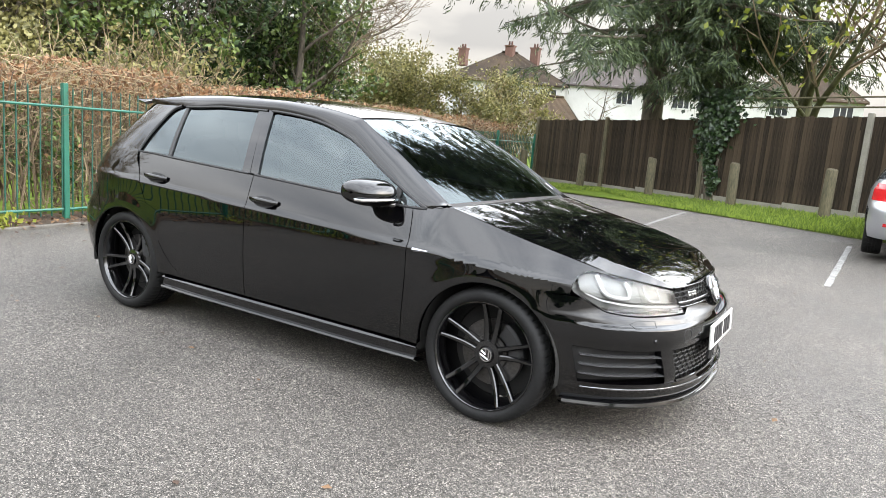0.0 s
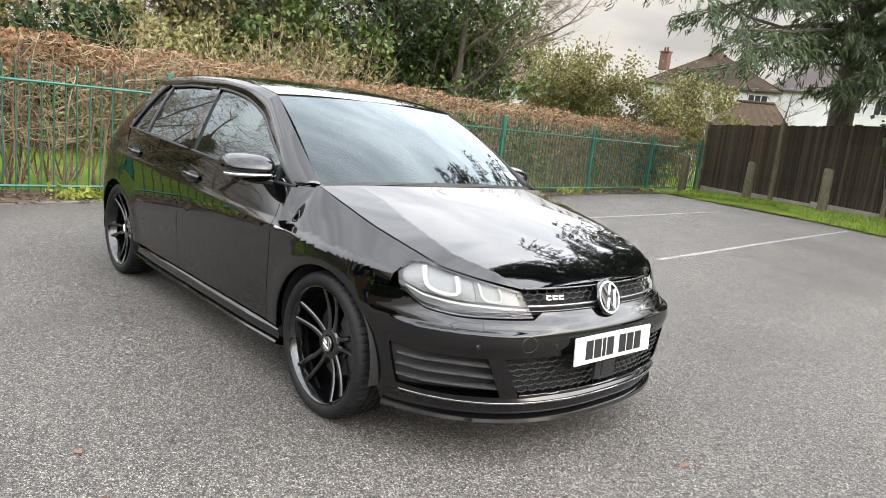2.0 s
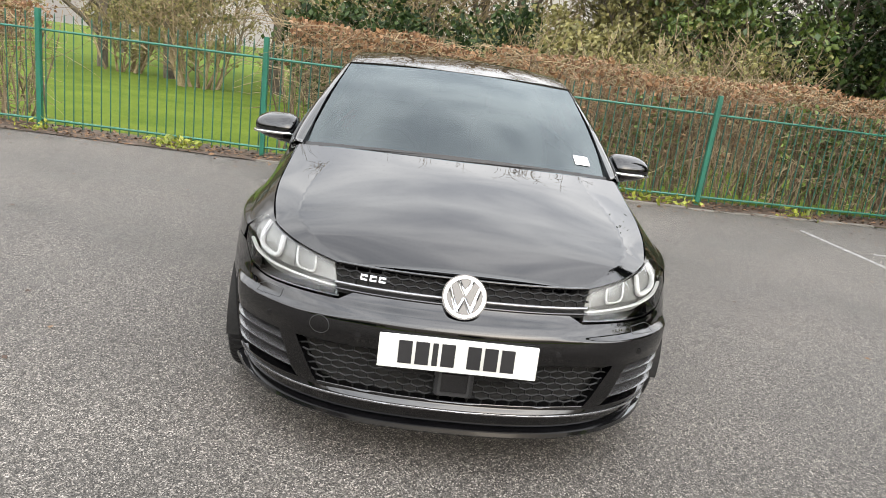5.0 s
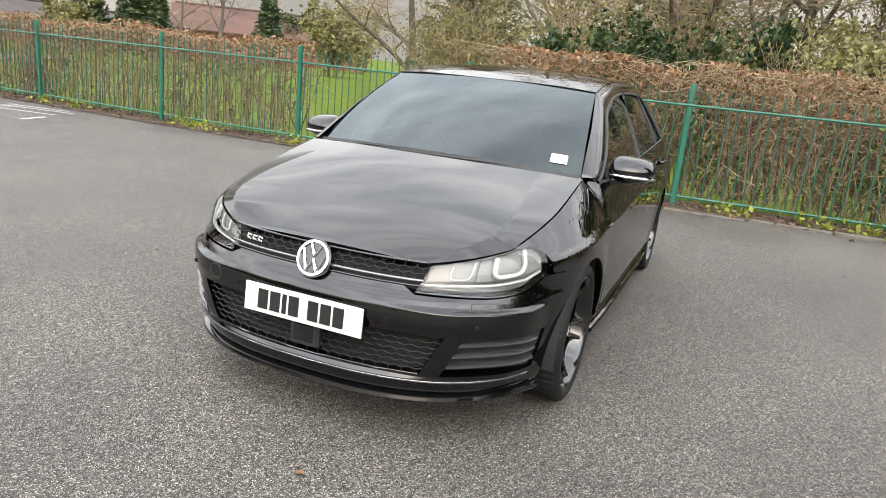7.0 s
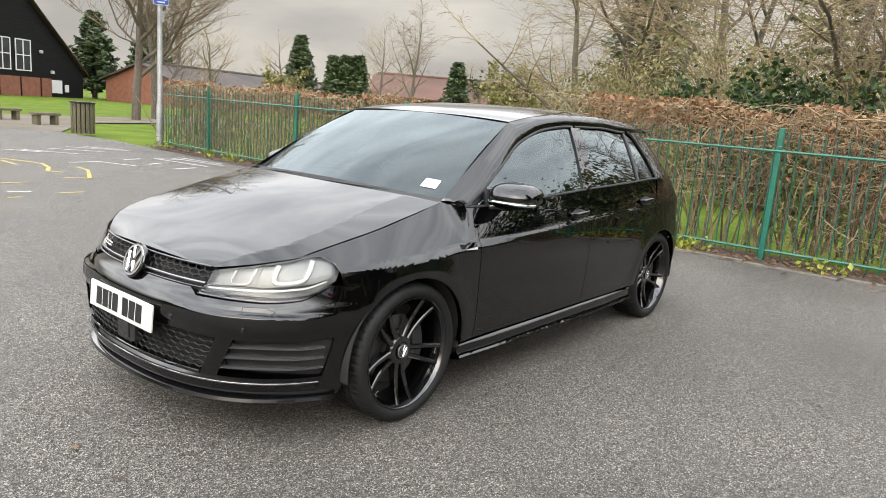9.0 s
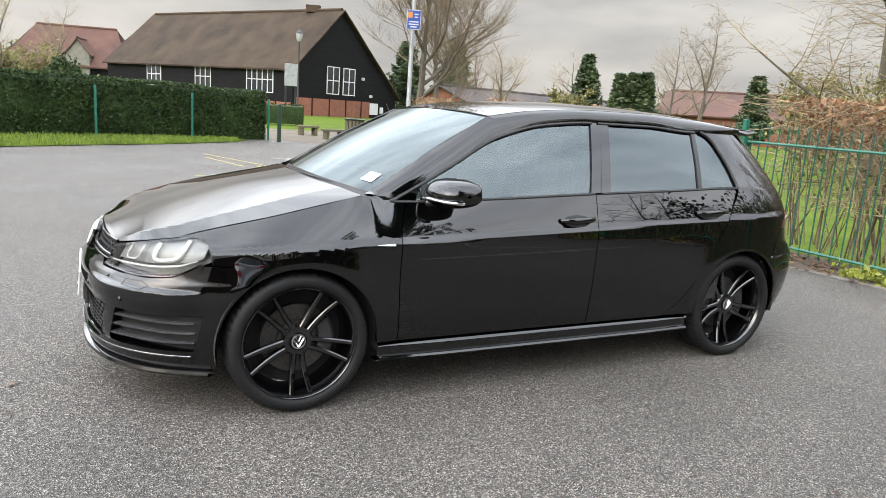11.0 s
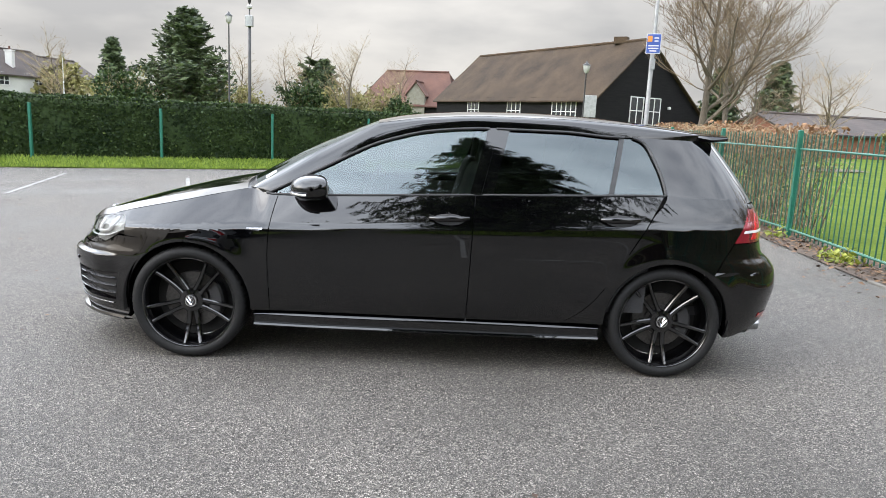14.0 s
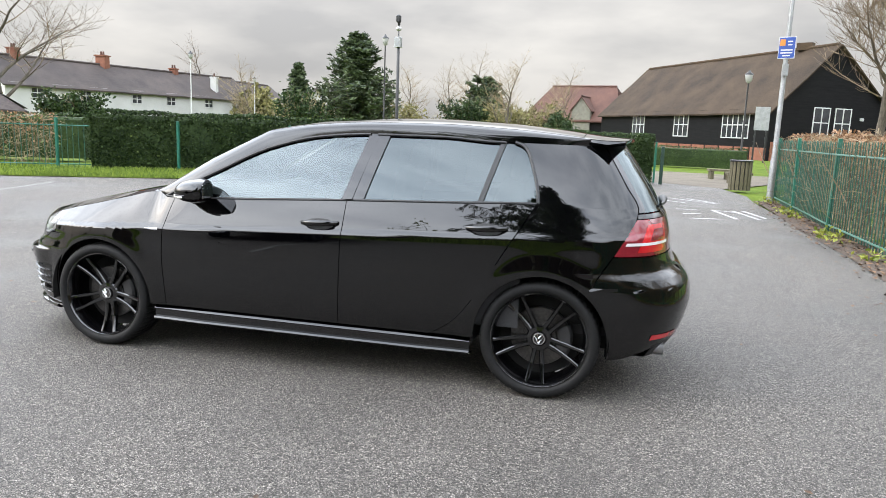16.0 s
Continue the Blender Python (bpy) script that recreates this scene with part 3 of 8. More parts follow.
def bank(name, poly, y_in, y_out, top, n_twig, n_brown, n_green, seed, label, brown_mat=None, green_mat=None, green_low=1.0, leaf=0.045, gap=0.1, arch=0.28, dry_from=0.40):
    """A grown hedge along a line: stems and twigs, dry leaves above, green growth lower down."""
    rng = np.random.RandomState(seed)
    L = length(poly)
    h = thing("hedge", label, "hedge")

    def place(n, zlo, zhi, power=1.0):
        s = rng.uniform(0, L, n)
        p, d = along(poly, s)
        off = rng.uniform(y_in, y_out, n)
        nrm = np.stack([-d[:, 1], d[:, 0]], -1)
        z = zlo + (zhi - zlo) * rng.uniform(0, 1, n) ** power
        wav = 0.05 * np.sin(s * 1.7) + 0.04 * np.sin(s * 4.3 + 1)
        q = p + nrm * off[:, None]
        return np.concatenate([q, (z * (1 + wav / top) + rise(q[:, 0], q[:, 1]) * 0.5)[:, None]], 1)

    # stems rise from the ground, twigs cross them
    a = place(n_twig // 9, 0.0, 0.15)
    b = a + np.stack([rng.normal(0, 0.25, len(a)), rng.normal(0, 0.25, len(a)), rng.uniform(0.8, 1.0, len(a)) * top - a[:, 2]], 1)
    c = place(n_twig - len(a), gap, top, 0.8)
    e = c + rng.normal(0, arch, (len(c), 3)) * [0.7, 1.2, 0.8]
    e[:, 2] = np.maximum(e[:, 2], gap)
    e[:, 2] = np.minimum(e[:, 2], top + 0.06 * rng.rand(len(e)))
    for nm, (p, q), r in (("stem_mass", (a, b), 0.011), ("twig_mass", (c, e), 0.0055)):
        s = Shape().tubes(*bezier_twigs(rng, p, q, rng.normal(0, 0.1, p.shape), r * rng.uniform(0.5, 1.4, len(p))), n=4)
        part(nm, s, TWIG if nm == "stem_mass" else TWIGTAN, h)["kind"] = "stuff"
    if n_brown:
        q = place(n_brown, dry_from, top + 0.03, 0.40)
        part("dry_foliage", Shape().leaves(q, leaf, rng=rng), brown_mat or LEAFBROWN, h)["kind"] = "stuff"
    if n_green:
        q = place(n_green, max(gap, 0.25), top * green_low, 0.8)
        clump = np.sin(q[:, 1] * 2.3 + 1.0) + np.sin(q[:, 1] * 0.9 + q[:, 2] * 2) + rng.normal(0, 0.5, len(q))
        part("green_foliage", Shape().leaves(q[clump > 0.1], leaf * 1.1, rng=rng), green_mat or LEAFGREEN, h)["kind"] = "stuff"
    return h


bank("hedge", [(x, y) for x, y in GREEN_FENCE if y > -0.5 and y < 14] + [(-6.4, 15.6)], 0.22, 1.15, 1.68, 8200, 12000, 21000, 11, "straggly mixed hedge with dry brown leaves behind the green fence", green_low=0.85)
bank("hedge", [(-4.74, -1.95), (-4.76, 0.7)], 0.22, 1.00, 1.68, 1000, 1900, 900, 12, "end of the straggly brown hedge behind the green fence", green_low=0.8, gap=0.50, arch=0.42, dry_from=1.05)
bank("hedge", [(-5.3, -13.4), (-5.15, -10.9), (-4.97, -7.75), (-4.94, -5.1)], 0.15, 0.70, 1.50, 2900, 3400, 250, 13, "thin bare beech hedge with a few brown leaves", green_low=0.7, dry_from=0.80)


def clipped_hedge(poly, w, top, seed, n, label):
    """A close-clipped evergreen hedge: a dark core with a skin of small leaves."""
    rng = np.random.RandomState(seed)
    h = thing("clipped_hedge", label, "hedge")
    L = length(poly)
    m = 60
    p, d = along(poly, np.linspace(0, L, m))
    nrm = np.stack([-d[:, 1], d[:, 0]], -1)
    zg = rise(p[:, 0], p[:, 1])
    prof = [(-0.42, 0.0), (-0.46, 0.5), (-0.44, 0.9), (-0.36, 0.96), (0, 0.97), (0.36, 0.96), (0.44, 0.9), (0.46, 0.5), (0.42, 0.0)]
    P = np.stack([np.concatenate([p + nrm * (o * w), (zg + z * top - 0.02)[:, None]], 1) for o, z in prof], 1)
    core = Shape().grid(P)
    k = len(prof)
    core.f.append(tuple(range(k)))
    core.f.append(tuple(range((m - 1) * k + k - 1, (m - 1) * k - 1, -1)))
    part("core", core, LEAFDARK, h)
    # skin: two sides, the top and both ends
    s = rng.uniform(0, L, n)
    q, dd = along(poly, s)
    nn = np.stack([-dd[:, 1], dd[:, 0]], -1)
    u = rng.uniform(-1, 1, n)
    side = rng.rand(n) < 0.72
    o = np.where(side, np.sign(u) * 0.5, u * 0.5)
    z = np.where(side, rng.uniform(0.02, 1.0, n), 1.0)
    bulge = 0.03 * np.sin(s * 2.1) + 0.025 * np.sin(s * 5.3 + z * 6)
    pts = np.concatenate([q + nn * ((o * w + np.sign(o) * (bulge + rng.normal(0, 0.025, n)))[:, None]), (rise(q[:, 0], q[:, 1]) + z * top + bulge * 0.6 + rng.normal(0, 0.02, n))[:, None]], 1)
    ends = rng.rand(n // 14, 2)
    for t in (0.0, L):
        e, de = along(poly, np.full(len(ends), t))
        ne = np.stack([-de[:, 1], de[:, 0]], -1)
        pts = np.concatenate([pts, np.concatenate([e + ne * ((ends[:, :1] - 0.5) * w), (ends[:, 1:] * top)], 1)])
    pick = rng.rand(len(pts))
    part("foliage", Shape().leaves(pts[pick < 0.97], 0.045, rng=rng), LEAFDARK, h)["kind"] = "stuff"
    part("pale_foliage", Shape().leaves(pts[pick >= 0.97] + [0, 0, 0.01], 0.04, rng=rng), LEAFGREEN, h)["kind"] = "stuff"
    return h


clipped_hedge(HEDGE, 0.95, 1.42, 21, 56000, "dense clipped dark-green evergreen hedge")


def hedge_posts():
    f = thing("post_and_bar_fence", "low green steel fence along the clipped hedge", "fence")
    a, b = np.array(HEDGE[0]), np.array(HEDGE[1])
    d = (b - a) / np.linalg.norm(b - a)
    n = np.array([-d[1], d[0]]) * -1
    if n[1] < 0:
        n = -n
    a2, b2 = a - d * 9 + n * 0.62, b + n * 0.62
    L = np.linalg.norm(b2 - a2)
    post = Shape().box((0, 0, 0.62), (0.06, 0.06, 1.24), bevel=0.006).mesh("post")
    for k in range(10):
        p = a2 + d * (L * k / 9)
        o = part("post", post, GREEN, f)
        o.location = (p[0], p[1], float(rise(*p)))
    bar = Shape().tubes([(0, 0, 0.0)], [(0, 0, 1.1)], 0.008, 0.008, 5).mesh("bar")
    for k in range(int(9 / 0.125)):
        p = a2 + d * (k * 0.125)
        o = part("bar", bar, GREENBAR, f)
        o.location = (p[0], p[1], float(rise(*p)))
    for z in (0.12, 1.05):
        q = a2 + d * 9
        part("rail", Shape().tubes([(a2[0], a2[1], z + float(rise(*a2)))], [(q[0], q[1], z + float(rise(*q)))], 0.014, 0.014, 5), GREEN, f)


hedge_posts()


def boarded_fence():
    """Feather-edge boards nailed upright, concrete posts between the bays, a gravel board below."""
    f = thing("boarded_fence", "dark weathered close-board timber fence", "fence")
    a, b = np.array(WOOD_FENCE[0]), np.array(WOOD_FENCE[1])
    L = np.linalg.norm(b - a)
    d = (b - a) / L
    ang = math.degrees(math.atan2(d[1], d[0]))
    rng = np.random.RandomState(31)
    meshes = []
    for w in range(3):
        x = 0.060
        sh = Shape()
        P = [(-x, 0.0, 0), (x, -0.012, 0), (x, 0.012, 0), (-x, 0.010, 0)]
        P = P + [(px, py, 1.0) for px, py, _ in P]
        sh.add(P, [(3, 2, 1, 0), (4, 5, 6, 7), (0, 1, 5, 4), (1, 2, 6, 5), (2, 3, 7, 6), (3, 0, 4, 7)])
        meshes.append(sh.mesh("board"))
    n = int(L / 0.098)
    for k in range(n):
        t = (k + 0.5) / n
        p = a + d * (t * L)
        top = 1.93 + 0.10 * smoothstep(0.1, 0.6, t) + rng.normal(0, 0.012)
        o = part("board", meshes[k % 3], BOARD, f)
        o.location = (p[0], p[1], float(rise(*p)) + 0.1)
        o.scale = (1, 1, float(top) - 0.1)
        o.rotation_euler = (rng.normal(0, 0.003), rng.normal(0, 0.0025), radians(ang) + rng.normal(0, 0.008))
    m = 6
    for k in range(m):
        t = [0.0, 0.174, 0.37, 0.594, 0.80, 1.0][k]
        p = a + d * (t * L)
        h = 2.0 + 0.10 * float(smoothstep(0.1, 0.6, t))
        nrm = np.array([d[1], -d[0]])
        p = p + nrm * 0.03 if nrm[1] < 0 else p - nrm * 0.03
        o = part("post", Shape().box((0, 0, h / 2), (0.11, 0.11, h), bevel=0.012), CONCRETE if k in (3, 4) else POSTWOOD, f)
        o.location = (p[0], p[1], float(rise(*p)))
        o.rotation_euler = (0, 0, radians(ang))
    for z in (0.06,):
        for k in range(8):
            p, q = a + d * (L * k / 8), a + d * (L * (k + 1) / 8)
            o = part("gravel_board", Shape().box((0, 0, 0), (L / 8 - 0.01, 0.03, 0.15), bevel=0.004), CONCRETE, f)
            c = (p + q) / 2
            o.location = (c[0], c[1], float(rise(*c)) + 0.08)
            o.rotation_euler = (0, 0, radians(ang))
    # open rails above the boards
    for z in (2.24, 2.44):
        p, q = a + d * (L * 0.42), b
        part("top_rail", Shape().tubes([(p[0], p[1], z + float(rise(*p)))], [(q[0], q[1], z + float(rise(*q)))], 0.02, 0.02, 6), POSTWOOD, f)


boarded_fence()


def bollards():
    me = None
    for i, (x, y) in enumerate(((1.9, 11.75), (0.0, 12.9), (-2.1, 13.9), (-4.4, 15.2), (-6.2, 15.2))):
        z = float(rise(x, y)) + 0.03
        b = tagged(part("bollard", me or bollard_mesh(), POSTWOOD), "round weathered timber bollard in the grass verge", "bollard", "timber bollards on the verge")
        me = b.data
        b.matrix_world = pose(x, y, z, random.uniform(-2, 2), random.uniform(-2, 2), 40 * i)


def bollard_mesh():
    a = np.arange(16) * 2 * np.pi / 16
    prof = [(0.105, -0.05), (0.108, 0.3), (0.104, 0.9), (0.095, 0.935), (0.06, 0.945), (0.0, 0.947)]
    P = np.stack([np.stack([np.cos(a) * r * (1 + 0.03 * np.sin(3 * a)), np.sin(a) * r, np.full(16, z) + (0.01 * np.sin(a) if z > 0.9 else 0)], -1) for r, z in prof])
    return Shape().grid(P, wrap=True).mesh("bollard", 40)


bollards()

# ---- the black hatchback ----
def curve(*knots):
    """A smooth monotone curve through (x, value) knots."""
    k = np.array(sorted(knots), float)
    x, y = k[:, 0], k[:, 1]
    h, d = np.diff(x), np.diff(y) / np.diff(x)
    m = np.zeros_like(x)
    m[0], m[-1] = d[0], d[-1]
    for i in range(1, len(x) - 1):
        if d[i - 1] * d[i] > 0:
            w1, w2 = 2 * h[i] + h[i - 1], h[i] + 2 * h[i - 1]
            m[i] = (w1 + w2) / (w1 / d[i - 1] + w2 / d[i])

    def f(q):
        q = np.clip(np.asarray(q, float), x[0], x[-1])
        i = np.clip(np.searchsorted(x, q, side="right") - 1, 0, len(h) - 1)
        t = (q - x[i]) / h[i]
        return ((2 * t ** 3 - 3 * t ** 2 + 1) * y[i] + (t ** 3 - 2 * t ** 2 + t) * h[i] * m[i]
                + (-2 * t ** 3 + 3 * t ** 2) * y[i + 1] + (t ** 3 - t ** 2) * h[i] * m[i + 1])
    return f


PAINT = surface("black_car_paint", (0.0005, 0.0005, 0.0007), (0.0009, 0.0009, 0.0012), 0.3, coat=1.0, scale=2, fine=300, spec=0.0)
PAINT.node_tree.nodes["Principled BSDF"].inputs["Coat Roughness"].default_value = 0.012
PAINT.node_tree.nodes["Principled BSDF"].inputs["Coat IOR"].default_value = 1.60
GLOSSBLACK = surface("gloss_black_trim", (0.0015, 0.0015, 0.0018), (0.003, 0.003, 0.0035), 0.12, coat=0.6, spec=0.5)
PLASTIC = surface("textured_black_plastic", (0.008, 0.008, 0.0085), (0.018, 0.018, 0.019), 0.5, fine=200, bump=0.2, bump_scale=300)
LINER = surface("wheel_arch_liner", (0.006, 0.006, 0.006), (0.014, 0.013, 0.012), 0.9, scale=8, fine=80)
RUBBER = surface("tyre_rubber", (0.004, 0.004, 0.0042), (0.010, 0.010, 0.010), 0.65, spec=0.28, scale=10, fine=120, bump=0.2, bump_scale=120)
RIMBLACK = surface("gloss_black_alloy", (0.0010, 0.0010, 0.0012), (0.0020, 0.0020, 0.0023), 0.3, coat=1.0, scale=5, spec=0.05)
RIMBLACK.node_tree.nodes["Principled BSDF"].inputs["Coat IOR"].default_value = 1.7
DISC = surface("brushed_brake_disc", (0.05, 0.047, 0.045), (0.11, 0.105, 0.10), 0.4, metal=0.9, scale=4, fine=90)
# satin trim of the grille strip; on slats and lip crease it paints highlights
GRAPHITE = surface("graphite_trim_and_highlight", (0.16, 0.16, 0.165), (0.24, 0.24, 0.245), 0.25, metal=0.8)
MESHBLACK = surface("moulded_black_grille", (0.003, 0.003, 0.003), (0.007, 0.007, 0.007), 0.5, spec=0.25)
CHROME = surface("chrome_plastic", (0.72, 0.72, 0.73), (0.82, 0.82, 0.83), 0.12, metal=1.0)
SATIN = surface("satin_silver_trim", (0.30, 0.30, 0.31), (0.42, 0.42, 0.43), 0.3, metal=0.9)
PLATEWHITE = surface("reflective_white_plate", (0.47, 0.47, 0.44), (0.53, 0.53, 0.50), 0.35, scale=4)
PLATEINK = surface("black_plate_print", (0.008, 0.008, 0.009), (0.014, 0.014, 0.015), 0.4)
LENSRED = surface("red_lamp_lens", (0.42, 0.008, 0.014), (0.56, 0.014, 0.020), 0.08, coat=1.0)
LENSDKRED = surface("smoked_red_lamp_lens", (0.14, 0.006, 0.014), (0.21, 0.010, 0.020), 0.08, coat=1.0)
LAMPBOWL = surface("headlamp_reflector", (0.17, 0.17, 0.16), (0.25, 0.25, 0.24), 0.4, metal=0.1, scale=9, fine=40)
LAMPGREY = surface("headlamp_grey_housing", (0.13, 0.13, 0.122), (0.20, 0.20, 0.19), 0.35, metal=0.1, scale=6)
LAMPWHITE = surface("white_light_guide", (0.60, 0.61, 0.60), (0.70, 0.70, 0.69), 0.2)
CABIN = surface("dark_cabin_trim", (0.012, 0.012, 0.013), (0.028, 0.028, 0.03), 0.7, scale=5, fine=120)
SEATCLOTH = surface("charcoal_seat_cloth", (0.022, 0.022, 0.024), (0.05, 0.05, 0.053), 0.85, scale=6, fine=150, bump=0.2)
HEADLINER = surface("pale_grey_headlining", (0.30, 0.30, 0.29), (0.38, 0.38, 0.37), 0.9)
GLASSFRONT = glass("green_tinted_windscreen_glass", (0.12, 0.15, 0.15), ior=1.62, gloss=(0.86, 0.97, 1.0))
GLASSCLEAR = glass("green_tinted_glass", (0.34, 0.41, 0.385), ior=1.85, gloss=(0.86, 0.97, 1.0))
GLASSDARK = glass("privacy_tinted_glass", (0.05, 0.057, 0.06), ior=1.76, gloss=(0.86, 0.97, 1.0))
GLASSLAMP = glass("clear_lamp_lens", (0.90, 0.91, 0.91), ior=1.45)

XA, XB = 0.9, -1.0
NOSE = curve((0.18, 2.09), (0.235, 2.150), (0.27, 2.155), (0.295, 2.142), (0.455, 2.150), (0.505, 2.163), (0.545, 2.158), (0.575, 2.140), (0.60, 2.116), (0.62, 2.102),
             (0.70, 2.066), (0.735, 2.038), (0.77, 1.995), (0.80, 1.97), (0.86, 1.955), (1.0, 1.95))
TAIL = curve((0.22, -1.98), (0.30, -2.045), (0.42, -2.09), (0.52, -2.108), (0.60, -2.095), (0.66, -2.05), (0.70, -2.0), (0.77, -1.978), (0.87, -1.966), (0.96, -1.94), (1.0, -1.912), (1.10, -1.85), (1.35, -1.67), (1.42, -1.62))
BELLY = curve((0.17, 0.835), (0.24, 0.862), (0.32, 0.880), (0.45, 0.893), (0.60, 0.898), (0.72, 0.896), (0.787, 0.893))
# shoulder edge: bonnet line over the wing, then the waist line under the windows
EDGE_Z = curve((1.95, 0.740), (1.79, 0.766), (1.7, 0.791), (1.6, 0.816), (1.42, 0.856), (1.2, 0.908), (1.0, 0.950), (0.88, 0.930), (0.46, 0.944), (-0.23, 0.977), (-0.8, 1.000), (-1.25, 1.018), (-1.7, 1.015), (-2.0, 1.0))
EDGE_Y = curve((1.95, 0.90), (1.79, 0.862), (1.6, 0.795), (1.42, 0.762), (1.2, 0.745), (1.0, 0.742), (0.88, 0.800), (0.7, 0.818), (0.3, 0.824), (-0.23, 0.826), (-0.8, 0.826), (-1.3, 0.822), (-2.0, 0.815))
POWER = curve((1.9, 1.2), (1.2, 1.15), (1.0, 1.12), (0.85, 1.08), (-1.2, 1.08), (-1.5, 1.15))
RAIL_Z = curve((0.33, 1.330), (0.05, 1.372), (-0.3, 1.396), (-0.7, 1.400), (-1.05, 1.388), (-1.4, 1.362), (-1.7, 1.325))
RAIL_Y = curve((0.33, 0.610), (0.05, 0.602), (-0.3, 0.594), (-0.7, 0.585), (-1.05, 0.575), (-1.4, 0.568), (-1.7, 0.565))
ROOF_Z = curve((0.36, 1.352), (0.2, 1.388), (0.0, 1.412), (-0.3, 1.432), (-0.6, 1.438), (-0.95, 1.428), (-1.3, 1.402), (-1.5, 1.378), (-1.72, 1.345))


def side_y(x, z, taper=True):
    """Half-width of the body at x and height z: belly, crease, shoulder, tumblehome; rounded in plan at both ends."""
    x, z = np.broadcast_arrays(np.asarray(x, float), np.asarray(z, float))
    zc = 0.787 - 0.044 * x
    low = BELLY(np.minimum(z + 0.044 * x * smoothstep(0.5, 0.75, z), 0.787))
    ez, ey = EDGE_Z(x), EDGE_Y(x)
    u = np.clip((z - zc) / np.maximum(ez - zc, 0.01), 0, 1)
    mid = 0.893 - (0.893 - ey) * (0.10 * np.minimum(u * 6, 1) + 0.90 * u ** POWER(x))
    rz, ry = RAIL_Z(x), RAIL_Y(x)
    t = np.clip((z - ez) / np.maximum(rz - ez, 0.02), 0, 1.15)
    top = ey - (ey - ry) * (0.82 * t + 0.18 * t ** 2.2)
    y = np.where(z <= zc, low, np.where(z <= ez, mid, top))
    # swollen wheel arches
    for xw in (1.3155, -1.3155):
        r = np.sqrt((x - xw) ** 2 + (z - 0.315) ** 2)
        y = y + 0.008 * np.exp(-((r - 0.355) / 0.07) ** 2)
    if taper:
        f = np.clip((x - XA) / (NOSE(z) - XA), 0, 1)
        b = np.clip((x - XB) / (TAIL(z) - XB), 0, 1)
        y = y * (1 - f ** 3.7 + 1e-9) ** 0.4 * (1 - b ** 5.0 + 1e-9) ** (1 / 3.0)
    return y


def nose_at(a, z):
    """The front end by angle a (0 ahead, 90 degrees abreast) and height."""
    a, z = np.broadcast_arrays(np.asarray(a, float), np.asarray(z, float))
    c, s = np.cos(np.abs(a)), np.sin(np.abs(a))
    x = XA + (NOSE(z) - XA) * np.maximum(c, 0) ** (2 / 3.7)
    y = side_y(x, z, False) * s ** 0.8
    # the fold that runs round the bumper's corners below the lamps
    k = 0.026 * (1 - smoothstep(0.546, 0.562, z)) * smoothstep(0.24, 0.34, z) * smoothstep(0.25, 0.6, np.abs(a)) * smoothstep(1.70, 1.86, x)
    return np.stack([x + k * c, np.sign(a) * (y + k * s), z], -1)


def tail_at(a, z):
    a, z = np.broadcast_arrays(np.asarray(a, float), np.asarray(z, float))
    c, s = np.cos(np.abs(a)), np.sin(np.abs(a))
    x = XB + (TAIL(z) - XB) * np.maximum(c, 0) ** (2 / 5.0)
    return np.stack([x, np.sign(a) * side_y(x, z, False) * s ** (2 / 3.0), z], -1)


def nose_angle(x, z):
    return np.arccos(np.clip(((x - XA) / (NOSE(z) - XA)), 0, 1) ** (3.7 / 2))


def nose_angle_y(y, z):
    return np.arcsin(np.clip(y / 0.893, 0, 1) ** 1.25)


def tail_angle(x, z):
    return np.arccos(np.clip(((x - XB) / (TAIL(z) - XB)), 0, 1) ** 2.5)


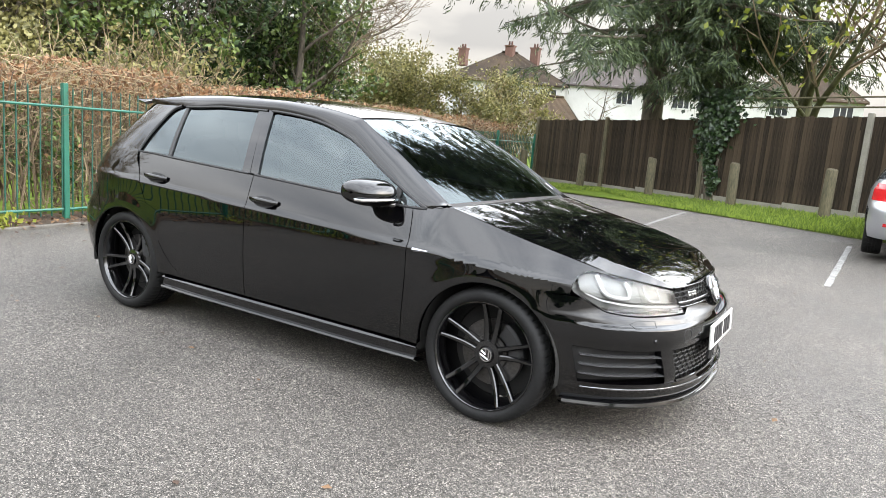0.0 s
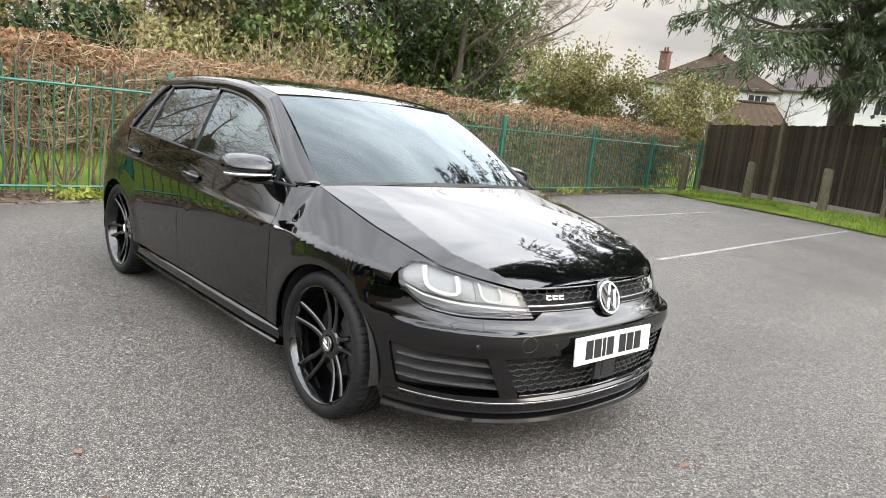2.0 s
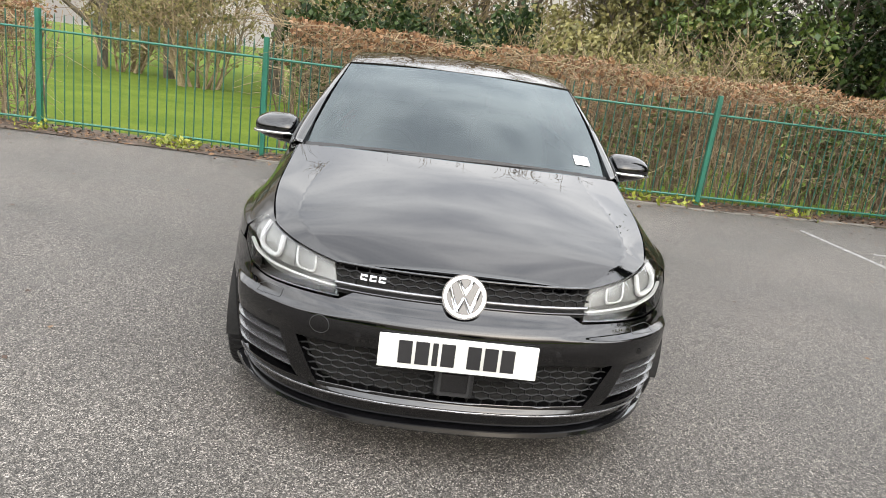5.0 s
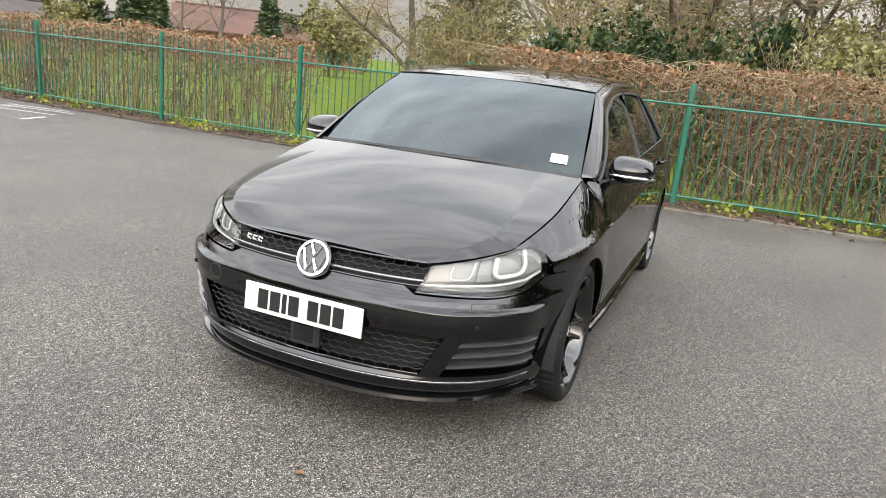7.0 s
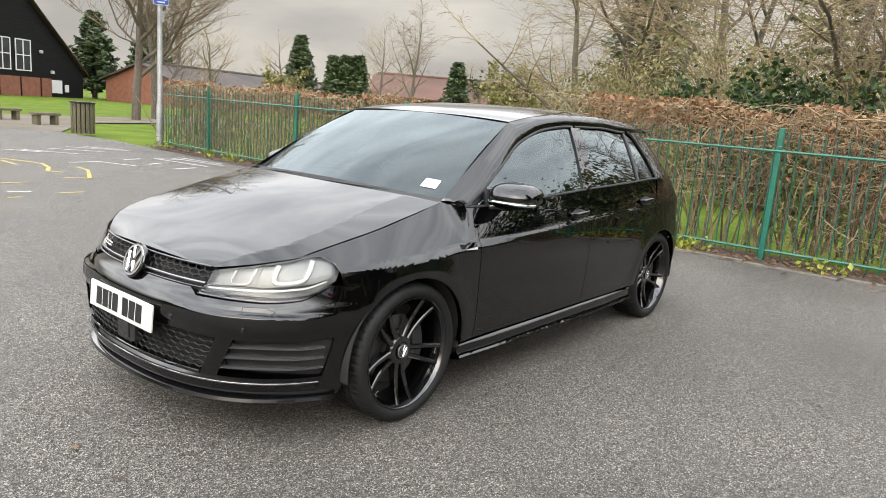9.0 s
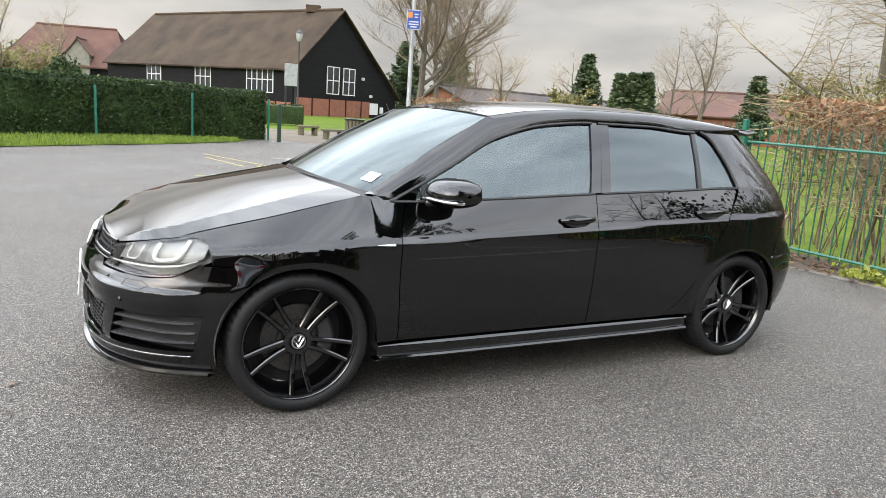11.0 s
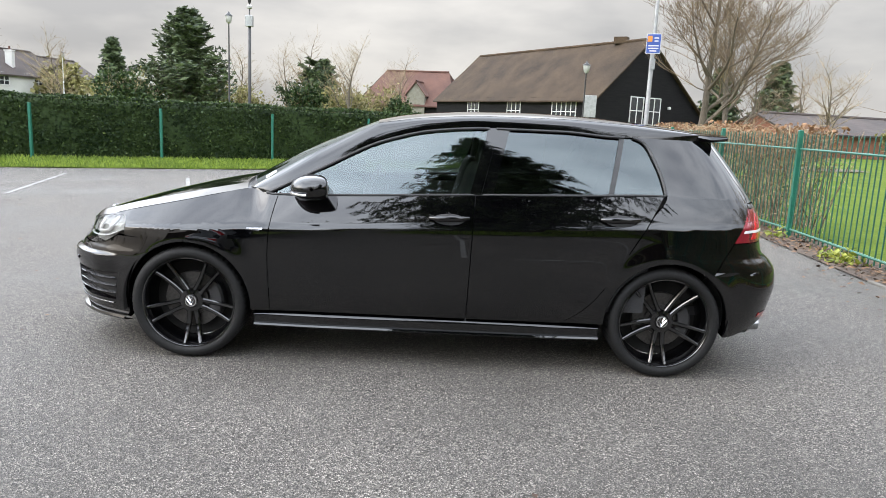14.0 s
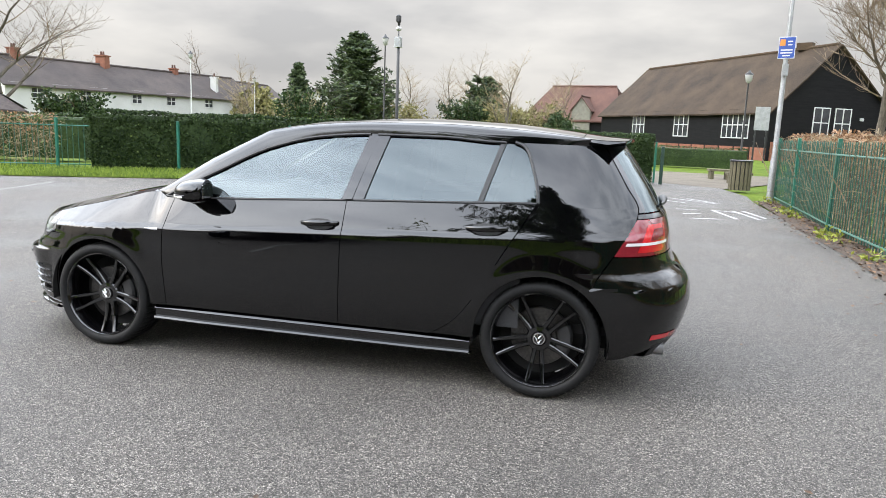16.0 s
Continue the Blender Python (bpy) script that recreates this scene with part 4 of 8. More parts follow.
def skin(patches, thick=0.02, mirror=False, inset=0.0):
    """One mesh out of patches f(u, v) with true surface normals, each with its rim turned in. patches: (f, nu, nv, rim sides)."""
    V, F, NRM = [], [], []
    n = 0
    for f, nu, nv, sides in patches:
        u, v = np.meshgrid(np.linspace(0, 1, nu), np.linspace(0, 1, nv), indexing="ij")
        P = f(u, v)
        e = 2e-3
        du = f(np.minimum(u + e, 1), v) - f(np.maximum(u - e, 0), v)
        dv = f(u, np.minimum(v + e, 1)) - f(u, np.maximum(v - e, 0))
        N = np.cross(du, dv)
        ln = np.linalg.norm(N, axis=-1, keepdims=True)
        N = N / np.maximum(ln, 1e-12)
        away = P - np.array([0, 0, 0.55])
        away[..., 0] *= 0.25
        turn = np.sum(N * away) < 0
        if turn:
            N = -N
        if mirror:
            P, N = P * [1, -1, 1], N * [1, -1, 1]
        i, j = np.meshgrid(np.arange(nu - 1), np.arange(nv - 1), indexing="ij")
        q = np.stack([i * nv + j, (i + 1) * nv + j, (i + 1) * nv + j + 1, i * nv + j + 1], -1).reshape(-1, 4) + n
        if turn != mirror:
            q = q[:, ::-1]
        F += q.tolist()
        V.append(P.reshape(-1, 3))
        NRM.append(N.reshape(-1, 3))
        n += nu * nv
        edges = {"u0": (P[0], N[0]), "u1": (P[-1][::-1], N[-1][::-1]), "v0": (P[::-1, 0], N[::-1, 0]), "v1": (P[:, -1], N[:, -1])}
        for sd in sides.split():
            p, m = edges[sd]
            k = len(p)
            V.append(np.concatenate([p, p - m * thick]))
            NRM.append(np.zeros((2 * k, 3)))
            a = np.arange(k - 1) + n
            F += np.stack([a, a + 1, a + 1 + k, a + k], 1).tolist()
            n += 2 * k
    me = bpy.data.meshes.new("skin")
    me.from_pydata(np.concatenate(V), [], F)
    me.polygons.foreach_set("use_smooth", [True] * len(me.polygons))
    me.normals_split_custom_set_from_vertices([tuple(q) for q in np.concatenate(NRM)])
    return me


def panel(name, f, nu, nv, mat_, parent, sides="u0 u1 v0 v1", label="", thick=0.022, mirror=False, extra=()):
    return part(name, skin([(f, nu, nv, sides)] + list(extra), thick, mirror), mat_, parent, label)


def lerp(a, b, t):
    return a + (b - a) * t


HUBX, ARCH = 1.3155, 0.346
GAP = 0.0022
DOOR_F = curve((0.28, 0.868), (0.32, 0.868), (0.60, 0.878), (0.75, 0.872), (0.90, 0.845), (0.95, 0.83))
DOOR_M = curve((0.28, -0.211), (0.70, -0.221), (0.98, -0.232), (1.4, -0.24))
DOOR_R = curve((0.28, -0.70), (0.315, -0.765), (0.39, -0.867), (0.61, -1.023), (0.80, -1.133), (0.89, -1.188), (1.02, -1.262))


def on_side(x, z):
    return np.stack([x, side_y(x, z), z], -1)


def arch_z(x, xw):
    return 0.315 + np.sqrt(np.maximum(ARCH ** 2 - (x - xw) ** 2, 0))


DLO_TOP = curve((-1.6, 1.318), (-1.2, 1.320), (0.90, 0.935), (0.60, 1.088), (0.29, 1.240), (0.0, 1.312), (-0.3, 1.336), (-0.7, 1.338), (-1.0, 1.322))


def build_car():
    car = thing("car", "glossy black five-door hatchback car with gloss black wheels", "car")
    for s, mir in ((1, False), (-1, True)):
        # doors
        def fdoor(u, v):
            z = lerp(0.297, EDGE_Z(0.2) + 0.0, v)
            x0 = DOOR_F(z) - GAP
            x1 = DOOR_M(z) + GAP
            x = lerp(x1, x0, u)
            zz = lerp(0.297, EDGE_Z(x) - 0.004, v)
            x = lerp(DOOR_M(zz) + GAP, DOOR_F(zz) - GAP, u)
            return on_side(x, zz)

        def rdoor(u, v):
            x = lerp(DOOR_R(0.297), -0.22, u)
            zz = lerp(0.297, 0.98, v)
            x = lerp(DOOR_R(zz) + GAP, DOOR_M(zz) - GAP, u)
            zz = lerp(0.297, EDGE_Z(x) - 0.004, v)
            x = lerp(DOOR_R(zz) + GAP, DOOR_M(zz) - GAP, u)
            return on_side(x, zz)
        fd = panel("front_door", fdoor, 40, 60, PAINT, car, mirror=mir)
        rd = panel("rear_door", rdoor, 40, 60, PAINT, car, mirror=mir)

        # front wing
        wing_bot = curve((HUBX + 0.185, 0.621), (1.60, 0.664), (1.676, 0.668), (1.682, 0.71), (1.690, 0.748), (1.705, 0.764), (1.74, 0.767), (1.79, 0.760))

        def wing_mid(u, v):
            # the strip between door and arch below the top of the wheel
            z = lerp(0.297, 0.60, v)
            xe = HUBX - np.sqrt(np.maximum(ARCH ** 2 - np.maximum(z - 0.315, 0) ** 2, 0))
            return on_side(lerp(DOOR_F(z) + GAP, xe, u), z)
        def wing_over(u, v):
            x = lerp(HUBX - np.sqrt(ARCH ** 2 - 0.285 ** 2), 1.79, u)
            zb = np.where(x < HUBX + 0.185, arch_z(x, HUBX), wing_bot(x))
            zt = EDGE_Z(x) - 0.002
            return on_side(x, lerp(np.minimum(zb, zt - 0.002), zt, v))

        def wing_back(u, v):
            z = lerp(0.60, 0.945, v)
            xe = HUBX - np.sqrt(ARCH ** 2 - 0.285 ** 2)
            x = lerp(DOOR_F(z) + GAP, xe, u)
            zt = EDGE_Z(x) - 0.002
            z = lerp(0.60, zt, v)
            x = lerp(DOOR_F(z) + GAP, xe, u)
            return on_side(x, z)
        panel("front_wing", wing_over, 200, 26, PAINT, car, "v0 v1", mirror=mir, thick=0.03,
              extra=[(wing_mid, 8, 24, "u0 u1 v0"), (wing_back, 16, 26, "u0 v1")])

        # rear quarter with the broad rear pillar
        qx = curve((0.60, -1.555), (0.66, -1.585), (0.784, -1.662), (0.96, -1.762), (1.0, -1.768), (1.12, -1.70), (1.30, -1.588), (1.36, -1.55))
        qf = curve((0.70, -1.0765), (0.89, -1.190), (1.018, -1.272), (1.10, -1.258), (1.215, -1.218), (1.29, -1.178), (1.318, -1.13), (1.335, -1.03), (1.345, -0.95), (1.38, -0.95))

        def quarter_top(u, v):
            z = lerp(0.70, 1.325, v)
            return on_side(lerp(qf(z) - GAP, qx(z) + GAP, u), z)

        def quarter_arch(u, v):
            x = lerp(-0.96, -1.555, u)
            zb = arch_z(x, -HUBX)
            zt = np.where(x > -1.07, np.interp(x, [-1.07, -1.023, -0.945], [0.70, 0.612, 0.502]), np.where(x < -1.60, 0.62, 0.70))
            return on_side(x, lerp(zb, np.maximum(zt, zb + 0.002), v))

        def quarter_rear(u, v):
            z = lerp(0.612, 0.70, v)
            return on_side(lerp(-1.555, qx(z) + GAP, u), z)

        def quarter_sill(u, v):
            z = lerp(0.300, 0.502, v)
            xd = DOOR_R(z) - GAP
            xe = -HUBX + np.sqrt(np.maximum(ARCH ** 2 - np.maximum(z - 0.315, 0) ** 2, 0))
            return on_side(lerp(np.maximum(xd, xe + 0.001), xe, u), z)
        panel("rear_quarter", quarter_top, 40, 60, PAINT, car, "u0 u1", mirror=mir, thick=0.03)
        panel("rear_arch_panel", quarter_arch, 60, 16, PAINT, car, "v0", mirror=mir, thick=0.03, extra=[(quarter_rear, 4, 8, "u1")])
        panel("sill_corner", quarter_sill, 10, 16, PAINT, car, "u0 u1", mirror=mir, thick=0.03)

        # fuel flap outline stays flush; side frame from the windscreen pillar along the roof
        def frame_band(u, v):
            x = lerp(0.93, -1.505, u)
            a = on_side(x, DLO_TOP(x))
            xb = lerp(1.005, -1.495, u)
            bz = np.where(xb > 0.33, np.interp(xb, [0.33, 0.66, 1.0], [1.334, 1.160, 0.956]), RAIL_Z(xb) + 0.004)
            by = np.where(xb > 0.33, np.interp(xb, [0.33, 0.66, 1.0], [0.604, 0.674, 0.728]), RAIL_Y(xb) - 0.006)
            b = np.stack([xb, by, bz], -1)
            p = a + (b - a) * v[..., None]
            p[..., 1] += 0.012 * np.sin(v * np.pi)
            p[..., 2] += 0.010 * np.sin(v * np.pi)
            return p
        panel("side_frame", frame_band, 80, 10, PAINT, car, "v0 v1", mirror=mir, thick=0.03)

        # foot of the windscreen pillar, where wing, bonnet and frame meet
        def foot(u, v):
            x = lerp(0.85, 1.03, u)
            a = on_side(x, EDGE_Z(x) - 0.004)
            a[..., 1] -= 0.002
            b = np.stack([lerp(0.88, 1.02, u), lerp(0.800, 0.716, u), lerp(0.946, 0.957, u)], -1)
            return a + (b - a) * v[..., None]
        panel("pillar_foot", foot, 16, 6, PAINT, car, "", mirror=mir)

        # side glass
        def wpt(x, v, top=DLO_TOP, lean=0.0):
            x = x + lean * v
            zb = EDGE_Z(x) + 0.006
            z = lerp(zb, np.maximum(top(x) - 0.006, zb + 0.002), v)
            p = on_side(x, z)
            p[..., 1] -= 0.010
            return p
        rear_top = curve((-1.268, 1.03), (-1.252, 1.10), (-1.212, 1.215), (-1.172, 1.288), (-1.13, 1.312), (-1.04, 1.322), (-0.7, 1.336), (-0.28, 1.334))
        g1 = panel("front_window", lambda u, v: wpt(lerp(0.72, -0.205, u), v, DLO_TOP, -0.095 * u), 40, 24, GLASSCLEAR, fd, "", "pale green-tinted side glass", mirror=mir)
        panel("quarter_light", lambda u, v: wpt(lerp(0.885, 0.745, u), v), 12, 12, GLASSCLEAR, fd, "", "small fixed pane before the mirror", mirror=mir)
        g2 = panel("rear_window", lambda u, v: wpt(lerp(-0.325, -0.957, u), v, DLO_TOP, -0.08), 30, 24, GLASSDARK, rd, "", "dark privacy glass", mirror=mir)
        g3 = panel("rear_quarter_window", lambda u, v: wpt(lerp(-0.98, -1.262, u), v, rear_top, -0.075 * (1 - u)), 20, 24, GLASSDARK, rd, "", "dark privacy glass", mirror=mir)
        for g in (g1, g2, g3):
            g.visible_shadow = False
        # pillar cover, window bars
        def cover(x0, x1, off, lean=0.0):
            def f(u, v):
                p = wpt(lerp(x0, x1, u), v * 1.02, DLO_TOP, lean)
                p[..., 1] += 0.010 + off
                return p
            return f
        panel("pillar_cover", cover(-0.202, -0.262, 0.001, -0.09), 6, 24, PAINT, fd, label="gloss black centre pillar cover", mirror=mir, thick=0.012)
        panel("pillar_cover", cover(-0.266, -0.328, 0.001, -0.085), 6, 24, PAINT, rd, label="gloss black centre pillar cover", mirror=mir, thick=0.012)
        panel("window_bar", cover(-0.955, -0.983, 0.0, -0.078), 4, 24, PLASTIC, rd, label="matt black window divider", mirror=mir, thick=0.012)
        panel("window_bar", cover(0.718, 0.748, 0.0), 4, 14, PLASTIC, fd, label="matt black window divider", mirror=mir, thick=0.012)
        sg = -1 if mir else 1

        def trim_line(fn, r, name, mt, par, n=40, label=""):
            pts = np.array([fn(t) for t in np.linspace(0, 1, n)])
            pts[:, 1] *= sg
            part(name, Shape().pipe(pts, r, 6), mt, par, label, smooth=50)
        trim_line(lambda t: on_side(lerp(0.90, -0.222, t), EDGE_Z(lerp(0.90, -0.222, t)) + 0.001) + [0, 0.001, 0], 0.0065, "waist_seal", PLASTIC, fd, label="black waist seal under the glass")
        trim_line(lambda t: on_side(lerp(-0.27, -1.262, t), EDGE_Z(lerp(-0.27, -1.262, t)) + 0.001) + [0, 0.001, 0], 0.0065, "waist_seal", PLASTIC, rd, label="black waist seal under the glass")
        trim_line(lambda t: on_side(lerp(0.905, -0.30, t), DLO_TOP(lerp(0.905, -0.30, t)) - 0.002) + [0, 0.001, 0], 0.008, "window_seal", PLASTIC, fd, 50)
        trim_line(lambda t: on_side(lerp(-0.34, -1.06, t), DLO_TOP(lerp(-0.34, -1.06, t)) - 0.002) + [0, 0.001, 0], 0.008, "window_seal", PLASTIC, rd, 40)
        trim_line(lambda t: on_side(qf(lerp(1.322, 1.02, t)) + 0.004, lerp(1.322, 1.02, t)) + [0, 0.001, 0], 0.009, "window_seal", PLASTIC, rd, 40)

        # handles
        for nm, hx, hz, d in (("front", -0.095, 0.850, fd), ("rear", -1.018, 0.884, rd)):
            t = np.linspace(-1, 1, 15)
            hx_ = hx + t * 0.108
            hz_ = hz + 0.004 * t * -1
            y = side_y(hx_, hz_) + 0.004 + 0.030 * (1 - np.abs(t) ** 3.0)
            sh = Shape()
            a = np.arange(10) * 2 * np.pi / 10
            P = np.stack([np.stack([np.full(10, hx_[i]), sg * (y[i] + 0.010 * np.cos(a)), hz_[i] + 0.017 * (1 - 0.35 * abs(t[i]) ** 2) * np.sin(a)], -1) for i in range(15)])
            part("door_handle", sh.grid(P, wrap=True), PAINT, d, "gloss black pull handle", smooth=60)
            # flat matt black disc on the skin stands for the shade of the hollow
            shade_disc = Shape()
            r = np.linspace(0, 1, 6)
            aa = np.arange(25) * 2 * np.pi / 24
            X = hx + r[:, None] * np.cos(aa) * 0.085
            Z = hz - 0.006 + r[:, None] * np.sin(aa) * 0.030
            Y = sg * (side_y(X, Z) + 0.0015 + 0.001 * (1 - r[:, None] ** 2))
            part("handle_shade_disc", shade_disc.grid(np.stack([X, Y, Z], -1)), PLASTIC, d)

        # sill skirt with two ledges
        xs = np.linspace(0.955, -0.952, 40)
        prof = [(0.78, 0.188), (0.845, 0.192), (0.886, 0.204), (0.890, 0.212), (0.884, 0.221), (0.870, 0.226), (0.868, 0.262), (0.880, 0.270), (0.874, 0.279), (0.862, 0.286), (0.855, 0.296)]
        P = np.array([[(x, sg * (y - 0.012 * smoothstep(0.6, 1.0, abs(x))), z) for y, z in prof] for x in xs])
        part("side_skirt", Shape().grid(P, flip=not mir), PAINT, car, smooth=35)

        # mirror
        mirror(car, sg)
        # wing badge
        b = Shape()
        q = np.linspace(0, 1, 8)
        P = np.array([[(0.905 + 0.085 * t, sg * (float(side_y(0.905 + 0.085 * t, zz)) + 0.003), zz) for zz in (0.745 + 0.003 * t, 0.755 - 0.004 * t)] for t in q])
        part("wing_badge", b.grid(P), SATIN, car, "thin chrome badge strip on the wing")
        wheel_arch(car, sg)
        lamps(car, sg, mir)

    front_end(car)
    rear_end(car)
    top_side(car)
    cabin(car)
    me = wheel()
    for x in (HUBX, -HUBX):
        for s in (1, -1):
            fit_wheel(car, me, x, s)
    return car


def mirror(car, sg):
    sh = Shape()
    n, m = 18, 28
    a = np.linspace(-np.pi / 2, np.pi / 2, n)
    b = np.arange(m) * 2 * np.pi / m

    def sp(v, p):
        return np.sign(v) * np.abs(v) ** p
    A, B = np.meshgrid(a, b, indexing="ij")
    # teardrop housing, swept back towards its outer end
    y = 0.910 + 0.110 * sp(np.sin(A), 0.8)
    x = 0.645 - 0.22 * (y - 0.910) + np.maximum(0.108 * sp(np.cos(A), 0.6) * sp(np.cos(B), 0.85), -0.080)
    z = 0.983 + 0.066 * sp(np.cos(A), 0.6) * sp(np.sin(B), 0.8) - 0.012 * np.sin(A) * np.sin(B)
    z = z + 0.10 * (0.645 - x) * (np.sin(B) > 0)
    house = part("door_mirror", sh.grid(np.stack([x, sg * y, z], -1), wrap=True), PAINT, car, "gloss black door mirror with a bright indicator strip", smooth=60)
    t = np.linspace(-0.98, 0.98, 28)
    yy = 0.910 + 0.113 * np.sign(np.sin(t * 1.5)) * np.abs(np.sin(t * 1.5)) ** 0.8
    xx = 0.645 - 0.22 * (yy - 0.910) + 0.112 * np.maximum(np.cos(t * 1.5), 0) ** 0.6 * 0.97
    zz = 0.957 - 0.004 * t
    part("indicator", Shape().pipe(np.stack([xx, sg * yy, zz], -1), 0.0065, 6), CHROME, house, "bright indicator strip", smooth=60)
    gl = Shape().box((0, 0, 0), (0.004, 0.150, 0.078), bevel=0.001)
    g = part("mirror_glass", gl, CHROME, house, "silvered mirror glass")
    g.location = (0.5635, sg * 0.908, 0.988)
    g.rotation_euler = (0, 0, sg * 0.217)
    arm = np.array([(0.72, 0.812, 0.925), (0.705, 0.845, 0.932), (0.685, 0.88, 0.930), (0.66, 0.905, 0.935)])
    arm[:, 1] *= sg
    part("mirror_arm", Shape().pipe(arm, [0.026, 0.022, 0.020, 0.022], 10), GLOSSBLACK, house, smooth=60)


def wheel_arch(car, sg):
    for xw in (HUBX, -HUBX):
        a = np.linspace(-0.16, np.pi + 0.16, 40)
        R = ARCH + 0.012
        P = np.stack([np.stack([xw + R * np.cos(a), np.full(40, sg * y), 0.315 + R * np.sin(a)], -1) for y in (0.52, 0.60, 0.70, 0.80, 0.865)])
        sh = Shape().grid(P)
        k = len(a)
        sh.add(np.concatenate([P[0], [[xw, sg * 0.52, 0.2]]]), [(i, i + 1, k) for i in range(k - 1)])
        part("wheel_arch_liner", sh, LINER, car, smooth=40)
        # rolled lip of the arch
        a = np.linspace(0.02, np.pi - 0.02, 50)
        if xw < 0:
            a = np.linspace(0.05, np.pi - 0.02, 50)
        x, z = xw + ARCH * np.cos(a), 0.315 + ARCH * np.sin(a)
        pts = np.stack([x, sg * (side_y(x, z) - 0.004), z], -1)
        part("arch_lip", Shape().pipe(pts, 0.0035, 6), PAINT, car, smooth=60)


def lamps(car, sg, mir):
    """Headlamp: dark bowl behind, U-shaped light guides, clear lens. Tail lamp: smoked and bright red bands."""
    z_lo = curve((0, 0.603), (0.5, 0.602), (0.8, 0.615), (0.93, 0.648), (1, 0.672))
    z_hi = curve((0, 0.690), (0.1, 0.700), (0.3, 0.720), (0.6, 0.748), (0.85, 0.766), (1, 0.742))
    a0, a1 = nose_angle_y(0.408, 0.65), nose_angle(1.688, 0.735)

    def lens(u, v, back=0.0, lo=0.0, hi=1.0):
        v = lo + (hi - lo) * v
        z = lerp(z_lo(u), z_hi(u), v)
        p = nose_at(lerp(a0, a1, u + 0.06 * np.clip(v, 0, 1) * (1 - u) ** 3), z)
        d = p - np.array([0.6, 0, 0.62])
        d[..., 2] *= 0.3
        return p - np.asarray(back)[..., None] * d / np.linalg.norm(d, axis=-1, keepdims=True)
    hl = part("headlamp", skin([(lambda u, v: lens(u, v, 0.055 + 0.02 * np.sin(v * np.pi)), 40, 14, "")], 0.02, mir), LAMPGREY, car, "clear-lensed headlamp with bright light guides")
    part("lens", skin([(lambda u, v: lens(u, v), 40, 14, "")], 0.02, mir), GLASSLAMP, hl, "clear outer lens").visible_shadow = False
    part("rim", skin([(lambda u, v: lens(u, v, 0.0, -0.03, 0.0), 40, 3, "v0"), (lambda u, v: lens(u, v, 0.0, 1.0, 1.02), 40, 3, "v1")], 0.05, mir), GLOSSBLACK, hl)
    part("light_bar", skin([(lambda u, v: lens(0.03 + 0.92 * u, v, 0.012, 0.22, 0.27), 40, 4, "v0 v1")], 0.012, mir), LAMPWHITE, hl, "long white light guide")
    part("reflector", skin([(lambda u, v: lens(0.40 + 0.56 * u, v, 0.036, 0.30, 0.97), 24, 10, "")], 0.02, mir), LAMPBOWL, hl)
    part("inner_reflector", skin([(lambda u, v: lens(0.03 + 0.36 * u, v, 0.036, 0.32, 0.95), 16, 10, "")], 0.02, mir), LAMPBOWL, hl)
    for c, w in ((0.66, 0.13), (0.27, 0.085)):
        pts = []
        for t in np.linspace(0, 1, 30):
            ang = np.pi * (0.0 + t)
            pu = c + w * np.sign(np.cos(ang)) * np.abs(np.cos(ang)) ** 0.55
            pv = 0.90 - 0.50 * np.sin(ang) ** 0.32 if 0 < t < 1 else 0.90
            pts.append(lens(np.array(pu), np.array(pv), 0.022))
        pts = np.array(pts)
        pts[:, 1] *= -1 if mir else 1
        part("light_guide", Shape().pipe(pts, 0.0100 if c > 0.5 else 0.004, 6), LAMPWHITE, hl, "white U-shaped light guide", smooth=60)

    # tail lamp
    def tl(u, v, off=0.0, lo=0.0, hi=1.0):
        v = lo + (hi - lo) * v
        z = lerp(0.782, 0.960, v)
        xf = lerp(-1.664, -1.764, v)
        a = lerp(tail_angle(xf, z), tail_angle(-1.965 + 0.02 * v, z) * 0 + 0.36, u)
        p = tail_at(a, z)
        if off:
            d = np.array([-0.6, 0.6 * 1, 0.0])
            p = p + off * d
        return p
    t = part("tail_lamp", skin([(lambda u, v: tl(u, v), 40, 16, "u0 u1 v0 v1")], 0.03, mir), LENSDKRED, car, "smoked red wrap-round tail lamp")
    part("light_band", skin([(lambda u, v: tl(0.24 + 0.52 * u + 0.05 * v, v, 0.003, 0.10, 0.86), 20, 8, "u0 u1 v0 v1")], 0.006, mir), LENSRED, t, "bright red L-shaped light band")
    part("dark_inset", skin([(lambda u, v: tl(0.40 + 0.30 * u + 0.04 * v, v, 0.005, 0.42, 0.74), 14, 6, "u0 u1 v0 v1")], 0.006, mir), LENSDKRED, t)
    part("pale_strip", skin([(lambda u, v: tl(0.04 + 0.80 * u, v, 0.0055, 0.30, 0.38), 30, 3, "v0 v1")], 0.006, mir), LAMPWHITE, t, "thin white reversing strip")


